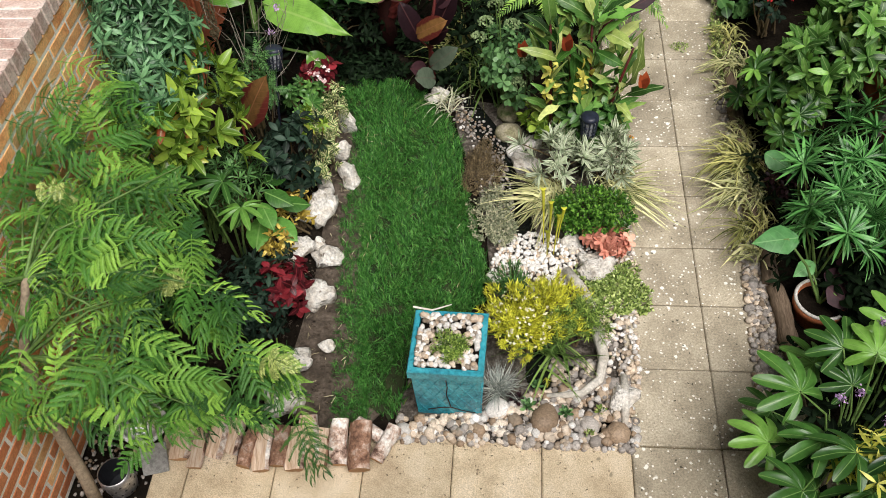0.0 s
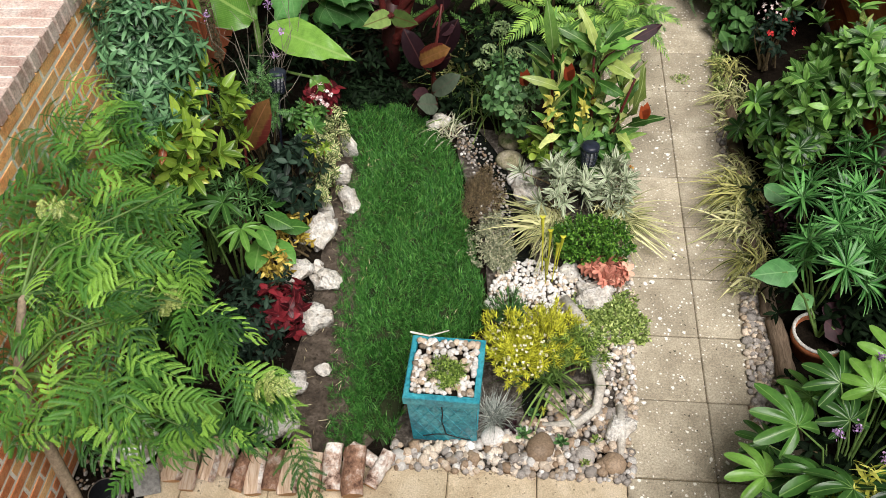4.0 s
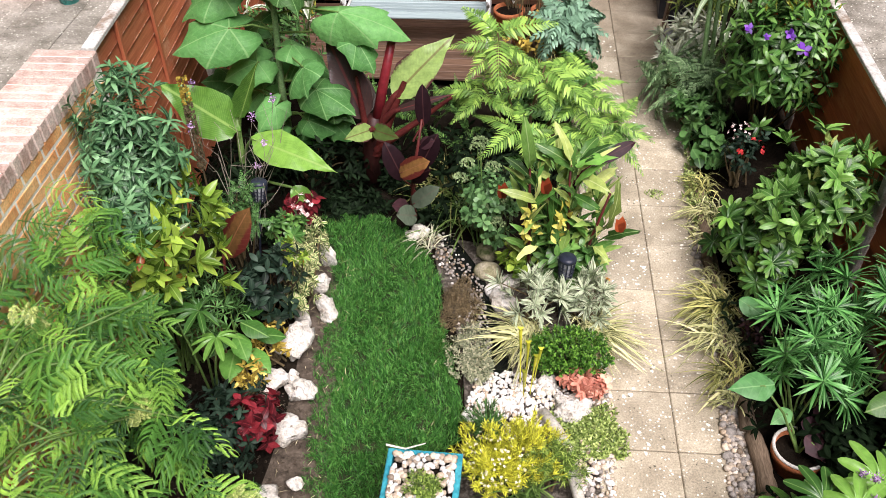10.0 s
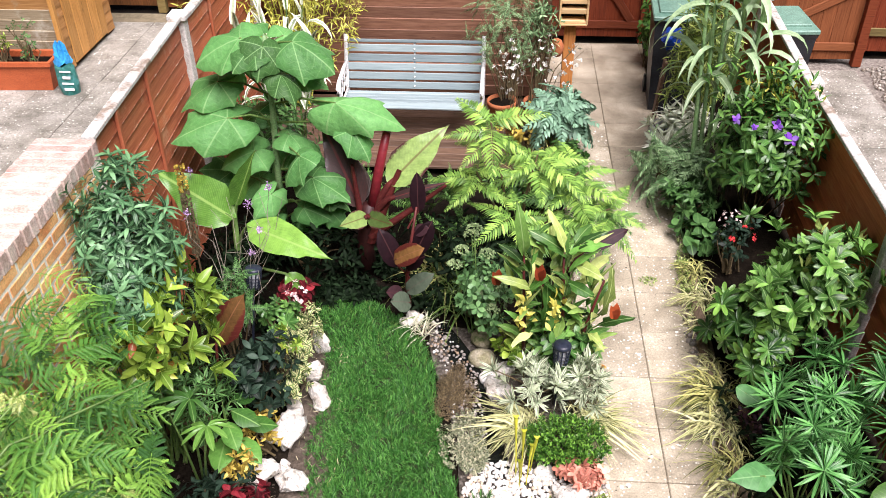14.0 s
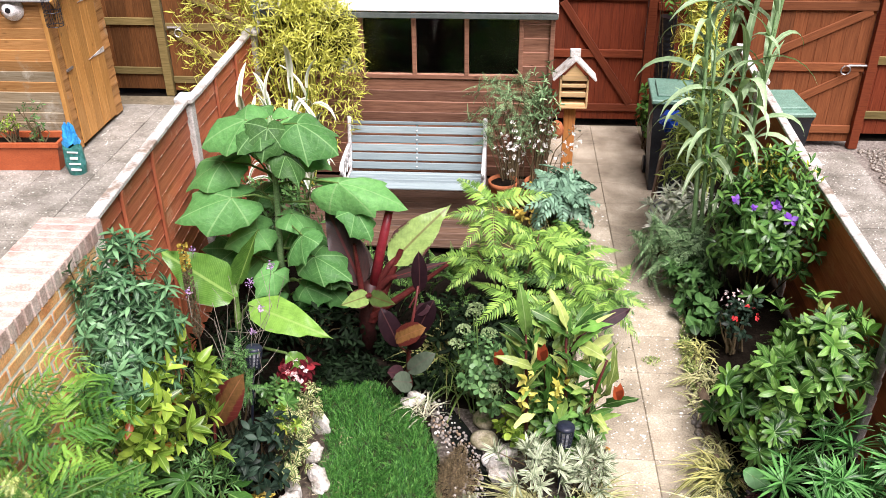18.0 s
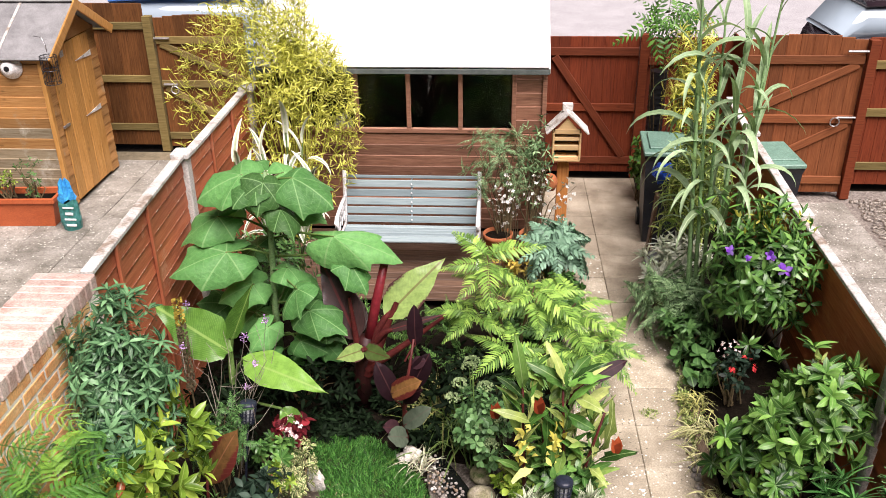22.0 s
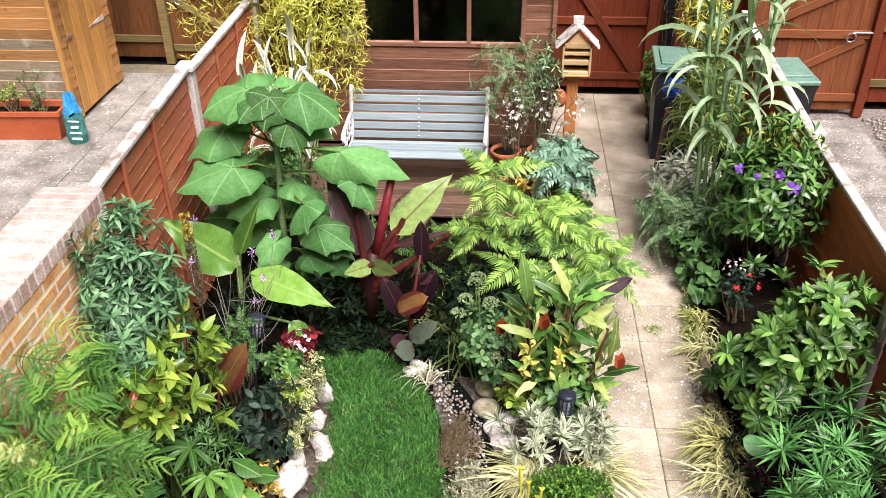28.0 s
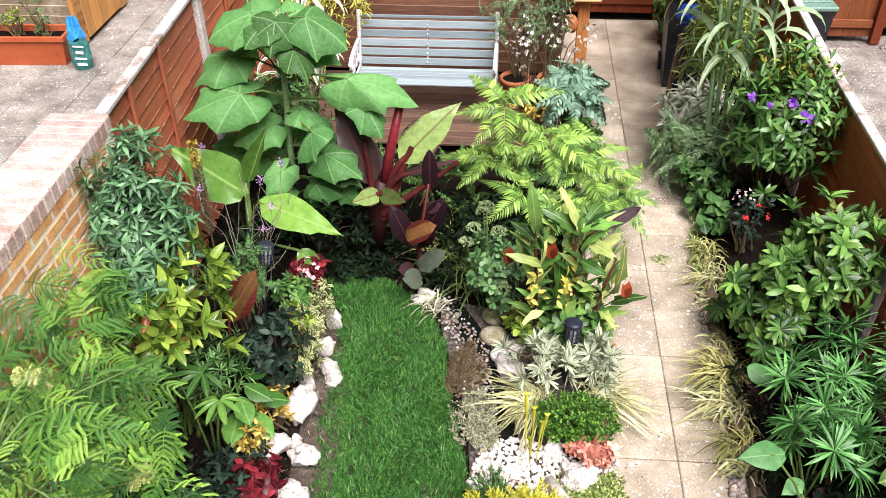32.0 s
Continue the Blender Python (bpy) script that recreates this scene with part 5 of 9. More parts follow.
CREAM_EDGE = LP("cream_edged_leaf", (0.05, 0.12, 0.02), (0.1, 0.2, 0.04), (0.16, 0.27, 0.07), 0.4, edge=(0.66, 0.64, 0.34), edge_from=0.22, vein_width=0)
FERNY = LP("feathery_green_leaf", (0.03, 0.1, 0.022), (0.06, 0.17, 0.04), (0.11, 0.25, 0.07), 0.5, (0.12, 0.25, 0.07), 0.1)
AIRY = LP("pale_feathery_leaf", (0.12, 0.25, 0.1), (0.18, 0.33, 0.14), (0.28, 0.42, 0.22), 0.55, vein_width=0, spec=0.12)
FRESH = LP("fresh_green_leaf", (0.035, 0.14, 0.018), (0.07, 0.22, 0.03), (0.13, 0.32, 0.05), 0.42, (0.22, 0.4, 0.1), 0.05, ribs=7)
SILK = LP("silk_tree_leaflet", (0.04, 0.16, 0.035), (0.09, 0.27, 0.036), (0.23, 0.43, 0.05), 0.5, (0.25, 0.36, 0.08), 0.0, through_light=0.2, whole=True, spec=0.15)
PAULOWNIA = LP("velvety_green_leaf", (0.1, 0.28, 0.065), (0.085, 0.27, 0.068), (0.12, 0.33, 0.09), 0.6, (0.22, 0.42, 0.15), 0.05, ribs=6, rib_mix=0.17, through_light=0.2, patch=0.8, spec=0.16, crinkle=0.5)
BANANA = LP("banana_leaf", (0.07, 0.21, 0.025), (0.095, 0.25, 0.03), (0.15, 0.32, 0.042), 0.36, (0.3, 0.46, 0.11), 0.045, ribs=34, through_light=0.2, rib_mix=0.3, patch=0.9, spec=0.3)
RED_BANANA = LP("maroon_banana_leaf", (0.03, 0.018, 0.016), (0.06, 0.032, 0.03), (0.08, 0.05, 0.04), 0.4, (0.2, 0.03, 0.03), 0.06, ribs=18, through_light=0.1, spec=0.35)
RED_GREEN_BANANA = LP("red_green_banana_leaf", (0.11, 0.2, 0.045), (0.17, 0.28, 0.07), (0.22, 0.33, 0.09), 0.36, (0.1, 0.03, 0.02), 0.05, ribs=20, edge=(0.07, 0.025, 0.025), edge_from=0.42, through_light=0.18)
DARK_CANNA = LP("purple_canna_leaf", (0.02, 0.007, 0.011), (0.03, 0.012, 0.018), (0.05, 0.022, 0.028), 0.55, (0.08, 0.03, 0.03), 0.04, through_light=0.05, spec=0.1)
GREY_CANNA = LP("dull_grey_green_leaf", (0.05, 0.07, 0.05), (0.065, 0.09, 0.065), (0.09, 0.12, 0.085), 0.5, (0.12, 0.1, 0.08), 0.04, spec=0.15)
BRONZE_CANNA = LP("bronze_canna_leaf", (0.12, 0.065, 0.022), (0.16, 0.08, 0.026), (0.2, 0.1, 0.03), 0.33, (0.3, 0.13, 0.06), 0.03, ribs=9, edge=(0.1, 0.02, 0.016), edge_from=0.26, through_light=0.2)
CANNA = LP("light_canna_leaf", (0.04, 0.14, 0.025), (0.085, 0.22, 0.035), (0.22, 0.36, 0.07), 0.4, (0.3, 0.42, 0.16), 0.05, ribs=9, through_light=0.14)
PALE_CANNA = LP("yellow_green_canna_leaf", (0.24, 0.36, 0.07), (0.36, 0.48, 0.11), (0.52, 0.58, 0.2), 0.4, (0.5, 0.58, 0.24), 0.05, ribs=9, through_light=0.15)
YELLOW_FLOWER = LP("yellow_green_bract", (0.5, 0.46, 0.05), (0.62, 0.58, 0.08), (0.7, 0.68, 0.16), 0.5, vein_width=0, through_light=0.18)
SUMAC = LP("golden_sumac_leaf", (0.13, 0.32, 0.04), (0.18, 0.38, 0.055), (0.29, 0.47, 0.075), 0.5, (0.3, 0.44, 0.12), 0.06, through_light=0.15)
SUMAC_LOW = LP("green_sumac_leaf", (0.08, 0.24, 0.05), (0.115, 0.29, 0.06), (0.19, 0.37, 0.08), 0.5, (0.24, 0.38, 0.12), 0.06, through_light=0.14)
SEDUM = LP("grey_green_fleshy_leaf", (0.075, 0.19, 0.06), (0.11, 0.27, 0.085), (0.18, 0.35, 0.13), 0.45, (0.16, 0.28, 0.14), 0.05)
PALE_SEDUM = LP("pinkish_grey_sedum_leaf", (0.22, 0.27, 0.15), (0.32, 0.36, 0.22), (0.44, 0.42, 0.3), 0.5, vein_width=0)
SEDUM_HEAD = LP("pale_green_flower_head", (0.26, 0.42, 0.17), (0.36, 0.5, 0.24), (0.46, 0.58, 0.32), 0.6, vein_width=0)
SILVER_EDGE = LP("silver_edged_leaf", (0.34, 0.42, 0.25), (0.3, 0.39, 0.24), (0.36, 0.44, 0.29), 0.5, edge=(0.58, 0.62, 0.45), edge_from=0.26, vein_width=0)
GOLD_GRASS = LP("gold_striped_blade", (0.07, 0.1, 0.02), (0.34, 0.38, 0.12), (0.66, 0.64, 0.34), 0.45, edge=(0.64, 0.62, 0.34), edge_from=0.34, vein_width=0)
GOLD_GRASS2 = LP("olive_gold_blade", (0.06, 0.085, 0.02), (0.22, 0.25, 0.06), (0.55, 0.52, 0.18), 0.45, edge=(0.5, 0.48, 0.18), edge_from=0.36, vein_width=0)
GREEN_GRASS = LP("green_blade", (0.05, 0.12, 0.02), (0.09, 0.19, 0.035), (0.18, 0.28, 0.06), 0.45, vein_width=0.1)
WHITE_GRASS = LP("pale_striped_blade", (0.3, 0.34, 0.16), (0.5, 0.52, 0.33), (0.66, 0.66, 0.5), 0.45, edge=(0.68, 0.68, 0.52), edge_from=0.28, vein_width=0)
BOX_GREEN = LP("small_bright_leaf", (0.03, 0.11, 0.01), (0.06, 0.19, 0.018), (0.16, 0.34, 0.04), 0.35, vein_width=0)
CORAL = LP("coral_leaf", (0.8, 0.28, 0.2), (0.8, 0.3, 0.22), (0.82, 0.42, 0.31), 0.5, (0.75, 0.35, 0.25), 0.05, ribs=4)
CRIMSON = LP("crimson_leaf", (0.045, 0.004, 0.008), (0.12, 0.009, 0.016), (0.24, 0.02, 0.03), 0.45, (0.3, 0.04, 0.05), 0.05, ribs=5)
YELLOW_LEAF = LP("yellow_splashed_leaf", (0.36, 0.26, 0.03), (0.55, 0.4, 0.05), (0.66, 0.52, 0.1), 0.5, edge=(0.18, 0.12, 0.02), edge_from=0.38, vein_width=0)
ACID = LP("acid_yellow_sprig", (0.42, 0.5, 0.02), (0.7, 0.7, 0.025), (0.8, 0.77, 0.05), 0.5, vein_width=0, through_light=0.18)
CREAM_FLOWER = LP("cream_flower", (0.72, 0.68, 0.32), (0.8, 0.76, 0.45), (0.84, 0.82, 0.6), 0.6, vein_width=0)
STEEL_BLUE = LP("steel_blue_blade", (0.26, 0.31, 0.29), (0.4, 0.44, 0.42), (0.55, 0.57, 0.54), 0.5, vein_width=0)
MAT_GREEN = LP("cushion_leaf", (0.14, 0.26, 0.04), (0.28, 0.4, 0.08), (0.46, 0.54, 0.2), 0.5, vein_width=0)
BROWN_MAT = LP("russet_cushion_leaf", (0.12, 0.085, 0.045), (0.16, 0.115, 0.06), (0.22, 0.17, 0.09), 0.6, vein_width=0)
RHODO = LP("leathery_green_leaf", (0.05, 0.15, 0.025), (0.09, 0.25, 0.04), (0.19, 0.39, 0.07), 0.42, (0.28, 0.42, 0.15), 0.07, spec=0.25)
EUPH = LP("narrow_bright_leaf", (0.03, 0.14, 0.03), (0.05, 0.22, 0.042), (0.11, 0.34, 0.075), 0.4, (0.2, 0.38, 0.14), 0.14)
LAUREL = LP("dark_laurel_leaf", (0.03, 0.1, 0.02), (0.055, 0.17, 0.03), (0.14, 0.3, 0.06), 0.38, (0.18, 0.32, 0.09), 0.06, spec=0.3)
FATSIA = LP("fatsia_leaf", (0.03, 0.11, 0.022), (0.06, 0.18, 0.028), (0.15, 0.32, 0.045), 0.38, (0.2, 0.34, 0.09), 0.035, spec=0.3)
COLOCASIA = LP("elephant_ear_leaf", (0.05, 0.18, 0.05), (0.08, 0.26, 0.075), (0.12, 0.34, 0.1), 0.45, (0.2, 0.4, 0.15), 0.03, ribs=5, through_light=0.18)
REED = LP("reed_leaf", (0.36, 0.52, 0.27), (0.32, 0.5, 0.26), (0.4, 0.56, 0.33), 0.42, (0.44, 0.57, 0.34), 0.12, through_light=0.17)
REED_PALE = LP("white_striped_reed_leaf", (0.3, 0.4, 0.22), (0.34, 0.44, 0.26), (0.45, 0.52, 0.36), 0.45, edge=(0.72, 0.74, 0.62), edge_from=0.2, vein_width=0)
BAMBOO_GREEN = LP("yellow_green_bamboo_leaf", (0.13, 0.24, 0.04), (0.26, 0.39, 0.07), (0.46, 0.55, 0.14), 0.42, vein_width=0, through_light=0.16)
BAMBOO_GOLD = LP("golden_bamboo_leaf", (0.62, 0.66, 0.07), (0.66, 0.68, 0.08), (0.68, 0.68, 0.16), 0.42, vein_width=0, through_light=0.3)
SILVER = LP("silver_felt_leaf", (0.76, 0.84, 0.66), (0.76, 0.84, 0.68), (0.7, 0.76, 0.66), 0.7, vein_width=0.05)
HONEY_BUSH = LP("grey_blue_toothed_leaf", (0.15, 0.31, 0.2), (0.18, 0.35, 0.23), (0.22, 0.4, 0.27), 0.5, (0.28, 0.44, 0.34), 0.05)
PURPLE = LP("violet_petal", (0.07, 0.012, 0.24), (0.11, 0.02, 0.33), (0.18, 0.05, 0.44), 0.5, vein_width=0)
LILAC = LP("lilac_petal", (0.38, 0.22, 0.55), (0.5, 0.3, 0.66), (0.62, 0.44, 0.75), 0.6, vein_width=0)
WHITE_PETAL = LP("white_petal", (0.72, 0.7, 0.66), (0.8, 0.79, 0.76), (0.85, 0.85, 0.82), 0.6, vein_width=0)
PINK_PETAL = LP("pale_pink_petal", (0.7, 0.36, 0.4), (0.78, 0.55, 0.56), (0.82, 0.74, 0.72), 0.6, vein_width=0)
RED_PETAL = LP("red_petal", (0.45, 0.012, 0.02), (0.6, 0.02, 0.03), (0.7, 0.06, 0.06), 0.5, vein_width=0)
ORANGE_BUD = LP("orange_red_bud", (0.24, 0.035, 0.012), (0.32, 0.055, 0.016), (0.42, 0.09, 0.022), 0.4, vein_width=0)
ORANGE_PETAL = LP("orange_petal", (0.7, 0.26, 0.02), (0.8, 0.34, 0.03), (0.82, 0.42, 0.05), 0.5, vein_width=0)
SEED_BROWN = mottled("dry_seed_heads", ((0.3, (0.08, 0.06, 0.03)), (0.7, (0.22, 0.18, 0.1))), 30, 0.9, 120)

# ---- lawn ----
def blob(pts, rounds=2):
    """Rounds a coarse outline by cutting its corners."""
    p = np.array(pts, float)
    for _ in range(rounds):
        q = np.roll(p, -1, 0)
        p = np.stack([0.75 * p + 0.25 * q, 0.25 * p + 0.75 * q], 1).reshape(-1, 2)
    return p


def inside(poly, pts):
    x, y = pts[:, 0], pts[:, 1]
    hit = np.zeros(len(pts), bool)
    for a, b in zip(poly, np.roll(poly, -1, 0)):
        cross = (a[1] > y) != (b[1] > y)
        hit ^= cross & (x < (b[0] - a[0]) * (y - a[1]) / (b[1] - a[1] + 1e-12) + a[0])
    return hit


def fill(rng, poly, n):
    lo, hi = poly.min(0), poly.max(0)
    p = rng.uniform(lo, hi, (n * 3, 2))
    return p[inside(poly, p)][:n]


LAWN = blob([(-1.78, 0.05), (-1.88, 0.3), (-1.95, 0.8), (-2.0, 1.3), (-2.05, 1.8), (-2.18, 2.2), (-2.34, 2.7), (-2.4, 3.0), (-2.1, 3.1), (-1.9, 2.85), (-1.62, 2.6),
             (-1.43, 2.2), (-1.42, 1.85), (-1.3, 1.45), (-1.22, 1.1), (-1.27, 0.8), (-1.62, 0.72), (-1.64, 0.12)])
flat("bed_left", [(-3.28, 0.0), (-1.55, 0.0), (-1.9, 3.2), (-1.5, 4.8), (-3.3, 4.8)], -0.006, SOIL, "dark soil of the planted bed, darkened further for shade between plants", "soil", 0.02)
flat("bare_soil", blob([(-2.35, 0.05), (-1.68, 0.03), (-1.84, 0.7), (-1.93, 1.4), (-2.02, 2.1), (-2.22, 2.6), (-2.35, 2.5), (-2.3, 1.8), (-2.25, 1.0)]), 0.0, DRY_SOIL, "dry grey-brown soil edging the lawn", "soil", 0.02)
TURF_IN = LAWN + 0.05 * (np.array([-1.85, 1.5]) - LAWN) / np.linalg.norm(np.array([-1.85, 1.5]) - LAWN, axis=1, keepdims=True) + np.random.default_rng(4).normal(0, 0.016, LAWN.shape)
lawn = tagged(part("lawn", Shape().add((np.array([(x, y, 0.006) for x, y in TURF_IN] + [(x, y, -0.02) for x, y in TURF_IN]), [list(range(len(LAWN)))] + [[i, len(LAWN) + i, len(LAWN) + (i + 1) % len(LAWN), (i + 1) % len(LAWN)] for i in range(len(LAWN))], None)), TURF, label="short green lawn winding between the beds"), category="lawn", kind="structure")
LAWN_BLADE = LP("lawn_blade", (0.018, 0.11, 0.013), (0.044, 0.215, 0.028), (0.14, 0.37, 0.07), 0.5, vein_width=0, through_light=0.12, spec=0.22, blush=(0.14, 0.17, 0.04), blush_from=0.95)
rng = np.random.default_rng(2)
c = fill(rng, LAWN, 4200)
near = np.min(np.linalg.norm(c[:, None] - LAWN[None], axis=2), 1)
worn = np.clip((near - 0.02) / 0.16, 0, 1) + 0.35 * np.sin(c[:, 0] * 13 + 3 * np.sin(c[:, 1] * 7)) + 0.3
c = c[(worn > rng.random(len(c))) | (c[:, 0] > -1.7) & (c[:, 1] > 0.8)]
lean = rng.normal(0, 0.3, (len(c), 2)) + 0.35 * np.stack([np.sin(c[:, 1] * 9 + c[:, 0] * 5), np.cos(c[:, 0] * 11 - c[:, 1] * 4)], 1)
stray_y = rng.uniform(0.03, 2.3, 1300)
stray = np.stack([-1.82 - 0.11 * np.minimum(stray_y, 1.6) - 0.18 * rng.random(1300) ** 2.4, stray_y], 1)
c, lean = np.concatenate([c, stray]), np.concatenate([lean, rng.normal(0, 0.5, (1300, 2))])
tall = rng.uniform(0.6, 1.3, len(c)) * np.where(np.arange(len(c)) < len(c) - 1300, 1.0, 0.75)
per = 15
p = np.repeat(c, per, 0) + rng.normal(0, 0.011, (len(c) * per, 2))
d = np.column_stack([np.repeat(lean, per, 0) + rng.normal(0, 0.38, (len(p), 2)), np.ones(len(p))])
gs = scatter(Shape(), (np.array([(-0.002, 0, 0), (0.002, 0, 0), (0.0017, 0.026, -0.003), (-0.0017, 0.026, -0.003), (0.0003, 0.048, -0.015), (-0.0003, 0.048, -0.015)]), np.array([[0, 1, 2, 3], [3, 2, 4, 5]]), None),
             frames_of(d, rng.normal(0, 1, (len(p), 3)), np.repeat(tall, per) * rng.uniform(0.55, 1.2, len(p)), np.column_stack([p, np.full(len(p), 0.004)])))
tagged(part("grass", gs, LAWN_BLADE, label="dense short green lawn grass blades"), category="grass", kind="stuff")
STRAW = LP("dry_straw", (0.4, 0.34, 0.2), (0.52, 0.45, 0.28), (0.6, 0.55, 0.36), 0.7, vein_width=0, through_light=0)
p = np.concatenate([fill(rng, LAWN, 14), np.stack([rng.normal(-2.12, 0.1, 120), rng.uniform(0.1, 2.4, 120)], 1)])
d = np.stack([rng.normal(size=len(p)), rng.normal(size=len(p)), rng.normal(0, 0.12, len(p))], 1)
tagged(part("dry_straw", scatter(Shape(), leaf_piece(0.05, 0.004, "blade", 0, 0), frames_of(d, np.tile([0, 0, 1.0], (len(p), 1)), rng.uniform(0.4, 1.3, len(p)), np.column_stack([p, np.full(len(p), 0.03)]))), STRAW, label="scattered dry straw and clippings on soil"), category="straw", kind="stuff")

CLOD = mottled("soil_clod", ((0.3, (0.04, 0.03, 0.022)), (0.5, (0.11, 0.085, 0.06)), (0.75, (0.25, 0.2, 0.15))), 20, 0.95, 90, 0.6)
p = np.stack([np.concatenate([rng.normal(-2.13, 0.07, 700), rng.uniform(-2.9, -2.2, 500), rng.uniform(-1.7, -0.4, 160), rng.uniform(-2.9, -0.5, 420)]), np.concatenate([rng.uniform(0.1, 2.5, 700), rng.uniform(0.05, 1.4, 500), rng.uniform(0.02, 0.07, 160), -0.02 - 0.28 * rng.random(420) ** 2.2])], 1)
tagged(part("soil_clods", scatter(Shape(), stone_piece(rng, 0.014, 0.012, 0.009, 0.25, 3, 5), np.array([pose(x, y, 0.004 if y > 0 else 0.014, 0, 0, rng.uniform(0, 360)) @ Matrix.Scale(rng.uniform(0.4, 1.6) * (1 if y > 0 else 0.6), 4) for x, y in p])), CLOD, label="crumbs of soil and grit along the bed edge", smooth=True), category="soil", kind="stuff")

# ---- stones ----
PEBBLE = mottled("river_pebble", ((0.28, (0.24, 0.15, 0.08)), (0.42, (0.36, 0.28, 0.2)), (0.55, (0.52, 0.44, 0.35)), (0.75, (0.7, 0.65, 0.57))), 2.0, 0.7, 120, 0.15, world_at=False, tone=0.5)
WHITE_PEBBLE = mottled("white_pebble", ((0.3, (0.52, 0.48, 0.43)), (0.5, (0.7, 0.68, 0.64)), (0.75, (0.82, 0.8, 0.78))), 2.0, 0.75, 120, 0.15, world_at=False, tone=0.2)
GREY_PEBBLE = mottled("grey_pebble", ((0.3, (0.16, 0.14, 0.12)), (0.5, (0.32, 0.29, 0.26)), (0.72, (0.54, 0.5, 0.46))), 2.0, 0.75, 120, 0.2, world_at=False, tone=0.35)
PEBBLE_MIX = mottled("pale_gravel_stone", ((0.3, (0.36, 0.31, 0.25)), (0.5, (0.55, 0.5, 0.43)), (0.72, (0.74, 0.7, 0.63))), 14.0, 0.75, 120, 0.2)
WHITE_ROCK = mottled("white_pitted_rock", ((0.28, (0.34, 0.29, 0.23)), (0.4, (0.66, 0.61, 0.53)), (0.55, (0.8, 0.77, 0.71))), 14, 0.85, 45, 0.9, tone=0.1, dist=0.03, spots=((15.0, (0.3, 0.25, 0.2), 0.16), (24.0, (0.38, 0.32, 0.26), 0.12)))
BROWN_STONE = mottled("brown_cobble", ((0.3, (0.2, 0.14, 0.09)), (0.7, (0.38, 0.28, 0.19))), 5, 0.6, 90, 0.15, tone=0.15)
MOSS_STONE = mottled("mossy_round_stone", ((0.35, (0.07, 0.1, 0.03)), (0.5, (0.24, 0.22, 0.13)), (0.7, (0.42, 0.38, 0.29))), 8, 0.9, 70, 0.5)
rng = np.random.default_rng(11)
PEBBLES = [stone_piece(rng, 0.034 * rng.uniform(0.8, 1.3), 0.034 * rng.uniform(0.8, 1.2), 0.024, 0.12, 4, 7) for _ in range(8)]


def pebble_bed(name, label, poly, n, mats, size=(0.6, 1.35), z=0.008, singles=0, seed=1, layers=0.02):
    """A bed of pebbles: some as single pieces, the rest joined."""
    rng = np.random.default_rng(seed)
    poly = np.array(poly, float)
    root = thing(name, label, "pebbles", kind="structure")
    pts = fill(rng, poly, n)
    meshes = {}
    rest = [Shape() for _ in mats]
    for i, (x, y) in enumerate(pts):
        k, j = int(rng.integers(len(PEBBLES))), int(rng.choice(len(mats), p=[m[1] for m in mats]))
        s = rng.uniform(*size) * (1.5 if rng.random() < 0.08 else 1)
        m = pose(x, y, z + rng.uniform(0, layers), rng.uniform(-25, 25), rng.uniform(-25, 25), rng.uniform(0, 360)) @ Matrix.Scale(s, 4)
        if i < singles:
            if (k, j) not in meshes:
                meshes[k, j] = Shape().add(PEBBLES[k]).mesh("pebble", mats[j][0], True)
            part("pebble", meshes[k, j], None, root, m=m)
        else:
            rest[j].add(PEBBLES[k], m)
    for j, r in enumerate(rest):
        if r.count:
            tagged(part("pebble_rest", r, mats[j][0], root, smooth=True), kind="stuff")
    return root


flat("gravel_base", blob([(-1.7, 0.02), (-0.42, 0.02), (-0.36, 1.5), (-0.36, 2.9), (-1.0, 2.6), (-1.5, 2.7), (-1.5, 2.4), (-1.3, 1.8), (-1.22, 1.3), (-1.2, 0.75), (-1.6, 0.5)], 1), -0.002, GRAVEL_BED, "gravelly bed between lawn and path", "gravel", 0.02)
pebble_bed("pebbles_front", "mixed cream and brown rounded pebbles by the patio", [(-1.7, -0.02), (-0.42, -0.03), (-0.42, 0.42), (-0.95, 0.3), (-1.15, 0.16), (-1.66, 0.13)], 760, [(PEBBLE, 0.46), (WHITE_PEBBLE, 0.12), (GREY_PEBBLE, 0.3), (BROWN_STONE, 0.12)], size=(0.6, 1.75), singles=290, seed=3)
pebble_bed("pebbles_path", "cream pebble strip along the path edge", [(-0.62, 0.3), (-0.38, 0.3), (-0.34, 1.6), (-0.5, 1.6), (-0.55, 0.9)], 640, [(PEBBLE, 0.45), (WHITE_PEBBLE, 0.3), (GREY_PEBBLE, 0.25)], size=(0.5, 1.2), singles=290, seed=4)
pebble_bed("pebbles_white", "bright white angular pebbles beside the lawn", [(-1.22, 1.05), (-0.95, 0.9), (-0.65, 1.05), (-0.6, 1.3), (-0.9, 1.42), (-1.15, 1.4)], 1100, [(WHITE_PEBBLE, 0.8), (PEBBLE, 0.2)], size=(0.35, 0.95), singles=290, seed=5)
pebble_bed("pebbles_pool", "pebbles round the small dark pool", [(-0.85, 0.3), (-0.62, 0.32), (-0.6, 0.5), (-0.85, 0.52)], 130, [(PEBBLE, 0.5), (GREY_PEBBLE, 0.5)], singles=80, seed=6)
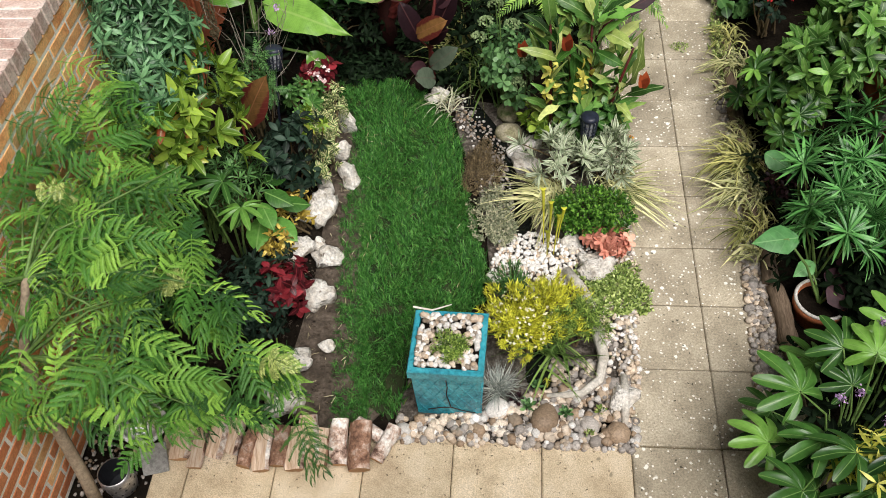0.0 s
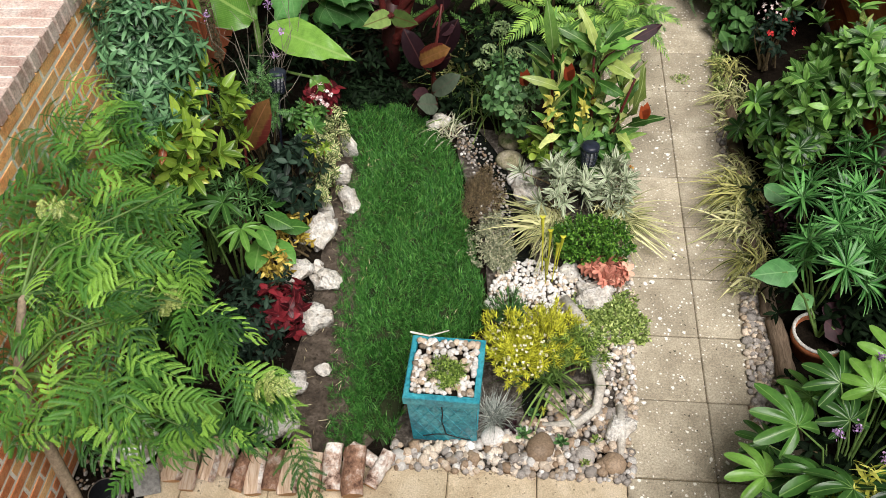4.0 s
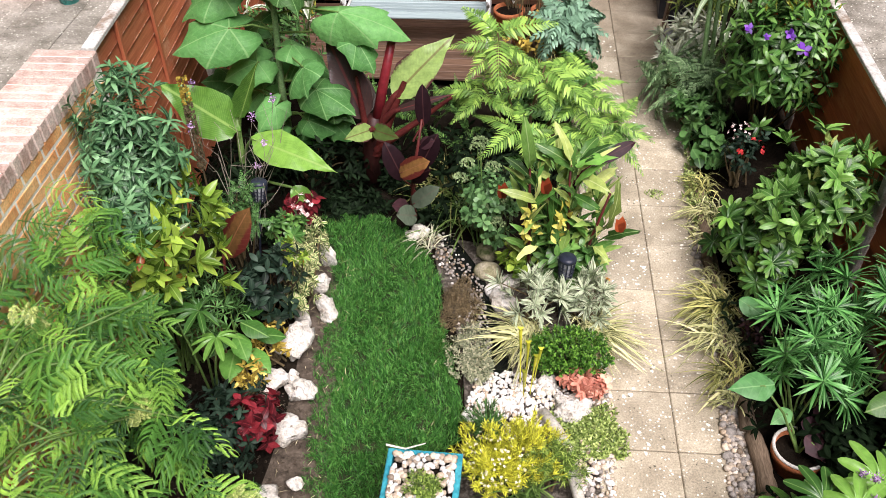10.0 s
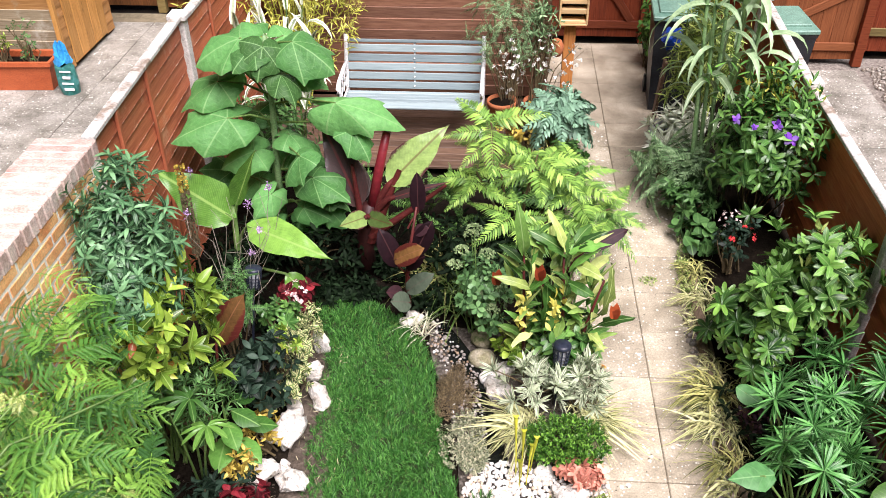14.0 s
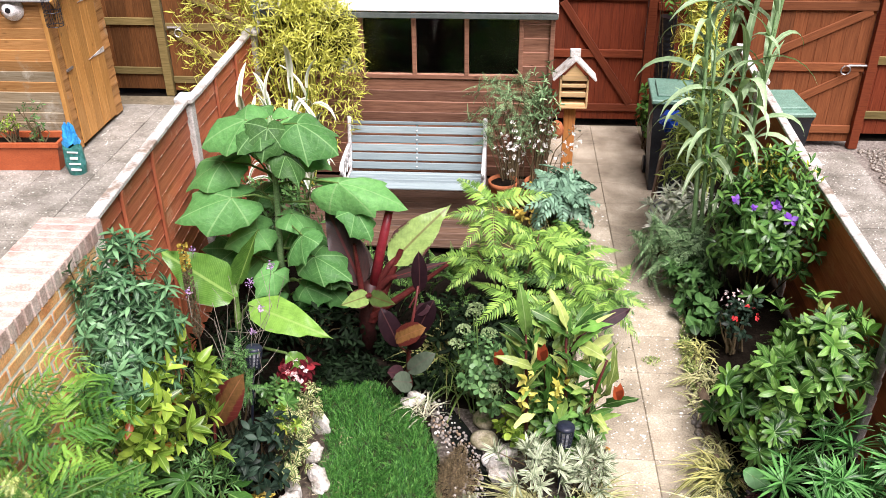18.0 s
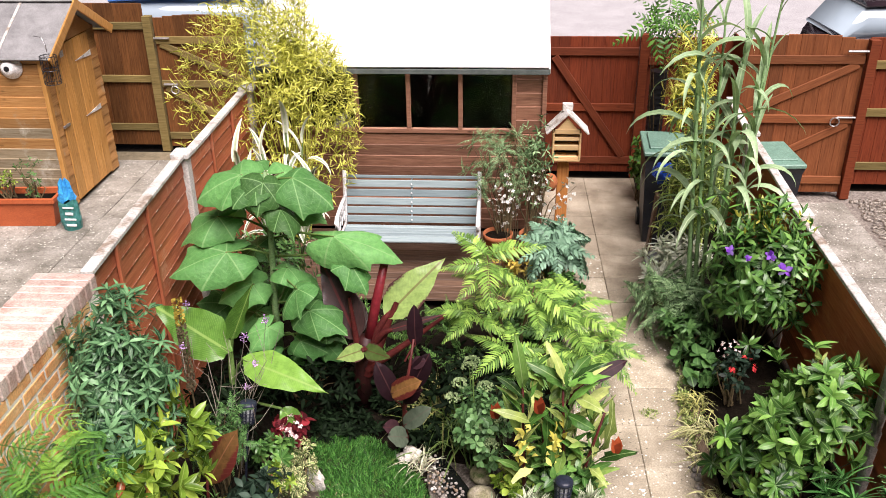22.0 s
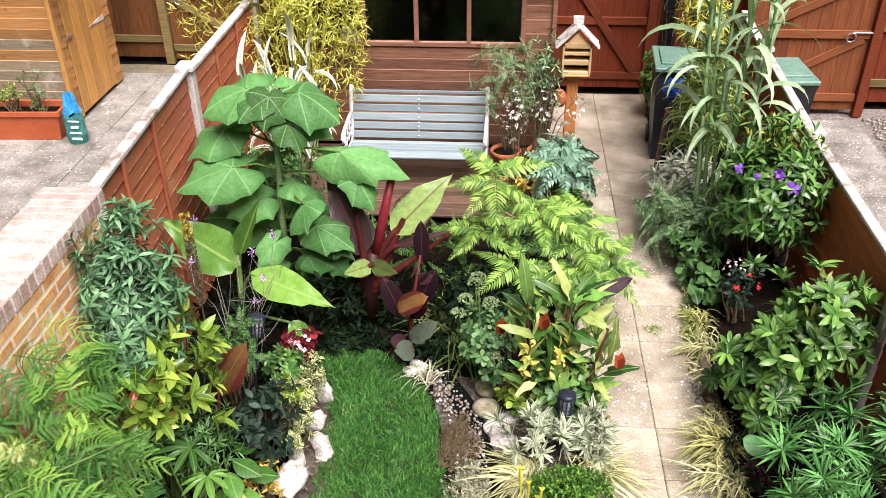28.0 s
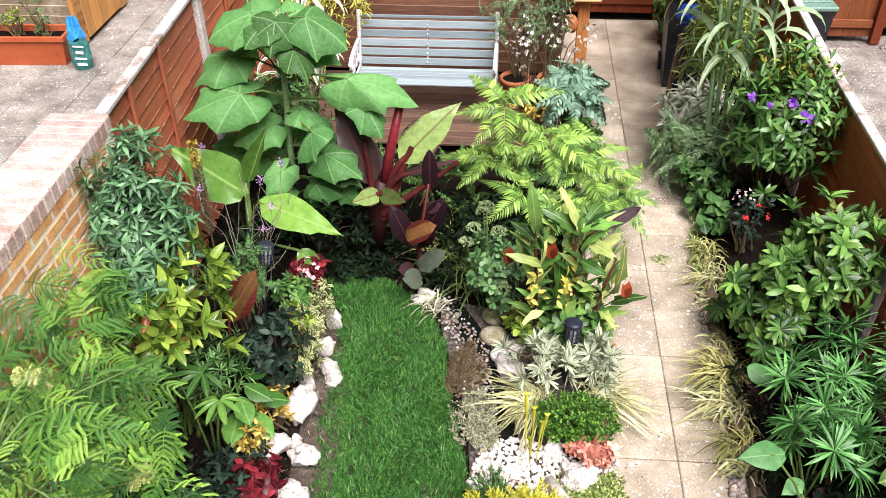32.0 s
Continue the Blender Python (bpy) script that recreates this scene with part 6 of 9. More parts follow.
pebble_bed("pebbles_stream", "pale pebbles along the dark stream bed", [(-1.62, 2.62), (-1.46, 2.72), (-1.15, 2.2), (-1.05, 1.6), (-1.2, 1.5), (-1.3, 1.75), (-1.36, 2.2)], 420, [(WHITE_PEBBLE, 0.14), (GREY_PEBBLE, 0.66), (BROWN_STONE, 0.2)], size=(0.3, 0.8), singles=280, seed=7)
pebble_bed("pebbles_right", "grey pebble strip between path and log edging", [(0.22, 0.35), (0.36, 0.3), (0.44, 0.6), (0.36, 1.3), (0.28, 1.3)], 380, [(GREY_PEBBLE, 0.6), (PEBBLE, 0.4)], singles=280, size=(0.7, 1.5), seed=8)
pebble_bed("pebbles_right_far", "weathered pebbles beside the log edging", [(0.3, 1.3), (0.37, 1.3), (0.42, 3.0), (0.32, 3.0)], 240, [(GREY_PEBBLE, 0.75), (PEBBLE, 0.25)], singles=120, seed=9)
p = fill(rng, np.array([(2.9, 3.0), (6.1, 3.0), (6.1, 7.6), (3.0, 7.4)]), 9000)
sh = Shape()
scatter(sh, PEBBLES[0], np.array([pose(x, y, rng.uniform(0, 0.012), rng.uniform(-20, 20), 0, rng.uniform(0, 360)) @ Matrix.Scale(rng.uniform(0.7, 1.4), 4) for x, y in p]))
tagged(part("gravel", sh, PEBBLE_MIX, label="loose pale gravel in the next garden", smooth=True), category="gravel", kind="stuff")


def rock(label, at, size, mat, seed, turn=0, rough=0.22, name="rock", group="", rings=15, sides=24):
    rng = np.random.default_rng(seed)
    v, f, _ = stone_piece(rng, *size, 0.0, rings, sides)
    half = np.array(size) / 2
    w = v / half
    for k in range(9 if rough > 0.15 else 0):
        n = rng.normal(size=3)
        n /= np.linalg.norm(n)
        over = np.maximum(0, w @ n - rng.uniform(0.55, 0.85))
        w = w - over[:, None] * n
    v = w * half * 1.12
    nz = np.array([0.7 * noise.noise(Vector(q * 9 + seed)) + 0.35 * noise.noise(Vector(q * 27 + seed)) - 0.3 * abs(noise.noise(Vector(q * 40 + seed))) for q in v])
    v = v * (1 + rough * 2.6 * nz[:, None])
    return tagged(part(name, (v, f, None), mat, label=label, m=pose(*at, 0, 0, turn), smooth=True), category="rock", group=group)


for i, (x, y, sx, sy, sz) in enumerate(((-2.4, 1.2, 0.24, 0.2, 0.22), (-2.2, 1.17, 0.17, 0.22, 0.14), (-2.27, 1.29, 0.09, 0.09, 0.09), (-2.23, 0.9, 0.17, 0.2, 0.16), (-2.3, 1.52, 0.2, 0.3, 0.24), (-2.31, 1.78, 0.12, 0.18, 0.2),
                                        (-2.17, 1.87, 0.14, 0.2, 0.1), (-2.25, 2.35, 0.08, 0.2, 0.22), (-2.25, 2.08, 0.09, 0.16, 0.16), (-2.28, 0.42, 0.2, 0.24, 0.16), (-2.3, 0.2, 0.22, 0.2, 0.16), (-2.1, 0.55, 0.1, 0.12, 0.08))):
    rock("white pitted limestone rock edging the bed", (x, y, sz * 0.32), (sx, sy, sz), WHITE_ROCK, 20 + i, i * 37, 0.3, group="white rocks along the bed")
for i, (x, y, s, mat, lab) in enumerate(((-1.12, 2.3, 0.15, MOSS_STONE, "mossy round boulder beside the stream"), (-1.08, 2.13, 0.1, WHITE_PEBBLE, "smooth white egg-shaped stone"), (-1.13, 2.5, 0.14, MOSS_STONE, "mossy round boulder beside the stream"),
                                         (-1.02, 2.0, 0.18, WHITE_ROCK, "pinkish white rock beside the stream"), (-0.95, 2.2, 0.14, WHITE_ROCK, "pale rock beside the stream"), (-1.2, 2.85, 0.16, MOSS_STONE, "brown boulder at the planting edge"), (-1.62, 2.72, 0.12, WHITE_ROCK, "pale stone at the lawn end"), (-1.68, 2.66, 0.1, WHITE_ROCK, "pale stone at the lawn end"),
                                         (-0.89, 0.13, 0.13, BROWN_STONE, "large smooth brown cobble"), (-0.66, 0.11, 0.09, GREY_PEBBLE, "smooth grey cobble among pebbles"), (-0.52, 0.07, 0.11, BROWN_STONE, "rough orange-brown stone by the patio"), (-1.14, 0.18, 0.1, WHITE_PEBBLE, "white cobble among pebbles"), (-0.52, 0.36, 0.07, GREY_PEBBLE, "bluish grey cobble among pebbles"), (-0.6, 1.15, 0.2, WHITE_ROCK, "flat white rock by the pebbles"), (-0.72, 1.32, 0.13, WHITE_ROCK, "white rock behind the pebbles"), (-0.47, 0.28, 0.16, WHITE_ROCK, "white edging rock beside the path"))):
    rock(lab, (x, y, s * 0.25), (s * 1.15, s, s * 0.7), mat, 50 + i, i * 53, 0.1 if mat is not WHITE_ROCK else 0.25)
DRIFT = mottled("bleached_driftwood", ((0.3, (0.45, 0.4, 0.33)), (0.6, (0.68, 0.65, 0.58)), (0.75, (0.78, 0.76, 0.7))), 6, 0.85, 60, 0.5)
drift = thing("driftwood", "bleached white driftwood curving round the pool", "driftwood")
part("branch", tube_piece([(-0.76, 1.1, 0.06), (-0.68, 0.95, 0.07), (-0.62, 0.8, 0.09), (-0.6, 0.62, 0.11), (-0.575, 0.48, 0.1), (-0.6, 0.36, 0.06), (-0.7, 0.28, 0.04), (-0.88, 0.27, 0.03)], [0.03, 0.04, 0.028, 0.036, 0.03, 0.026, 0.022, 0.012], 9), DRIFT, drift, smooth=True)
part("side_branch", tube_piece([(-0.47, 0.4, 0.05), (-0.47, 0.25, 0.05), (-0.48, 0.1, 0.03)], [0.02, 0.03, 0.015], 7), DRIFT, drift, smooth=True)
POOL = mottled("dark_pool", ((0.3, (0.004, 0.005, 0.005)), (0.7, (0.012, 0.014, 0.012))), 5, 0.08, 40, 0.05, spec=0.5)
flat("water_pool", blob([(-1.0, 0.3), (-0.72, 0.34), (-0.72, 0.55), (-0.98, 0.6)]), 0.004, POOL, "small still dark pool", "water", 0.01)
flat("water_stream", blob([(-1.52, 2.75), (-1.38, 2.7), (-1.12, 2.25), (-1.0, 1.7), (-0.9, 1.3), (-1.05, 1.35), (-1.2, 1.8), (-1.3, 2.2)]), 0.004, POOL, "narrow dark stream bed", "water", 0.01)

# ---- blue planter ----
planter = thing("square_planter", "square teal glazed planter topped with pebbles, cracked front", "planter", pose(-1.385, 0.32, 0, 0, 0, -2))
v = np.array([(sx * a, sy * a, z) for z, a in ((0.0, 0.165), (0.38, 0.175), (0.385, 0.19), (0.44, 0.19), (0.445, 0.185), (0.445, 0.16), (0.4, 0.155)) for sx, sy in ((-1, -1), (1, -1), (1, 1), (-1, 1))])
body = part("body", (v, [[3, 2, 1, 0]] + [[4 * k + i, 4 * k + (i + 1) % 4, 4 * k + 4 + (i + 1) % 4, 4 * k + 4 + i] for k in range(6) for i in range(4)], None), TEAL, planter, "teal glaze with embossed lattice")
DARK_LINE = mottled("dark_crack", ((0.3, (0.01, 0.012, 0.012)), (0.7, (0.03, 0.03, 0.03))), 9, 0.9)
for side in range(4):
    a = radians(side * 90)
    rot = np.array([[math.cos(a), -math.sin(a), 0], [math.sin(a), math.cos(a), 0], [0, 0, 1]])
    lat = Shape()
    for i in range(-5, 6):
        for s in (-1, 1):
            q = []
            for t in np.linspace(0.02, 0.36, 9):
                x = i * 0.066 + s * (t - 0.19) * 0.55
                if abs(x) < 0.16:
                    q.append((x, -0.1655 - 0.026 * t, t))
            if len(q) > 2:
                lat.add(tube_piece(np.array(q) @ rot.T, 0.0035, 4, False))
    part("lattice_relief", lat, TEAL, body)
part("crack", tube_piece([(0.0, -0.178, 0.38), (0.004, -0.177, 0.3), (-0.004, -0.176, 0.22), (0.006, -0.174, 0.15), (0.014, -0.172, 0.09)], 0.003, 5), DARK_LINE, planter, "dark crack in the glaze")
part("crack", tube_piece([(-0.11, -0.17, 0.05), (-0.04, -0.171, 0.08), (0.014, -0.172, 0.09), (0.08, -0.171, 0.06), (0.14, -0.17, 0.045)], 0.003, 5), DARK_LINE, planter, "dark crack in the glaze")
block("soil", planter, SOIL, (0.31, 0.31, 0.02), (0, 0, 0.42))
rng = np.random.default_rng(6)
pm = [Shape().add(q).mesh("pebble", m, True) for q, m in zip(PEBBLES[:6], (PEBBLE, WHITE_PEBBLE, WHITE_PEBBLE, PEBBLE, PEBBLE, WHITE_PEBBLE))]
for i in range(280):
    e = i % 4 if i > 215 else 9
    px, py = rng.uniform(-0.15, 0.15), rng.uniform(-0.15, 0.15)
    px, py = (0.148 * (e - 0.5) * 2 if e < 2 else px), (0.148 * (e - 2.5) * 2 if 1 < e < 4 else py)
    part("pebble", pm[i % 6], None, planter, m=pose(px, py, 0.45 + rng.uniform(0, 0.012), rng.uniform(-20, 20), rng.uniform(-20, 20), rng.uniform(0, 360)) @ Matrix.Scale(rng.uniform(0.7, 1.2), 4))
MOSS_CUSHION = LP("moss_cushion", (0.08, 0.16, 0.02), (0.17, 0.3, 0.04), (0.34, 0.46, 0.09), 0.5, vein_width=0)
shrub("saxifrage", "small mossy green cushion growing in the planter", "plant", (-1.36, 0.27, 0.47), (0.085, 0.085, 0.055), 300, 7, leaf_piece(0.022, 0.006, "lance", 0.1, 0.1), MOSS_CUSHION, 0.5, 31, stems=0, base_z=0.445)
stick = thing("twig", "dry broken twig lying on the planter rim", "twig")
part("stick", tube_piece([(-1.58, 0.52, 0.46), (-1.48, 0.5, 0.462), (-1.38, 0.535, 0.468)], [0.006, 0.005, 0.003], 6), DRIFT, stick)

# ---- logs along the patio ----
BIRCH = mottled("birch_bark", ((0.36, (0.1, 0.055, 0.04)), (0.45, (0.45, 0.32, 0.25)), (0.6, (0.8, 0.76, 0.7))), 16, 0.85, 60, 0.4, world_at=False)
SPLIT = wood("split_log_face", (0.34, 0.2, 0.12), (0.6, 0.46, 0.34), (0.82, 0.74, 0.64), 1, 0.8, 0.1, scale=1.4)
RUST_BARK = mottled("rusty_birch_bark", ((0.34, (0.09, 0.045, 0.03)), (0.5, (0.3, 0.17, 0.11)), (0.66, (0.62, 0.5, 0.42))), 14, 0.9, 60, 0.6, world_at=False)
LOG_END = wood("sawn_log_end", (0.4, 0.2, 0.1), (0.56, 0.34, 0.18), (0.66, 0.46, 0.27), 1, 0.85, 0)


def log_piece(r, ln, split, seed):
    """A rough log along y: its bark, its cloven top where split, and its two sawn ends."""
    rng = np.random.default_rng(seed)
    n, ys = 16, np.linspace(-0.5, 0.5, 8)
    a = np.linspace(0, 2 * np.pi, n, endpoint=False)
    rr = r * (1 + 0.1 * np.sin(a * 2 + seed) + 0.05 * rng.normal(size=n))
    rings, flat_top = [], np.zeros(n, bool)
    for y in ys:
        q = rr * (1 + 0.05 * rng.normal(size=n)) * (0.95 if abs(y) == 0.5 else 1)
        x, z = np.cos(a) * q, np.sin(a) * q
        if split:
            lid = r * 0.3 + (0.25 + 0.15 * math.sin(seed * 2.3)) * x
            flat_top = flat_top | (z > lid)
            z = np.minimum(z, lid + 0.06 * r * rng.normal(size=n))
        rings.append(np.column_stack([x + 0.12 * r * math.sin(4 * y + seed), np.full(n, y * ln + 0.006 * rng.normal()), z]))
    v = np.concatenate(rings)
    quads = [(k * n + i, k * n + (i + 1) % n, (k + 1) * n + (i + 1) % n, (k + 1) * n + i, flat_top[i] and flat_top[(i + 1) % n]) for k in range(len(ys) - 1) for i in range(n)]
    ends = [(rings[0], [list(range(n))], None), (rings[-1], [list(range(n))[::-1]], None)]
    return (v, [list(q[:4]) for q in quads if not q[4]], None), (v, [list(q[:4]) for q in quads if q[4]], None) if split else None, ends


LOGS = ((-2.76, -0.1, 0.052, 1, 16, 3), (-2.675, -0.11, 0.036, 1, 12, 0), (-2.57, -0.07, 0.045, 1, 26, -12), (-2.49, -0.07, 0.045, 1, 24, -14), (-2.4, -0.11, 0.042, 0, 12, -10), (-2.33, -0.12, 0.046, 1, 14, 4), (-2.24, -0.1, 0.042, 0, 15, 0),
        (-2.16, -0.11, 0.048, 1, 12, 6), (-2.09, -0.07, 0.046, 1, 28, 5), (-2.02, -0.1, 0.042, 1, 16, -6), (-1.935, -0.08, 0.05, 0, 20, 2), (-1.825, -0.1, 0.06, 0, 16, 5), (-1.7, -0.06, 0.038, 0, 14, -24), (-1.77, 0.0, 0.032, 0, 8, 60))
for i, (x, y, r, split, tilt, turn) in enumerate(LOGS):
    ln = 0.2 + 0.018 * (i * 7 % 3)
    lg = thing("log", "short split birch log leaning along the patio edge" if split else "short round birch log leaning along the patio edge", "log", pose(x, y, r + 0.012 + 0.5 * ln * math.sin(radians(tilt)), tilt, 0, turn), "logs along the patio edge")
    side, top, ends = log_piece(r, ln, split, i + 1)
    part("bark", side, (BIRCH, RUST_BARK, BIRCH, BIRCH, RUST_BARK)[i % 5], lg, smooth=True)
    if top:
        part("cloven_face", top, SPLIT, lg, "pale cloven wood")
    for e in ends:
        part("cut_face", e, LOG_END, lg, "pale sawn end")
edge_log = thing("edging_logs", "weathered brown logs edging the bed beside the path", "log edging", kind="structure")
for a, b, r in (((0.47, 0.35), (0.41, 1.02), 0.05), ((0.415, 1.04), (0.385, 1.72), 0.045), ((0.385, 1.74), (0.4, 2.5), 0.04), ((0.4, 2.52), (0.45, 3.3), 0.04)):
    t = np.linspace(0, 1, 26)
    q = np.stack([a[0] + (b[0] - a[0]) * t + 0.012 * np.sin(t * 7 + a[1] * 5), a[1] + (b[1] - a[1]) * t, r + 0.006 * np.sin(t * 5)], 1)
    bv, bf, bu = tube_piece(q, r * (1 + 0.07 * np.sin(t * 17 + a[1]) + 0.04 * np.sin(t * 41)), 14)
    mid = np.repeat(q, 14, 0)
    rib = np.array([0.16 * noise.noise(Vector((k % 14 * 1.3, k // 14 * 0.22, r * 90))) for k in range(len(bv))])
    part("log", (mid + (bv - mid) * (1 + rib[:, None]), bf, bu), BARK, edge_log, smooth=True)

# ---- solar lanterns ----
NAVY = mottled("dark_navy_plastic", ((0.3, (0.012, 0.016, 0.028)), (0.7, (0.028, 0.034, 0.055))), 6, 0.35, 60, 0.05)
FROST = mottled("frosted_inner", ((0.3, (0.32, 0.34, 0.36)), (0.7, (0.5, 0.52, 0.54))), 6, 0.5, 60, 0.05)


def lantern(at, lean):
    l = thing("solar_lantern", "dark navy solar torch lantern on a spike among plants", "solar light", pose(*at, *lean) @ Matrix.Scale(0.95, 4), "solar lanterns")
    h = 0.36
    part("spike", tube_piece([(0, 0, -at[2] * 1.2), (0, 0, h)], 0.009, 8), NAVY, l)
    part("cup", lathe_piece([(0.012, h - 0.01), (0.03, h), (0.045, h + 0.02)], 16), NAVY, l, smooth=True)
    part("glow_tube", lathe_piece([(0.034, h + 0.02), (0.046, h + 0.14)], 14), FROST, l, "pale frosted tube")
    for k in range(12):
        a = k * 2 * math.pi / 12
        part("bar", tube_piece([(0.043 * math.cos(a), 0.043 * math.sin(a), h + 0.015), (0.056 * math.cos(a), 0.056 * math.sin(a), h + 0.145)], 0.0055, 5), NAVY, l)
    for z, r in ((0.05, 0.048), (0.08, 0.0505), (0.11, 0.0535)):
        part("hoop", tube_piece([(r * math.cos(a), r * math.sin(a), h + z) for a in np.linspace(0, 2 * math.pi, 17)], 0.004, 4, False), NAVY, l)
    part("cap", lathe_piece([(0.056, h + 0.15), (0.06, h + 0.16), (0.058, h + 0.172), (0.045, h + 0.182), (0.0, h + 0.184)], 20), NAVY, l, "dark solar cap", smooth=True)


lantern((-0.64, 1.93, 0.0), (-2, 2, 0))
lantern((-2.73, 2.42, 0.1), (-8, 6, 0))

# ---- pots by the house corner ----
SLATE = mottled("grey_slate_piece", ((0.3, (0.2, 0.2, 0.19)), (0.7, (0.4, 0.39, 0.37))), 6, 0.8, 60, 0.3)
pot_metal = thing("punched_metal_pot", "silver punched-metal candle pot on the patio corner", "pot", pose(-3.02, -0.33, 0.012))
part("wall", lathe_piece([(0.06, 0), (0.075, 0.02), (0.085, 0.12), (0.08, 0.17), (0.074, 0.17)], 22), STEEL, pot_metal, smooth=True)
# inner wall is black so the open pot looks shaded within
part("inside", lathe_piece([(0.074, 0.168), (0.07, 0.02), (0, 0.015)], 22), BLACK_PLASTIC, pot_metal, "pot inside coloured black for its shade")
# punched holes are black discs, the darkness behind them put into colour
for k in range(36):
    a, z = k * 2.4, 0.03 + 0.12 * (k / 36)
    part("hole", lathe_piece([(0.0, 0.002), (0.007, 0.0)], 6), BLACK_PLASTIC, pot_metal, m=pose(0.0835 * math.cos(a), 0.0835 * math.sin(a), z, 0, 90, math.degrees(a)))
ring = thing("glass_bowl", "shallow clear glass dish standing against the wall", "bowl", pose(-2.97, -0.04, 0.17, 50, 0, 20))
part("rim", tube_piece([(0.12 * math.cos(a), 0.12 * math.sin(a), 0) for a in np.linspace(0, 2 * math.pi, 25)], 0.012, 8, False), BENCH_IRON, ring, smooth=True)
part("dish", lathe_piece([(0.118, 0), (0.09, -0.03), (0.0, -0.045)], 24), STEEL, ring, smooth=True)
tile = thing("stone_slab_piece", "broken grey stone piece leaning by the pot", "stone", pose(-2.88, -0.2, 0.075, 50, 10, 20))
part("slab_piece", box_piece(0.13, 0.16, 0.02, 0.005), SLATE, tile)

# ---- silk tree ----
silk = thing("silk_tree", "young silk tree with broad feathery green fronds", "tree", pose(-2.98, -0.42, 0))
trunk_pts = [(-0.07, -0.1, 0), (-0.1, 0.0, 0.35), (-0.14, 0.09, 0.7), (-0.16, 0.2, 1.05), (-0.1, 0.4, 1.35)]
part("trunk", tube_piece(trunk_pts, [0.034, 0.03, 0.027, 0.023, 0.017], 9), GREY_TRUNK, silk, "smooth grey-green leaning trunk", smooth=True)
rng = np.random.default_rng(8)
fronds = [Shape().add(silk_piece(0.3, n, 0.128, 24, dr, s)).mesh("frond", SILK, True) for s, (n, dr) in enumerate(((9, 0.35), (8, 0.55), (10, 0.28), (8, 0.75)))]
CANOPY = np.array([(-3.27, 1.04), (-3.1, 1.12), (-2.9, 1.02), (-2.74, 0.72), (-2.6, 0.4), (-2.25, 0.05), (-1.98, -0.06), (-1.95, -0.34), (-2.2, -0.36), (-2.45, -0.48), (-2.8, -0.52), (-3.27, -0.46)])
heads = fill(rng, CANOPY, 250)
for i, (x, y) in enumerate(heads):
    u = (x + 3.3) / 1.4
    low = i % 3 == 2
    z = 1.5 - 0.55 * u + rng.uniform(-0.2, 0.2) - 0.12 * (y < -0.2) - (0.28 if low else 0)
    out = Vector((x + 2.95, y - 0.25, 0))
    a = math.atan2(out.y, out.x) + rng.normal(0, 1.2)
    d = np.array([[math.cos(a) * 0.9 + 0.12, math.sin(a) * 0.9 - 0.35, rng.uniform(-0.35, 0.3)]])
    if x < -3.12 and d[0][0] < 0:
        d[0][0] *= -0.6
    m = frames_of(d, np.array([[0.05, -0.3, 1.0]]) + rng.normal(0, 0.28, (1, 3)), [rng.uniform(0.58, 0.98)], np.array([x + 2.98 - d[0][0] * 0.14, y + 0.42 - d[0][1] * 0.14, z]))[0]
    part("frond", fronds[(i * 7 + i // 4) % 4], None, silk, m=Matrix(m.tolist()))
    if i % 9 == 0:
        e = m[:3, 3]
        s = np.array(trunk_pts[3 + (i // 4) % 2])
        part("limb", tube_piece([s, (s + e) / 2 + np.array([0, 0, 0.08]), e], [0.01, 0.006, 0.003], 5, False), GREEN_STEM, silk, smooth=True)
for k, q in enumerate(((0.42, 0.5, 1.24), (0.92, 0.2, 1.08), (-0.05, 0.75, 1.5))):
    r2 = np.random.default_rng(30 + k)
    tagged(part("young_leaf", scatter(Shape(), silk_piece(0.09, 5, 0.05, 12, 0.3, k), frames_of(r2.normal(0, 0.5, (4, 3)) + np.array([0, -0.3, -0.6]), r2.normal(0, 0.3, (4, 3)) + np.array([0, -0.4, 1]), r2.uniform(0.8, 1.2, 4), np.array(q) + r2.normal(0, 0.02, (4, 3)))), PALE_CANNA, silk, "pale yellow young leaves"), kind="stuff")

# ---- bed on the brick wall side ----
shrub("evergreen_shrub", "dense blue-green shrub with whorled narrow leaves against the wall", "shrub", (-3.02, 1.55, 1.3), (0.25, 0.36, 0.5), 430, 10, leaf_piece(0.085, 0.02, "oval", 0.15, 0.45), BLUE_GREEN, 0.45, 41, ragged=0.3)
ph = shrub("glossy_shrub", "glossy lime green shrub with red-tipped new growth", "shrub", (-2.94, 1.36, 0.95), (0.28, 0.3, 0.4), 110, 6, [leaf_piece(0.14, 0.05, "oval", 0.45, 0.15), leaf_piece(0.12, 0.042, "lance", 0.45, 0.1)], LIME_GLOSS, 0.75, 42, stem_mat=GREEN_STEM, stems=20)
tagged(part("red_tip", scatter(Shape(), leaf_piece(0.1, 0.04, "oval", 0.4, 0.1), frames_of(np.random.default_rng(3).normal(0, 0.5, (16, 3)) + np.array([0, 0, 0.8]), np.random.default_rng(4).normal(size=(16, 3)), np.full(16, 1.0), np.array([0.02, 0.2, 1.2]) + np.random.default_rng(5).normal(0, 0.13, (16, 3)) * np.array([1.2, 1, 0.7]))), BRONZE_CANNA, ph, "bronze-red young leaves", smooth=True), kind="stuff")
ca = thing("canna", "single bronze-red canna leaf above dark foliage", "canna", pose(-2.72, 1.68, 0.1))
part("stem", tube_piece([(0, 0, 0), (0.02, -0.03, 0.4), (0.05, -0.05, 0.62)], [0.012, 0.01, 0.007], 7), RED_STEM, ca, smooth=True)
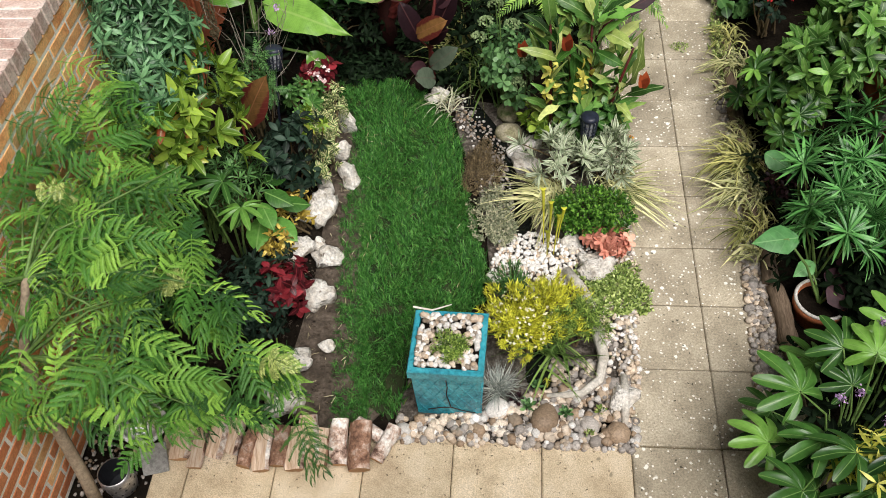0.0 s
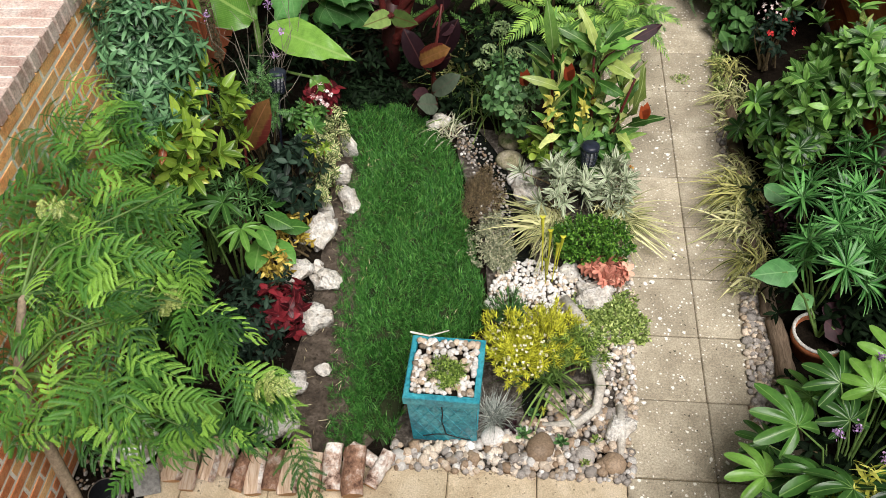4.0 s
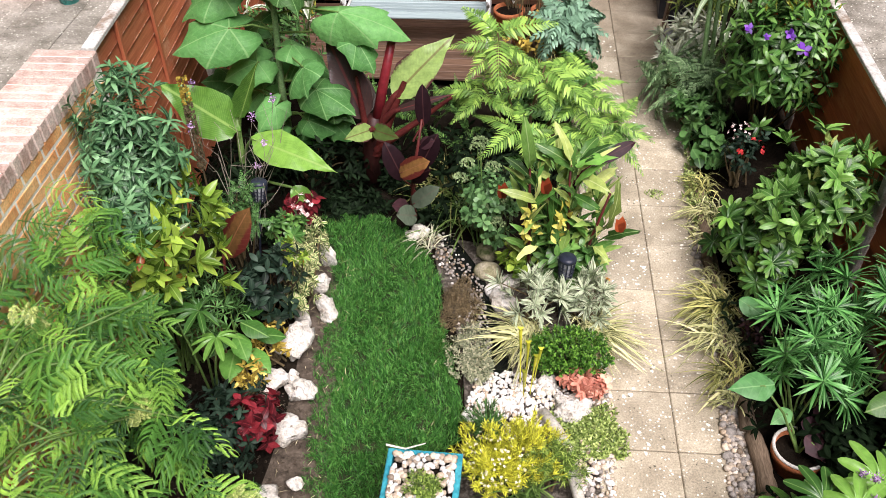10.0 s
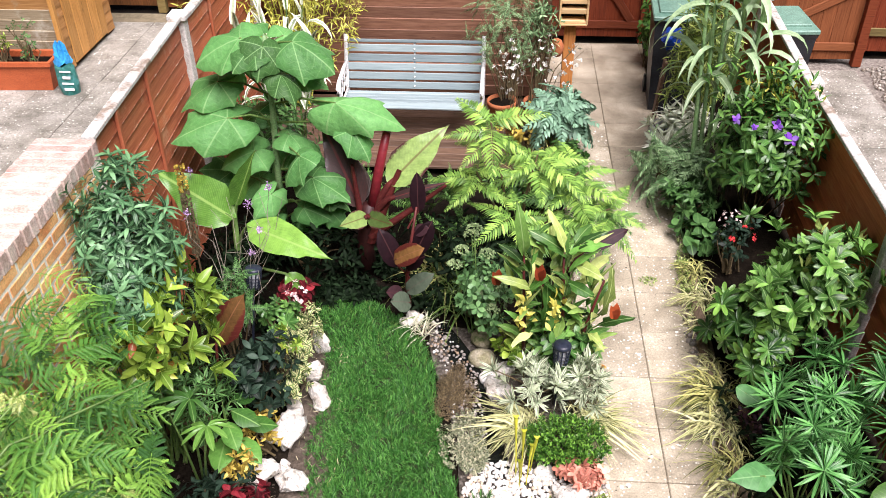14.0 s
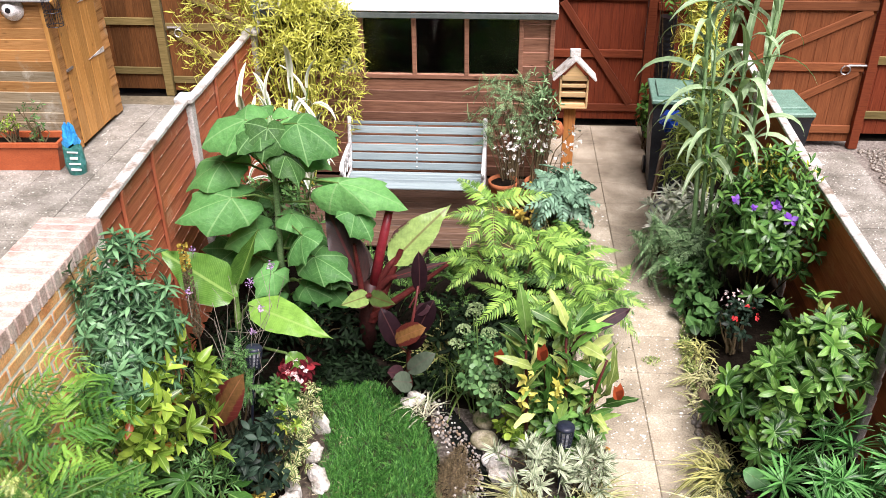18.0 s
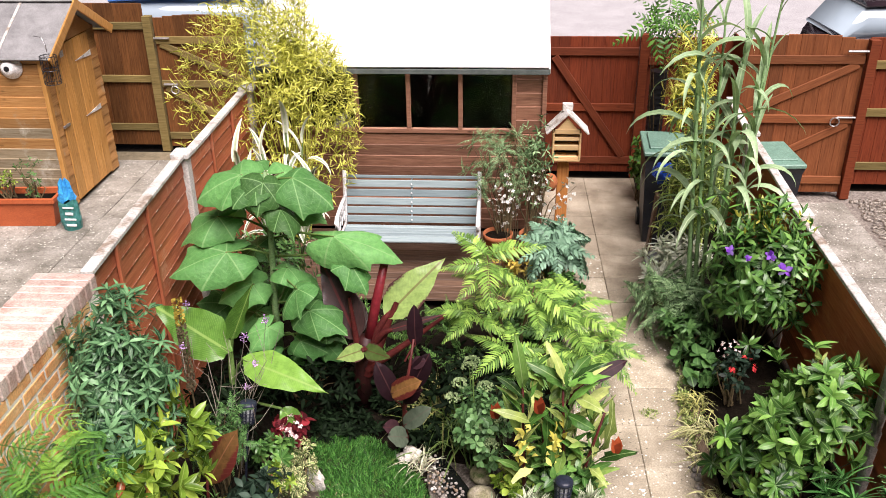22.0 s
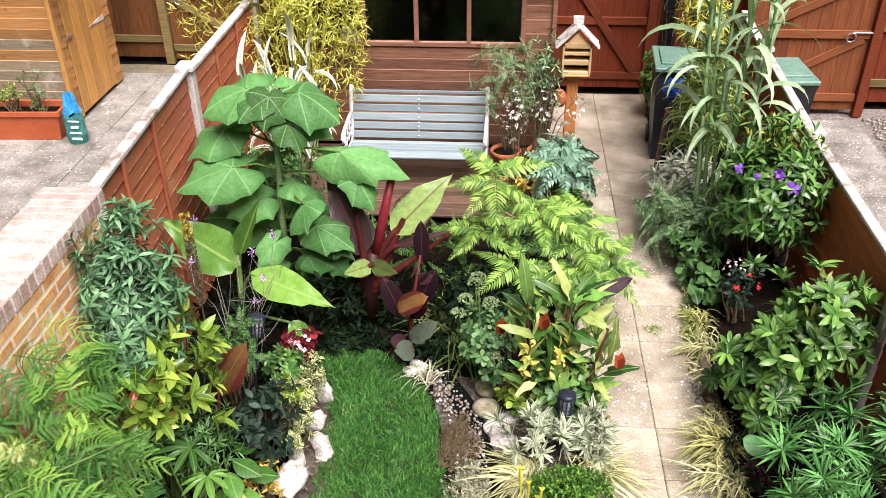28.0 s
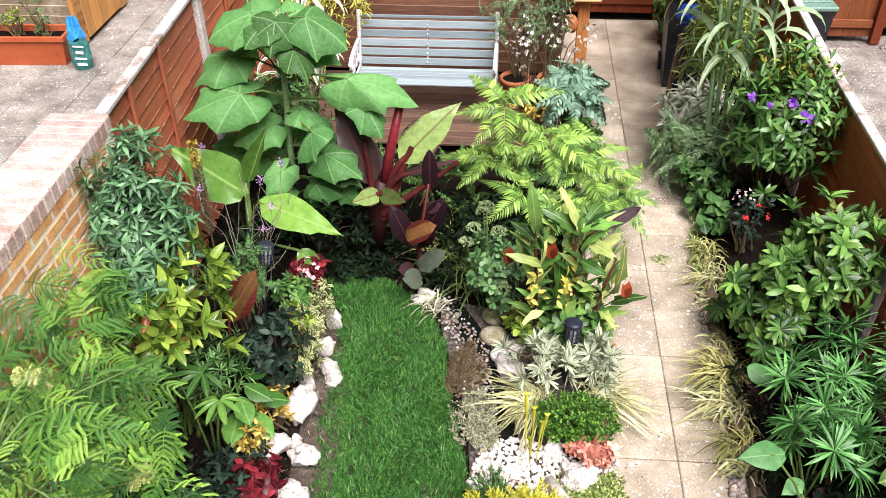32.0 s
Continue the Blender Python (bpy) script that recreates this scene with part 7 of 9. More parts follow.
big_leaf(ca, BRONZE_CANNA, (0.05, -0.05, 0.58), (0.24, -0.05, 0.94), 0.2, "oval", fold=0.25, facing=(-0.35, -0.9, 0.35))
shrub("dark_leaved_shrub", "low shrub with near-black glossy leaves", "shrub", (-2.47, 1.66, 0.4), (0.2, 0.26, 0.26), 95, 6, leaf_piece(0.08, 0.035, "oval", 0.25, 0.2), BLACK_GREEN, 0.3, 43)
shrub("variegated_shrub", "cream-edged variegated evergreen over the white rocks", "shrub", (-2.33, 2.05, 0.24), (0.13, 0.46, 0.2), 170, 7, leaf_piece(0.048, 0.021, "oval", 0.2, 0.15), CREAM_EDGE, 0.4, 44)
shrub("lime_seedling", "small lime green young maple-like shoots", "plant", (-2.38, 1.83, 0.52), (0.1, 0.12, 0.1), 16, 5, lobed_piece(0.06, 5, 0.35, 90), LIME_GLOSS, 0.4, 45, base_z=0.1)
shrub("marigold_foliage", "feathery green marigold-like foliage", "plant", (-2.74, 2.06, 0.62), (0.22, 0.22, 0.2), 26, 5, frond_piece(0.12, 9, 0.035, 0.01, "lance", 0.3), FERNY, 0.55, 46)
shrub("marigold_foliage", "feathery green marigold-like foliage", "plant", (-2.68, 1.28, 0.6), (0.2, 0.17, 0.2), 110, 8, leaf_piece(0.065, 0.012, "lance", 0.2, 0.2), FERNY, 0.55, 47)
shrub("geranium", "soft green lobed geranium leaves", "plant", (-2.5, 2.28, 0.34), (0.13, 0.16, 0.14), 14, 3, fan_leaf(0.08, 5, 130, 0.5, 0.25, 6), LAUREL, 0.5, 48)
bl = thing("nicotiana", "broad-leaved fresh green bedding plant", "plant", pose(-2.58, 1.32, 0))
for i, (a, r, z, ln, w) in enumerate(((200, 0.05, 0.42, 0.24, 0.15), (250, 0.05, 0.45, 0.2, 0.13), (300, 0.06, 0.42, 0.2, 0.12), (340, 0.06, 0.48, 0.19, 0.12), (40, 0.05, 0.5, 0.17, 0.1), (110, 0.05, 0.5, 0.18, 0.1), (270, 0.03, 0.28, 0.24, 0.16), (320, 0.1, 0.3, 0.22, 0.13), (10, 0.1, 0.34, 0.2, 0.12), (160, 0.04, 0.36, 0.2, 0.13))):
    c, s = math.cos(radians(a)), math.sin(radians(a))
    big_leaf(bl, FRESH, (c * r, s * r, z), (c * (r + ln), s * (r + ln), z - 0.04), w, "oval", facing=(0, -0.2, 1), stalk_from=(0, 0, z - 0.1), stalk_r=0.004, seed=i)
part("stem", tube_piece([(0, 0, 0), (0, 0, 0.5)], [0.01, 0.006], 6), GREEN_STEM, bl)
fl = thing("castor_leaf_plant", "large deeply lobed light green leaf on a stalk", "plant", pose(-2.66, 1.02, 0))
for i, (x, y, z, rz, s) in enumerate(((0.02, 0.05, 0.8, 120, 0.24), (0.14, -0.08, 0.74, 190, 0.2), (-0.16, 0.1, 0.78, 60, 0.2))):
    part("stalk", tube_piece([(0, 0, 0), (x * 0.5, y * 0.5, z * 0.6), (x, y, z)], [0.009, 0.007, 0.005], 6), GREEN_STEM, fl, smooth=True)
    part("leaf", fan_leaf(s * 0.85, 8, 140, 0.3, 0.25, 8, i), FATSIA, fl, m=pose(x, y, z, 12, 5, rz), smooth=True)
shrub("dark_sage", "low dark grey-green leaves round the red coleus", "plant", (-2.52, 0.72, 0.2), (0.2, 0.34, 0.14), 120, 6, leaf_piece(0.07, 0.026, "oval", 0.2, 0.2), BLACK_GREEN, 0.35, 49)
shrub("red_coleus", "deep crimson coleus with pointed leaves", "plant", (-2.38, 0.83, 0.21), (0.155, 0.155, 0.14), 40, 6, leaf_piece(0.088, 0.05, "toothed", 0.2, 0.3), CRIMSON, 0.35, 50, stem_mat=RED_STEM)
for i, (x, y) in enumerate(((-2.41, 1.44), (-2.47, 1.16))):
    shrub("yellow_coleus", "yellow and brown splashed small coleus", "plant", (x, y, 0.2), (0.12, 0.1, 0.11), 34, 6, leaf_piece(0.05, 0.024, "toothed", 0.2, 0.2), YELLOW_LEAF, 0.4, 51 + i, group="yellow coleus")
bg = shrub("red_begonia", "red-leaved begonia with pale pink flowers", "plant", (-2.44, 2.6, 0.26), (0.13, 0.13, 0.14), 26, 5, leaf_piece(0.08, 0.06, "oval", 0.15, 0.2), CRIMSON, 0.35, 53)
sprinkle("flower", bg, PINK_PETAL, (0.02, -0.04, 0.33), (0.09, 0.09, 0.09), 22, 0.024, 54, 0.0, "pale pink flowers")
lp = thing("seed_spike", "tall brown seed spike with yellow tip", "plant", pose(-3.1, 2.62, 0))
part("stem", tube_piece([(0, 0, 0), (0.0, 0, 1.3)], [0.008, 0.005], 6), WOODY, lp)
rng = np.random.default_rng(9)
for nm, z0, z1, n, mat in (("seed_head", 0.6, 1.12, 240, SEED_BROWN), ("yellow_tip", 1.12, 1.32, 90, YELLOW_LEAF)):
    a, z = rng.uniform(0, 6.28, n), rng.uniform(z0, z1, n)
    part(nm, scatter(Shape(), stone_piece(rng, 0.02, 0.02, 0.016, 0.1, 3, 5), np.array([pose(0.028 * math.cos(q), 0.028 * math.sin(q), h) for q, h in zip(a, z)])), mat, lp, smooth=True)
vb = thing("verbena", "wiry verbena stems topped by small lilac flower heads", "plant", pose(-2.85, 2.55, 0))
heads_v = Shape()
for i in range(18):
    e = np.array([rng.uniform(-0.3, 0.42), rng.uniform(-0.25, 0.3), rng.uniform(0.55, 1.2)])
    bend = np.array([(e[0] * 0.3, e[1] * 0.3, 0), e * np.array([0.45, 0.45, 0.35]), e * np.array([0.7, 0.7, 0.65]), e * np.array([0.95, 0.9, 0.85]), e]) + np.vstack([np.zeros((1, 3)), rng.normal(0, 0.035, (3, 3)), np.zeros((1, 3))])
    part("stem", tube_piece(bend, [0.003, 0.0026, 0.0022, 0.0018, 0.0014], 4, False), PALE_STEM, vb)
    side = bend[2] + np.array([rng.normal(0, 0.12), rng.normal(0, 0.1), rng.uniform(0.08, 0.2)])
    part("side_stem", tube_piece([bend[2], (bend[2] + side) / 2 + np.array([0, 0, -0.02]), side], [0.002, 0.0016, 0.0012], 4, False), PALE_STEM, vb)
    if i % 3 == 0:
        dd, up = around(unit(rng, 14, 0.0), rng, 3, 0.3)
        scatter(heads_v, leaf_piece(0.014, 0.01, "oval", 0, 0), frames_of(dd, up, rng.uniform(0.7, 1.1, len(dd)), e + rng.normal(0, 0.011, (len(dd), 3))))
tagged(part("flower_head", heads_v, LILAC, vb, "small lilac flower heads", smooth=True), kind="stuff")
shrub("shade_foliage", "ferny foliage blackened for shade at the back of the bed", "plant", (-2.95, 2.9, 0.3), (0.3, 0.5, 0.25), 130, 6, leaf_piece(0.09, 0.025, "lance", 0.2, 0.3), PAINTED_SHADE, 0.4, 55)
shrub("shade_foliage", "ferny foliage blackened for shade at the back of the bed", "plant", (-2.5, 3.3, 0.2), (0.5, 0.35, 0.2), 120, 6, leaf_piece(0.09, 0.03, "lance", 0.2, 0.3), PAINTED_SHADE, 0.4, 56)

# ---- large-leaved plants at the lawn's end ----
PAULOWNIA_LEAVES = (
    ((-2.76, 3.5, 1.84), (-3.17, 3.35, 1.69), 0.36), ((-2.67, 3.42, 1.83), (-2.67, 3.2, 1.64), 0.26), ((-2.57, 3.5, 1.82), (-2.18, 3.3, 1.7), 0.32), ((-2.88, 3.4, 1.28), (-3.36, 3.15, 1.18), 0.36),
    ((-2.99, 3.55, 1.49), (-3.36, 3.4, 1.35), 0.3), ((-2.33, 3.35, 1.42), (-1.73, 3.2, 1.38), 0.27), ((-2.48, 3.3, 0.86), (-2.12, 3.1, 0.77), 0.27), ((-2.38, 3.35, 0.74), (-2.12, 3.2, 0.65), 0.2),
    ((-2.55, 3.3, 0.57), (-2.3, 3.2, 0.52), 0.18), ((-2.12, 3.3, 1.27), (-1.94, 3.15, 1.06), 0.22), ((-2.69, 3.7, 0.85), (-2.37, 3.7, 0.73), 0.25), ((-2.91, 3.7, 1.42), (-3.09, 3.8, 1.58), 0.25),
    ((-2.7, 3.45, 1.8), (-2.86, 3.22, 1.7), 0.26), ((-2.8, 3.5, 0.95), (-3.1, 3.35, 0.85), 0.26), ((-2.65, 3.45, 1.1), (-2.35, 3.5, 1.0), 0.24), ((-2.8, 3.65, 1.15), (-3.05, 3.8, 1.1), 0.24), ((-2.75, 3.4, 0.45), (-2.95, 3.15, 0.3), 0.2), ((-2.6, 3.5, 0.4), (-2.3, 3.4, 0.3), 0.2), ((-2.68, 3.55, 1.6), (-2.5, 3.8, 1.55), 0.24), ((-2.6, 3.4, 1.62), (-2.42, 3.18, 1.5), 0.2), ((-2.62, 3.55, 1.8), (-2.4, 3.68, 1.74), 0.28), ((-2.78, 3.6, 1.82), (-3.0, 3.75, 1.78), 0.26), ((-2.72, 3.4, 0.66), (-2.86, 3.2, 0.5), 0.2), ((-2.4, 3.4, 0.55), (-2.2, 3.25, 0.42), 0.18),
    ((-2.54, 3.6, 1.49), (-2.28, 3.5, 1.47), 0.2), ((-3.07, 3.7, 0.61), (-3.35, 3.6, 0.69), 0.25), ((-2.42, 3.25, 1.08), (-2.61, 3.1, 0.89), 0.25), ((-2.87, 3.7, 0.62), (-3.09, 3.6, 0.41), 0.22),
)
fox = thing("foxglove_tree", "tall young foxglove tree with huge velvety heart-shaped leaves", "tree", pose(-2.74, 3.6, 0))
O = np.array([-2.74, 3.6, 0])
part("trunk", tube_piece([(0, 0, 0), (0.0, -0.04, 0.7), (0.05, -0.12, 1.3), (0.07, -0.16, 1.86)], [0.03, 0.026, 0.022, 0.014], 9), REED_CANE, fox, "thick green stem", smooth=True)
for i, (b, t, w) in enumerate(PAULOWNIA_LEAVES):
    b, t = np.array(b) - O, np.array(t) - O
    z = min(1.85, max(0.15, b[2] - 0.12))
    d = t - b
    L = np.linalg.norm(d)
    e = b + 0.22 * d + np.array([0, 0, 0.02])
    R = 0.77 * L
    m = frames_of(d[None] + np.array([[0, 0, 0.12 * L]]), np.array([[0.4 * math.sin(i * 2.1), -0.4 + 0.25 * math.sin(i * 3.7), 1.0]]), [1.0], e)[0]
    part("leaf", palm_leaf(R, min(1.45, w * 1.05 / (1.3 * R)), 0.3 + 0.09 * (i % 3), 0.07, i), PAULOWNIA, fox, m=Matrix(m.tolist()), smooth=True)
    s0 = np.array([0.03 * z, -0.05 * z, z])
    part("stalk", tube_piece([s0, (s0 + e) / 2 + np.array([0, 0, 0.04]), e], [0.01, 0.008, 0.006], 6, False), GREEN_STEM, fox, smooth=True)
BANANA_LEAVES = (
    ((-2.88, 2.84, 0.76), (-3.33, 2.72, 1.2), 0.31), ((-2.85, 2.85, 0.87), (-2.66, 2.85, 1.31), 0.12), ((-2.78, 2.8, 0.73), (-2.17, 2.5, 0.67), 0.23), ((-2.5, 2.62, 0.46), (-2.33, 2.58, 0.26), 0.13),
)
ban = thing("banana_plant", "young banana plant with broad light green leaves", "banana plant", pose(-2.9, 2.88, 0))
O = np.array([-2.9, 2.88, 0])
part("stem", tube_piece([(0, 0, 0), (-0.01, 0, 0.4), (0.02, -0.02, 0.85)], [0.034, 0.027, 0.016], 10), GREEN_STEM, ban, smooth=True)
for i, (b, t, w) in enumerate(BANANA_LEAVES):
    b, t = np.array(b) - O, np.array(t) - O
    big_leaf(ban, BANANA, b, t, w * 1.08, "banana", stalk_from=(0, 0, max(0.1, b[2] - 0.25)), facing=(0.1, -0.7, 0.8), fold=0.3 if i != 1 else 1.1, droop=(0.06, 0.0, 0.14, 0.2)[i], wave=0.12, curl=0.1, stalk_r=0.012, seed=i)
RED_BANANA_LEAVES = (
    ((-2.07, 3.3, 0.59), (-2.35, 3.45, 1.21), 0.24), ((-1.97, 3.3, 0.62), (-1.84, 3.35, 1.21), 0.07), ((-1.85, 3.3, 0.79), (-1.41, 3.5, 1.19), 0.26), ((-1.85, 3.25, 0.7), (-1.39, 3.2, 0.87), 0.06), ((-2.01, 3.2, 0.57), (-2.17, 3.0, 0.6), 0.13), ((-2.0, 3.2, 0.57), (-1.8, 3.0, 0.62), 0.12), ((-2.09, 3.4, 0.55), (-2.2, 3.7, 0.87), 0.2),
)
red = thing("red_banana_plant", "red banana plant with maroon stalks and dark leaves", "banana plant", pose(-2.05, 3.3, 0))
O = np.array([-2.05, 3.3, 0])
part("stem", tube_piece([(0, 0, 0), (0.0, 0, 0.3), (0.05, 0, 0.62)], [0.075, 0.065, 0.05], 12), SHADED_STEM, red, "maroon stem darkened for the shade at its base", smooth=True)
part("new_leaf", tube_piece([(0.06, 0, 0.55), (0.12, 0.02, 0.85), (0.2, 0.05, 1.2)], [0.04, 0.038, 0.03], 10), CRIMSON, red, "rolled crimson new leaf", smooth=True)
for b, t, r0, r1 in (((0.0, 0.0, 0.3), (-0.06, 0.0, 0.95), 0.034, 0.012), ((0.04, -0.02, 0.3), (0.28, 0.02, 0.9), 0.046, 0.02), ((0.05, -0.04, 0.35), (0.62, 0.0, 0.8), 0.034, 0.013)):
    b, t = np.array(b), np.array(t)
    part("leaf_sheath", tube_piece([b, b * 0.45 + t * 0.55 + np.array([0, -0.01, 0.0]), t], [r0, (r0 + r1) * 0.5, r1], 9, False), RED_STEM, red, "thick glossy red leaf stalk", smooth=True)
for i, (b, t, w) in enumerate(RED_BANANA_LEAVES):
    if i == 1:
        continue
    b, t = np.array(b) - O, np.array(t) - O
    big_leaf(red, (RED_BANANA, None, RED_GREEN_BANANA, RED_BANANA, RED_GREEN_BANANA, RED_GREEN_BANANA, RED_BANANA)[i], b, t, w * 1.1, "banana", stalk_from=(0.03, 0, 0.4), stalk_mat=RED_STEM, facing=(-0.2 if t[0] > 0 else 0.2, -0.8, 0.6), fold=0.35, droop=0.12, wave=0.05, curl=0.1, stalk_r=0.032, seed=i)
DARK_CANNA_LEAVES = (
    ((-1.59, 2.85, 0.85), (-1.59, 2.85, 1.15), 0.11), ((-1.74, 2.8, 0.42), (-1.86, 2.8, 0.72), 0.15), ((-1.62, 2.8, 0.53), (-1.49, 2.8, 0.8), 0.14), ((-1.68, 2.75, 0.47), (-1.55, 2.6, 0.64), 0.12), ((-1.75, 2.7, 0.55), (-1.55, 2.55, 0.74), 0.15), ((-1.68, 2.75, 0.24), (-1.49, 2.65, 0.45), 0.13), ((-1.71, 2.75, 0.21), (-1.78, 2.6, 0.33), 0.12), ((-1.65, 2.7, 0.18), (-1.73, 2.5, 0.33), 0.15), ((-1.62, 2.85, 0.69), (-1.52, 2.8, 0.75), 0.09),
)
dc = thing("canna", "dark purple-leaved canna at the lawn's end", "canna", pose(-1.7, 2.8, 0))
O = np.array([-1.7, 2.8, 0])
part("stem", tube_piece([(0, 0, 0), (0.03, 0, 0.45), (0.1, 0.04, 0.9)], [0.016, 0.013, 0.008], 8), RED_STEM, dc, smooth=True)
for i, (b, t, w) in enumerate(DARK_CANNA_LEAVES):
    b, t = np.array(b) - O, np.array(t) - O
    big_leaf(dc, BRONZE_CANNA if i == 4 else (GREY_CANNA if i in (5, 7) else DARK_CANNA), b, t, w, "paddle", stalk_from=(0.04, 0, max(0.05, b[2] - 0.1)), stalk_mat=RED_STEM, fold=0.35, seed=i, stalk_r=0.006)
tuft("sedge_clump", "pale striped sedge by the lawn's end", "grass", (-1.56, 2.6, 0), 40, 0.24, 0.01, WHITE_GRASS, (35, 80), 0.55, 61)
tuft("sedge_clump", "dark green and gold sedge behind the stream", "grass", (-1.3, 2.95, 0), 150, 0.5, 0.012, GREEN_GRASS, (35, 85), 0.75, 62, 0.08)
tuft("sedge_clump", "dark green and gold sedge behind the stream", "grass", (-1.42, 3.2, 0), 130, 0.55, 0.012, GOLD_GRASS2, (45, 85), 0.7, 63, 0.08)
shrub("shade_foliage", "leafy undergrowth blackened for shade below the sumac", "plant", (-1.15, 3.25, 0.25), (0.55, 0.45, 0.25), 170, 6, leaf_piece(0.1, 0.03, "lance", 0.2, 0.3), PAINTED_SHADE, 0.4, 64)
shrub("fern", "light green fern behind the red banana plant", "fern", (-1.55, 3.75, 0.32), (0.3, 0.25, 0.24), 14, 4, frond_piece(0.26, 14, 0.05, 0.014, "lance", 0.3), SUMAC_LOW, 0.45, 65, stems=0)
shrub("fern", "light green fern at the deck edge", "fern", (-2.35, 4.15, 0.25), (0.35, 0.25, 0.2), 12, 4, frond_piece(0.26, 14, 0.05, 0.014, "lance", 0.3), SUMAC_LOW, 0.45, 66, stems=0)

# black leaves added where shade lies below the bananas
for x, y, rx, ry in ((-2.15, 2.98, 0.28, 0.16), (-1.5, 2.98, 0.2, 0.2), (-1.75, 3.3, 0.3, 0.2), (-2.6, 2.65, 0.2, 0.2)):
    shrub("shade_foliage", "ground cover coloured near-black as shade below the banana plants", "plant", (x, y, 0.06), (rx, ry, 0.08), 90, 6, leaf_piece(0.07, 0.026, "lance", 0.2, 0.3), PAINTED_SHADE, 0.4, int(x * -100), low=0.0, stems=0)

wide_leaf = thing("broad_leaf_plant", "single broad rounded green leaf below the silk tree", "plant", pose(-2.62, 0.02, 0))
big_leaf(wide_leaf, BANANA, (0.02, 0.1, 0.33), (0.0, -0.16, 0.31), 0.26, "round", stalk_from=(0.05, 0.1, 0.0), facing=(0.05, -0.2, 1), fold=0.1, wave=0.05, seed=3)
tuber = thing("marigold", "small orange marigold flower at the path edge", "flower", pose(-0.31, 2.26, 0))
part("stem", tube_piece([(0, 0, 0), (0.0, -0.005, 0.045)], [0.003, 0.002], 5), GREEN_STEM, tuber)
sprinkle("flower", tuber, ORANGE_PETAL, (0, -0.005, 0.045), (0.006, 0.006, 0.004), 4, 0.02, 300, 0.3, "orange petals", 7)

# ---- sumac ----
su = thing("sumac", "golden cut-leaf sumac shrub with feathery fronds", "shrub", pose(-0.92, 3.68, 0))
rng = np.random.default_rng(21)
kinds = [[Shape().add(frond_piece(0.46, 17, 0.125, 0.027, "toothed", 0.3 + 0.12 * s, 66, (0.7, 1.0, 0.3), s)).mesh("frond", mt, True) for s in range(3)] for mt in (SUMAC, SUMAC_LOW)]
tops = [(-0.2, 0.0, 1.12), (0.7, -0.32, 0.6), (0.48, 0.0, 0.72), (0.16, 0.0, 0.86), (0.45, -0.1, 0.62), (0.26, -0.35, 0.5), (-0.3, -0.1, 0.76), (0.62, -0.25, 0.48), (0.0, -0.35, 0.55)]
for i, tp in enumerate(tops):
    tp = np.array(tp)
    part("stem", tube_piece([(0.02 * i, 0, 0), tp * np.array([0.5, 0.5, 0.55]), tp], [0.016, 0.012, 0.007], 6, False), WOODY, su, smooth=True)
    for k in range(10):
        a = k * 2.4 + i
        d = np.array([[math.cos(a), math.sin(a), rng.uniform(0.0, 0.5) if k < 8 else rng.uniform(-0.1, 0.2)]])
        m = frames_of(d, np.array([[0, -0.35, 0.95]]) + rng.normal(0, 0.15, (1, 3)), [rng.uniform(0.7, 1.1) * (0.85 if i not in (0, 3, 4) else 1)], tp - np.array([0, 0, 0.02 * k]))[0]
        part("frond", kinds[0 if i in (0, 3, 6) or k < 5 else 1][k % 3], None, su, m=Matrix(m.tolist()))

# ---- stream-side planting ----
sd = shrub("sedum", "grey-green sedum with pale green flat flower heads", "plant", (-1.12, 2.6, 0.36), (0.2, 0.26, 0.3), 110, 6, leaf_piece(0.062, 0.034, "obovate", 0.1, 0.15), SEDUM, 0.4, 71, stem_mat=GREEN_STEM)
rng = np.random.default_rng(72)
for x, y, z in ((-0.08, 0.05, 0.9), (0.01, 0.05, 0.7), (-0.16, 0.05, 0.72), (-0.21, 0.02, 0.62), (-0.06, -0.16, 0.52), (0.05, -0.22, 0.44), (-0.1, 0.12, 0.8), (0.1, -0.1, 0.56)):
    part("stem", tube_piece([(x * 0.5, y * 0.5, 0), (x * 0.8, y * 0.8, z * 0.6), (x, y, z)], [0.006, 0.005, 0.004], 5, False), GREEN_STEM, sd)
    n = 90
    a, r = rng.uniform(0, 6.28, n), 0.055 * np.sqrt(rng.random(n))
    part("flower_head", scatter(Shape(), stone_piece(rng, 0.013, 0.013, 0.012, 0.15, 3, 5), np.array([pose(x + q * math.cos(b), y + q * math.sin(b), z - 11 * q * q + rng.uniform(-0.006, 0.006)) for q, b in zip(r, a)])), SEDUM_HEAD, sd, "pale green flower head", smooth=True)
CANNA_LEAVES = (
    ((-0.88, 2.2, 1.0), (-0.91, 2.0, 1.22), 0.12), ((-0.64, 2.2, 1.03), (-0.69, 2.2, 1.23), 0.09), ((-0.6, 2.2, 1.01), (-0.4, 2.1, 1.11), 0.12), ((-0.6, 2.25, 0.95), (-0.82, 2.1, 1.11), 0.13), ((-0.55, 2.2, 0.93), (-0.44, 2.0, 0.9), 0.13), ((-0.85, 2.2, 0.87), (-1.06, 2.05, 0.97), 0.08), ((-0.83, 2.2, 0.74), (-1.04, 2.05, 0.8), 0.09),
    ((-0.59, 2.2, 0.79), (-0.46, 2.05, 0.7), 0.12), ((-0.8, 2.2, 0.55), (-0.95, 2.05, 0.62), 0.1), ((-0.39, 2.2, 0.53), (-0.17, 2.1, 0.74), 0.12), ((-0.38, 2.2, 0.46), (-0.25, 2.0, 0.55), 0.1), ((-0.45, 2.15, 0.43), (-0.34, 2.0, 0.38), 0.1),
)
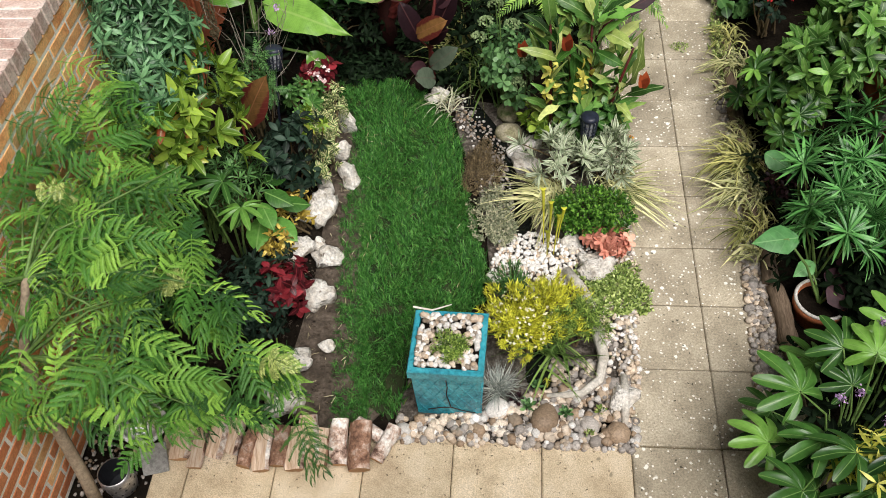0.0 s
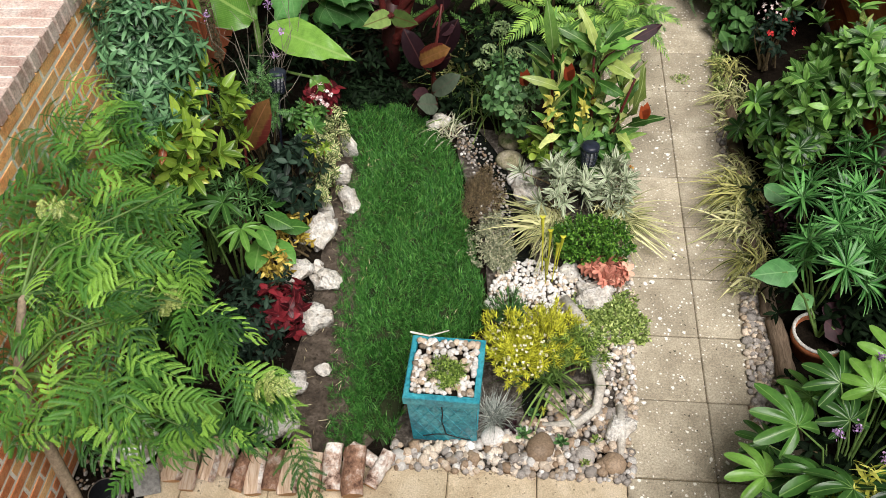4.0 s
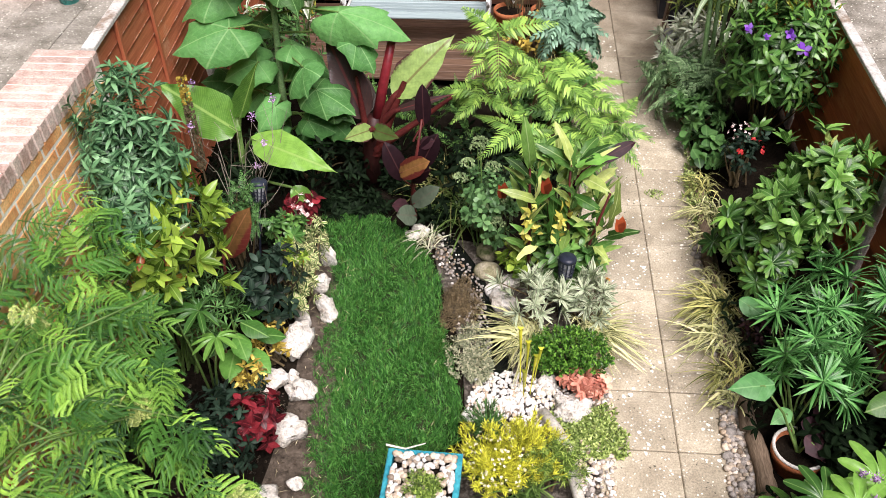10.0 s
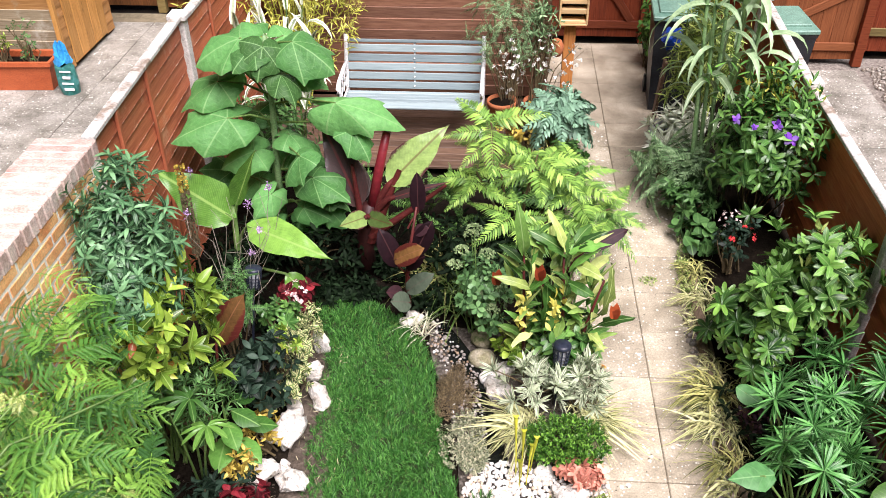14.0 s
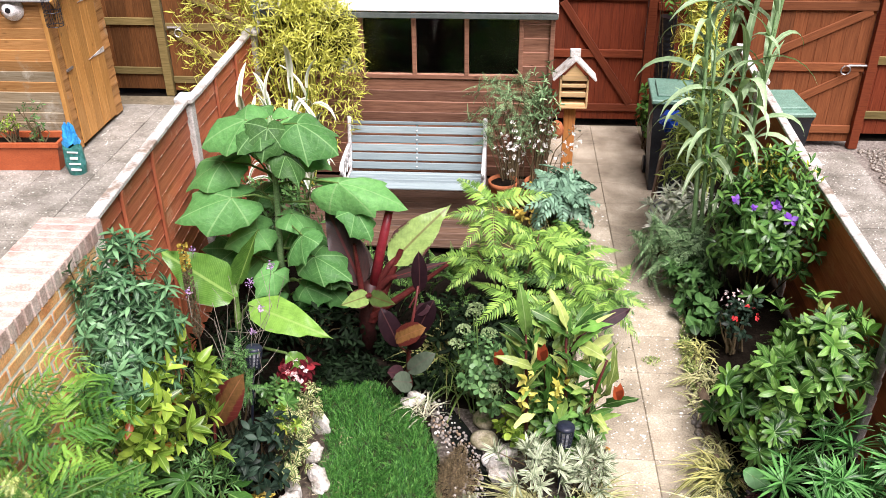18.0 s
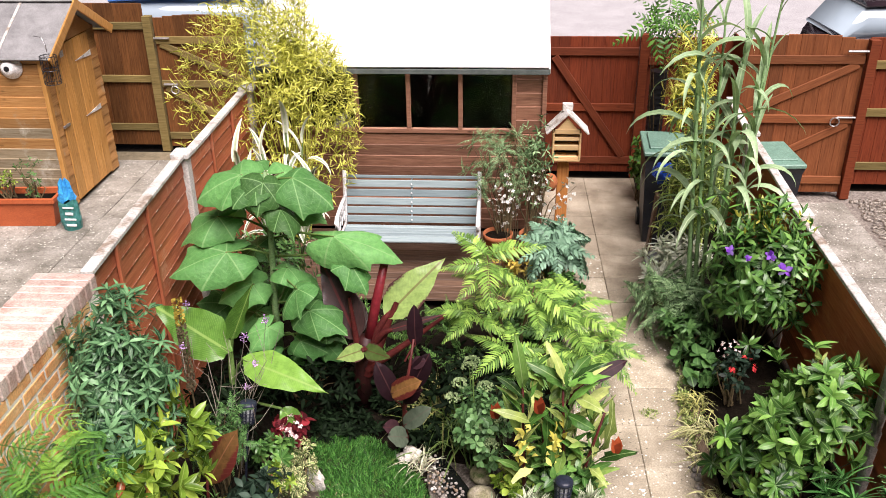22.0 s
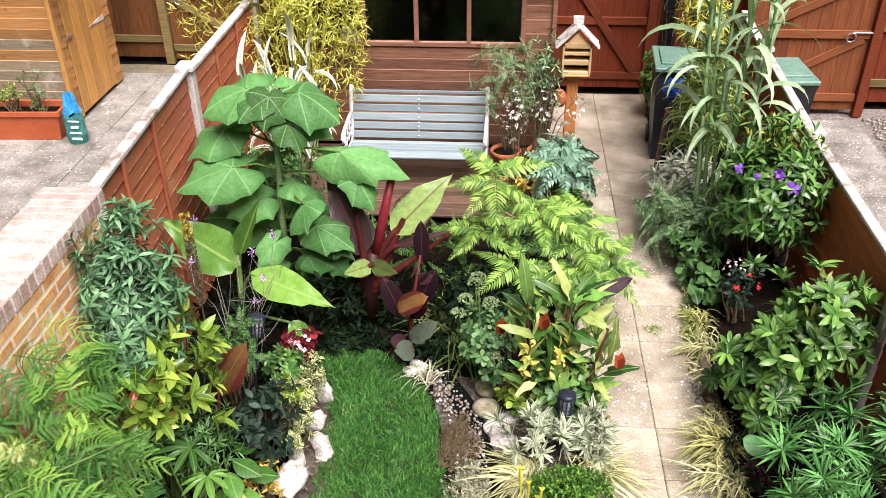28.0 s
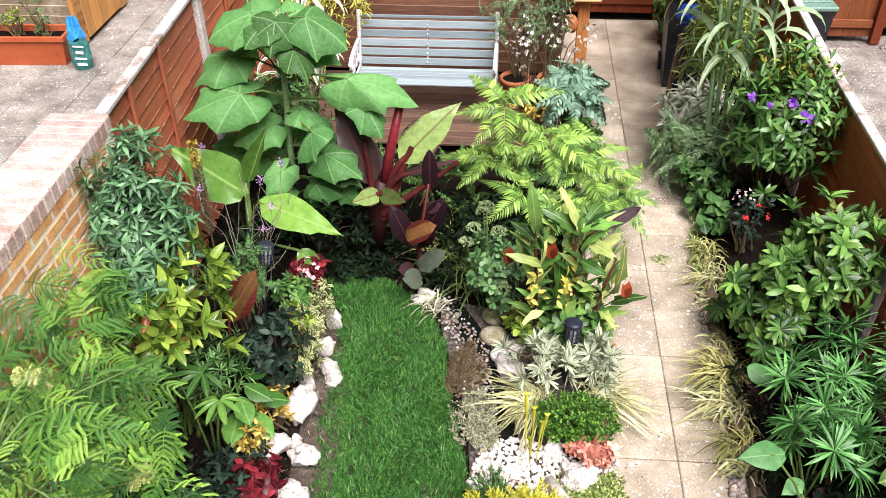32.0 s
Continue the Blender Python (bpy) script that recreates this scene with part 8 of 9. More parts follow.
CANNA_LOW = (
    ((-0.74, 2.2, 0.46), (-0.62, 2.05, 0.69), 0.1), ((-0.6, 2.2, 0.5), (-0.71, 2.02, 0.38), 0.12), ((-0.38, 2.3, 0.49), (-0.25, 2.3, 0.64), 0.1), ((-0.85, 2.3, 0.47), (-1.0, 2.2, 0.72), 0.09), ((-0.6, 2.3, 0.58), (-0.45, 2.3, 0.72), 0.14), ((-0.76, 2.3, 0.71), (-0.9, 2.3, 0.88), 0.1), ((-0.57, 2.3, 1.02), (-0.43, 2.45, 1.04), 0.1), ((-0.8, 2.15, 0.41), (-0.95, 2.0, 0.38), 0.09), ((-0.7, 2.35, 0.8), (-0.6, 2.5, 0.95), 0.12), ((-0.5, 2.35, 0.7), (-0.3, 2.45, 0.8), 0.12), ((-0.75, 2.2, 0.3), (-0.6, 2.05, 0.35), 0.12), ((-0.5, 2.2, 0.3), (-0.35, 2.1, 0.32), 0.12),
)
cn = thing("canna", "light green canna clump with orange-red buds and dark stems", "canna", pose(-0.68, 2.22, 0))
O = np.array([-0.68, 2.22, 0])
for b, t in (((-0.16, 0, 0), (-0.2, 0, 1.0)), ((0.1, 0, 0), (0.04, 0, 1.05)), ((0.14, 0, 0), (0.3, -0.02, 0.82)), ((0.0, 0.06, 0), (-0.08, 0.05, 0.8))):
    part("stem", tube_piece([b, (np.array(b) + np.array(t)) / 2 + np.array([0, 0.02, 0]), t], [0.014, 0.011, 0.007], 7), RED_STEM, cn, "dark red stem", smooth=True)
for i, (b, t, w) in enumerate(CANNA_LEAVES + CANNA_LOW):
    b, t = np.array(b) - O, np.array(t) - O
    big_leaf(cn, (CANNA, PALE_CANNA, FRESH, CANNA, PALE_CANNA)[i % 5], b, b + (t - b) * np.array([0.8, 0.8, 1.0]) + np.array([0, 0, 0.06]), w * 0.66, ("paddle", "ellip", "oval")[i % 3], stalk_from=(b[0] * 0.7, 0, max(0.02, b[2] - 0.12)), facing=(0.8 * math.sin(i * 2.3), -0.55 + 0.4 * math.sin(i * 4.1), 0.7), fold=0.5, droop=0.5, wave=0.28, seed=i, stalk_r=0.005)
for k in range(86):
    a, z = k * 2.4, 0.2 + 0.82 * k / 86
    c = np.array([(-0.18, 0.0), (0.07, 0.0), (0.22, -0.01), (-0.05, 0.06)][k % 4])
    d = np.array([math.cos(a) * 0.7, math.sin(a) * 0.6, rng.uniform(0.5, 1.5)])
    b = np.array([c[0], c[1], z if k % 4 != 2 else z * 0.75])
    big_leaf(cn, (CANNA, PALE_CANNA, FRESH, PALE_CANNA)[(k * 5 + k // 3) % 4], b + d * 0.04, b + d * rng.uniform(0.13, 0.23), rng.uniform(0.035, 0.065), ("paddle", "lance", "oval")[k % 3], facing=(0.7 * math.sin(k * 1.7), -0.4, 0.9), fold=0.5, droop=0.55, wave=0.14, seed=k)
big_leaf(cn, DARK_CANNA, (0.18, 0.1, 0.95), (0.46, 0.18, 1.06), 0.09, "paddle", stalk_from=(0.06, 0.02, 0.85), stalk_mat=RED_STEM, fold=0.4, label="dark purple leaf")
for x, y, z in ((-0.1, -0.07, 0.9), (0.37, -0.12, 0.66), (-0.36, 0.0, 0.8)):
    part("bud", scatter(Shape(), leaf_piece(0.125, 0.066, "oval", 0.5, 0.1), frames_of(np.array([[0.1, 0, 1], [-0.2, -0.1, 1], [0.2, -0.2, 0.9]]), np.array([[0, -1, 0.2], [0.5, -1, 0], [-0.5, -0.8, 0]]), [1, 0.9, 0.8], np.tile([x, y, z - 0.06], (3, 1)))), ORANGE_BUD, cn, "orange-red bud", smooth=True)
tagged(part("yellow_bract", scatter(Shape(), leaf_piece(0.075, 0.032, "lance", 0.3, 0.3), frames_of(np.random.default_rng(1).normal(0, 0.6, (44, 3)) + np.array([0, -0.3, 0.1]), np.random.default_rng(2).normal(0, 0.5, (44, 3)) + np.array([0, -0.5, 0.7]), np.full(44, 1.0), np.concatenate([np.array([-0.17, -0.06, 0.62]) + np.random.default_rng(5).normal(0, 1, (22, 3)) * np.array([0.025, 0.03, 0.1]), np.array([0.0, -0.08, 0.6]) + np.random.default_rng(6).normal(0, 1, (22, 3)) * np.array([0.03, 0.03, 0.11])]))), YELLOW_FLOWER, cn, "drooping yellow flowers", smooth=True), kind="stuff")
shrub("lime_foliage", "lime green scalloped low leaves under the canna", "plant", (-0.92, 2.25, 0.16), (0.16, 0.14, 0.12), 30, 5, leaf_piece(0.06, 0.055, "round", 0.1, 0.15), LIME_GLOSS, 0.4, 73)
shrub("canna_underplanting", "mixed green leaves at the foot of the canna", "plant", (-0.6, 2.3, 0.24), (0.3, 0.3, 0.24), 90, 5, leaf_piece(0.1, 0.045, "oval", 0.2, 0.25), LAUREL, 0.4, 74)
for i, (x, y, z, s) in enumerate(((-0.8, 1.83, 0.24, 1.0), (-0.46, 1.86, 0.24, 0.95))):
    shrub("variegated_spurge", "silver-edged variegated spurge mound", "plant", (x, y, z), (0.19 * s, 0.16 * s, 0.16), 24, 18, leaf_piece(0.105, 0.0145, "ellip", 0.2, 0.2), SILVER_EDGE, 0.7, 75 + i, group="variegated spurges", base_z=0.0)
tuft("sedge_clump", "cream and green striped arching sedge", "grass", (-0.82, 1.66, 0.05), 200, 0.33, 0.0115, GOLD_GRASS, (50, 86), 0.95, 77, 0.04, "striped sedges", (-0.45, -0.15))
tuft("sedge_clump", "cream and green striped arching sedge", "grass", (-0.46, 1.74, 0.05), 200, 0.33, 0.0115, GOLD_GRASS, (50, 86), 0.95, 78, 0.04, "striped sedges", (0.45, -0.1))
shrub("hebe_mound", "tight bright green dwarf hebe cushion", "shrub", (-0.6, 1.5, 0.12), (0.27, 0.19, 0.15), 520, 9, leaf_piece(0.024, 0.011, "oval", 0.2, 0.1), BOX_GREEN, 0.65, 79, low=-0.1, ragged=0.05, stems=0)
hx = shrub("coral_heuchera", "coral pink heuchera with lobed leaves", "plant", (-0.52, 1.27, 0.09), (0.13, 0.11, 0.1), 34, 3, fan_leaf(0.062, 5, 150, 0.52, 0.25, 6), CORAL, 0.5, 80, stems=0)
pit = thing("pitcher_plant", "yellow-green pitcher plant stems with hooded tops", "plant", pose(-0.86, 1.3, 0))
for i, (x, y, h) in enumerate(((0, 0, 0.42), (0.03, -0.03, 0.36), (-0.03, 0.03, 0.48), (0.05, 0.04, 0.3), (-0.01, -0.05, 0.26))):
    part("pitcher", tube_piece([(x, y, 0), (x * 1.3, y * 1.3, h * 0.6), (x * 1.6, y * 1.6, h)], [0.003, 0.005, 0.011], 8, False), ACID, pit, smooth=True)
    part("hood", leaf_piece(0.036, 0.036, "round", 0.2, 0.3), ACID, pit, "yellow hood", m=pose(x * 1.6, y * 1.6 + 0.015, h, 35, 0, 180), smooth=True)
shrub("stonecrop_mat", "pale green stonecrop mat with cream tips", "plant", (-0.47, 1.0, 0.02), (0.19, 0.19, 0.06), 850, 6, leaf_piece(0.02, 0.012, "oval", 0.1, 0.1), MAT_GREEN, 0.5, 81, low=0.0, stems=0)
shrub("brown_mat_plant", "low russet-brown creeping cushion at the lawn edge", "plant", (-1.3, 2.0, 0.03), (0.15, 0.24, 0.07), 1500, 6, leaf_piece(0.014, 0.004, "lance", 0.1, 0.1), BROWN_MAT, 0.5, 82, low=0.0, stems=0)
shrub("creeping_sedum", "grey-green creeping sedum at the lawn edge", "plant", (-1.2, 1.55, 0.05), (0.14, 0.22, 0.08), 420, 6, leaf_piece(0.022, 0.008, "lance", 0.1, 0.1), PALE_SEDUM, 0.5, 83, low=0.0, stems=0)
shrub("creeping_sedum", "pinkish grey creeping sedum by the pebbles", "plant", (-1.16, 1.42, 0.05), (0.11, 0.12, 0.07), 220, 6, leaf_piece(0.022, 0.008, "lance", 0.1, 0.1), PALE_SEDUM, 0.5, 84, low=0.0, stems=0)
yl = shrub("cotton_lavender", "acid yellow feathery cotton lavender with cream button flowers", "shrub", (-1.02, 0.62, 0.2), (0.22, 0.2, 0.17), 520, 13, leaf_piece(0.036, 0.0055, "blade", 0.0, 0.1), ACID, 0.85, 85, stems=10, ragged=0.5)
sprinkle("button_flower", yl, CREAM_FLOWER, (0.0, -0.02, 0.24), (0.19, 0.17, 0.14), 95, 0.01, 86, 0.05, "cream button flowers", 6)
shrub("cotton_lavender", "yellow-green feathery shrub behind the pool", "shrub", (-0.86, 0.75, 0.16), (0.2, 0.16, 0.15), 200, 12, leaf_piece(0.05, 0.0055, "blade", 0.0, 0.1), ACID, 0.75, 87, stems=6)
shrub("green_shrublet", "fine yellow-green needle foliage over the pool", "plant", (-0.72, 0.66, 0.2), (0.17, 0.13, 0.13), 220, 11, leaf_piece(0.045, 0.005, "blade", 0.0, 0.15), MOSS_CUSHION, 0.6, 88, stems=6)
shrub("green_shrublet", "upright yellow-green sprigs behind the cotton lavender", "plant", (-1.08, 0.86, 0.18), (0.1, 0.1, 0.15), 90, 10, leaf_piece(0.05, 0.006, "blade", 0.0, 0.1), FERNY, 0.9, 89, stems=6)
tuft("rush", "spiky green rush leaning over the pool", "grass", (-0.86, 0.58, 0.02), 90, 0.36, 0.013, GREEN_GRASS, (30, 85), 0.45, 90, 0.05)
tuft("blue_fescue", "silvery blue fescue tuft beside the planter", "grass", (-1.14, 0.3, 0.02), 260, 0.2, 0.0035, STEEL_BLUE, (40, 88), 0.35, 91, 0.02)
rng = np.random.default_rng(92)
for x, y, s, mt in ((-1.04, 0.24, 0.055, DARK_CANNA), (-0.98, 0.2, 0.06, SEDUM), (-0.78, 0.17, 0.05, SEDUM), (-0.93, 0.33, 0.05, SEDUM), (-0.6, 0.19, 0.04, MAT_GREEN), (-0.66, 0.06, 0.035, MAT_GREEN)):
    ax = np.tile([[0, 0, 1.0]], (1, 1))
    ds, ups = around(ax, rng, 26, 0.7)
    ds[:, 2] = np.linspace(0.15, 1.6, 26)
    hl = thing("houseleek", "fleshy rosette houseleek among pebbles", "plant", pose(x, y, 0.03), "houseleeks")
    tagged(part("rosette", scatter(Shape(), leaf_piece(s, s * 0.4, "obovate", 0.2, -0.2), frames_of(ds, ups, np.linspace(1.0, 0.5, 26), np.zeros((26, 3)))), mt, hl, smooth=True), kind="stuff")

# ---- bed on the low fence side ----
for i, (x, y, n, L) in enumerate(((0.4, 2.02, 300, 0.32), (0.38, 1.78, 260, 0.3), (0.42, 2.28, 130, 0.22), (0.38, 1.46, 170, 0.25), (0.4, 1.3, 90, 0.2), (0.46, 3.0, 150, 0.25), (0.48, 3.35, 120, 0.24), (0.42, 2.75, 70, 0.18))):
    tuft("sedge_clump", "golden variegated sedge arching over the path edge", "grass", (x, y, 0.03), int(n * 0.55), L * 1.08, 0.012, GOLD_GRASS if i % 3 else GOLD_GRASS2, (50, 88), 0.9, 100 + i, 0.05, "golden sedges", (-0.3, -0.12))
rh = shrub("rhododendron", "rounded rhododendron with leathery mid-green leaves", "shrub", (0.92, 2.44, 0.6), (0.37, 0.42, 0.46), 105, 10, [leaf_piece(0.14, 0.046, "ellip", 0.25, 0.3), leaf_piece(0.125, 0.042, "ellip", 0.25, 0.4), leaf_piece(0.1, 0.036, "ellip", 0.3, 0.2)], RHODO, 0.66, 110, stems=30, ragged=0.4, inner=0.2, low=-0.05)
tagged(part("new_shoot", scatter(Shape(), leaf_piece(0.085, 0.026, "oval", 0.35, 0.1), frames_of(np.random.default_rng(13).normal(0, 0.4, (30, 3)) + np.array([0, 0, 0.9]), np.random.default_rng(14).normal(size=(30, 3)), np.full(30, 1.0), np.repeat(np.array([(0.0, 0.02, 1.05), (0.2, -0.05, 0.98), (-0.12, -0.2, 0.95), (0.1, -0.25, 0.9), (0.28, 0.1, 0.95)]), 6, 0) + np.random.default_rng(15).normal(0, 0.015, (30, 3)))), PALE_CANNA, rh, "yellow-green new shoots", smooth=True), kind="stuff")
shrub("fatsia_seedling", "variegated lobed leaves at the foot of the shrub", "plant", (0.64, 2.34, 0.36), (0.28, 0.42, 0.3), 34, 4, fan_leaf(0.12, 6, 125, 0.42, 0.4, 8, 0, 1.9), FATSIA, 0.4, 111)
for i, (x, y, z, r) in enumerate(((0.7, 1.5, 0.5, 0.24), (1.06, 1.64, 0.56, 0.24), (1.04, 1.24, 0.5, 0.28), (0.66, 1.08, 0.42, 0.22))):
    shrub("spurge", "bright green spurge with whorls of narrow leaves", "plant", (x, y, z), (r, r, r * 0.8), 9, 38, leaf_piece(0.185, 0.019, "ellip", 0.3, 0.35), EUPH, 0.5, 112 + i, group="bright green spurges", stem_mat=GREEN_STEM, size=(0.65, 1.05), low=0.05, inner=0.15)
shrub("shade_foliage", "low foliage blackened for shade under the spurges", "plant", (0.75, 1.5, 0.16), (0.36, 0.6, 0.16), 120, 6, leaf_piece(0.08, 0.025, "lance", 0.2, 0.3), PAINTED_SHADE, 0.4, 117)
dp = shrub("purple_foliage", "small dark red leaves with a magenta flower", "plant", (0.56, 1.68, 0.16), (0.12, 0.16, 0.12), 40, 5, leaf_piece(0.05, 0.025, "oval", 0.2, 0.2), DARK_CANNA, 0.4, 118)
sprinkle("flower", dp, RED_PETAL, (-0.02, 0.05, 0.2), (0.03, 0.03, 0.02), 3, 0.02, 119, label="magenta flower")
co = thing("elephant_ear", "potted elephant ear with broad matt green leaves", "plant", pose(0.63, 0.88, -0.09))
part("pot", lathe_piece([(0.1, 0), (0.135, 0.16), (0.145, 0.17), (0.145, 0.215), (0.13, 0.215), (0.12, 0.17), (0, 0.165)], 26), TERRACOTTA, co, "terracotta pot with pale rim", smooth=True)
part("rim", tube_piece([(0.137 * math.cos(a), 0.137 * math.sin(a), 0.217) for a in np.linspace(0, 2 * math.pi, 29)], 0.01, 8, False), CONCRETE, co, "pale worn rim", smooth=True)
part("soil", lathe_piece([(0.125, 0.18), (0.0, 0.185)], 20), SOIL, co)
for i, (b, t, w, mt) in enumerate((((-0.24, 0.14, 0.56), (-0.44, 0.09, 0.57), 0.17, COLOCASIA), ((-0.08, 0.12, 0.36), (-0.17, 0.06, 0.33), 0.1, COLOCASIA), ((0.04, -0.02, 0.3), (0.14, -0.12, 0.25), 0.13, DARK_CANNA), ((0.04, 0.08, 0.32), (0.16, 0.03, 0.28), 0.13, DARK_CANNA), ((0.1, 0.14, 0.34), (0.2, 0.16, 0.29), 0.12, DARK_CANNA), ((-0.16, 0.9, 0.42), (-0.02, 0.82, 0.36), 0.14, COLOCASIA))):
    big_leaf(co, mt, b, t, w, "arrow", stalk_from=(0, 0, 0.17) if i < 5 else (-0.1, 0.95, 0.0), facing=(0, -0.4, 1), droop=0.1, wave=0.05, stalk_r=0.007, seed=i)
# shrub added to blacken the shaded corner by the pot
shrub("shade_foliage", "low foliage coloured near-black as shade behind the clay pot", "plant", (0.95, 0.82, 0.18), (0.3, 0.4, 0.2), 120, 6, leaf_piece(0.09, 0.035, "oval", 0.2, 0.3), PAINTED_SHADE, 0.35, 124)
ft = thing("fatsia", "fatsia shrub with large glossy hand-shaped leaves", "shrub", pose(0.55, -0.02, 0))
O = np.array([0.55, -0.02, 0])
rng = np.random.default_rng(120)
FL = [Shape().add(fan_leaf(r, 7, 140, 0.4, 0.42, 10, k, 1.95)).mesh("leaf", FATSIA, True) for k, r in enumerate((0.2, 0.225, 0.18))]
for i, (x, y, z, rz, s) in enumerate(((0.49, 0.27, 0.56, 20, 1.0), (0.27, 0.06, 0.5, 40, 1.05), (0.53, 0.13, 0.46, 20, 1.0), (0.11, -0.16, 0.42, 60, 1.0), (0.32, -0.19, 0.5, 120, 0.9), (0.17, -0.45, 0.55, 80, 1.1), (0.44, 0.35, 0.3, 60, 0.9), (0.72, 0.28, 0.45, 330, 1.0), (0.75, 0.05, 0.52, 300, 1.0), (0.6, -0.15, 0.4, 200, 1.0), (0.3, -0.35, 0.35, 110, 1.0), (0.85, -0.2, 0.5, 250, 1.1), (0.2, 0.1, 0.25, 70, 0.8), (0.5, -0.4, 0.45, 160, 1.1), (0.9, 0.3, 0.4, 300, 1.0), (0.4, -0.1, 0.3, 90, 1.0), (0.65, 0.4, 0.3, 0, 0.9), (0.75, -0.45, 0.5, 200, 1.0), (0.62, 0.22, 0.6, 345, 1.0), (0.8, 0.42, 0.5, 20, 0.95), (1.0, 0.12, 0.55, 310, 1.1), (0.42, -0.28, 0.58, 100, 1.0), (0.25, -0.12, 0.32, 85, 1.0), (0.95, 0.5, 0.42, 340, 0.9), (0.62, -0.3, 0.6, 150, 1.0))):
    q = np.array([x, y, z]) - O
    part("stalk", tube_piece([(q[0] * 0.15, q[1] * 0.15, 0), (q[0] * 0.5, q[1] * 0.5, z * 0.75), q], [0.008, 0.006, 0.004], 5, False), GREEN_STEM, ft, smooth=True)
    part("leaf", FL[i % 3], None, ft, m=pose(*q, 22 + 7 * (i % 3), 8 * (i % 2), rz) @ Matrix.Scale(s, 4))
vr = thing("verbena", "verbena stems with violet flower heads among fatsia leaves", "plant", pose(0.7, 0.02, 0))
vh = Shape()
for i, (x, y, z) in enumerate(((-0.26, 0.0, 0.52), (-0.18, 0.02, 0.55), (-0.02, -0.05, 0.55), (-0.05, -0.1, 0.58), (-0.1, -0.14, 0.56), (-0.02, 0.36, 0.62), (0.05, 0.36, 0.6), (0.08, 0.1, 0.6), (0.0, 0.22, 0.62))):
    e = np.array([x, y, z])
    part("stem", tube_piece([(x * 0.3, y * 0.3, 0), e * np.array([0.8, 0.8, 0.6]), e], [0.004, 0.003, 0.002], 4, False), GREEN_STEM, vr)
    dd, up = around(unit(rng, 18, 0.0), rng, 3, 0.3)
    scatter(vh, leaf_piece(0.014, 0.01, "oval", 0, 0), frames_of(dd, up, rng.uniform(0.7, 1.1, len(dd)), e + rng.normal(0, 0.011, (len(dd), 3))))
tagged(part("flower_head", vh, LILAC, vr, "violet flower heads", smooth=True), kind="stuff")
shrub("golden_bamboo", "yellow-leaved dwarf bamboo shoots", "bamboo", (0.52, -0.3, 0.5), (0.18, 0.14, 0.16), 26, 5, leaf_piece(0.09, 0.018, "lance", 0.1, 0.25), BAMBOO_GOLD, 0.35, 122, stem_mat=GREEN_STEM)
shrub("shade_foliage", "undergrowth blackened for shade beneath the fatsia", "plant", (0.72, 0.05, 0.14), (0.4, 0.5, 0.14), 110, 6, leaf_piece(0.09, 0.04, "oval", 0.2, 0.3), PAINTED_SHADE, 0.4, 123)
big = thing("sweet_potato_vine", "bright lime green broad leaves by the fence", "plant", pose(1.1, 0.9, 0))
for i, (x, y, z) in enumerate(((-0.05, 0.02, 0.52), (0.02, -0.14, 0.46), (0.08, 0.1, 0.5))):
    big_leaf(big, CANNA, (x, y, z), (x - 0.18, y - 0.06, z - 0.04), 0.14, "round", stalk_from=(0, 0, 0.0), facing=(0, -0.4, 1), seed=i)

# ---- far part of the fence-side bed ----
la = shrub("laurel_shrub", "dark glossy evergreen shrub climbing with purple clematis", "shrub", (0.98, 3.95, 0.76), (0.36, 0.42, 0.62), 230, 7, [leaf_piece(0.13, 0.036, "ellip", 0.25, 0.45), leaf_piece(0.11, 0.032, "ellip", 0.25, 0.4)], LAUREL, 0.5, 130, stems=20)
tagged(part("yellow_shoot", scatter(Shape(), leaf_piece(0.07, 0.022, "lance", 0.2, 0.1), frames_of(np.random.default_rng(7).normal(0, 0.45, (60, 3)) + np.array([0, 0, 0.8]), np.random.default_rng(8).normal(size=(60, 3)), np.full(60, 1.0), np.array([0.02, 0.0, 1.3]) + np.random.default_rng(9).normal(0, 1, (60, 3)) * np.array([0.13, 0.14, 0.05]))), BAMBOO_GOLD, la, "yellow young shoots", smooth=True), kind="stuff")
tips_at = np.array([0.0, 0.12, 1.22]) + np.random.default_rng(17).normal(0, 1, (26, 3)) * np.array([0.2, 0.12, 0.1])
dd, up = around(np.tile([[0.1, -0.1, 0.98]], (26, 1)), np.random.default_rng(18), 7, 0.75)
tagged(part("green_shoot", scatter(Shape(), leaf_piece(0.11, 0.024, "ellip", 0.3, 0.15), frames_of(dd, up, np.full(len(dd), 1.0), np.repeat(tips_at, 7, 0) + np.tile(np.stack([np.zeros(7), np.zeros(7), np.linspace(-0.1, 0.06, 7)], 1), (26, 1)))), FRESH, la, "bright green upright shoots", smooth=True), kind="stuff")
for x, y, z, big in ((-0.33, -0.28, 1.2, 0.85), (-0.2, -0.3, 1.15, 0.6), (-0.05, -0.32, 1.18, 0.9), (0.05, -0.38, 1.1, 1.25)):
    dd, up = around(np.array([[0.1, -0.7, 0.7]]), rng, 6, 0.1)
    part("clematis_flower", scatter(Shape(), leaf_piece(0.055, 0.034, "oval", 0.1, 0.1), frames_of(dd, up, np.full(6, big), np.tile([x, y, z], (6, 1)))), PURPLE, la, "purple clematis flower", smooth=True)
ARCHES = ((0.6, 0.06, 74, -70), (0.54, 0.056, 64, -88), (0.46, 0.05, 84, 30), (0.62, 0.058, 66, -60))
REED_LEAF = [Shape().add(arch_leaf(*q, twist=0.5 * (k - 1.5))).mesh("leaf", REED, True) for k, q in enumerate(ARCHES)]
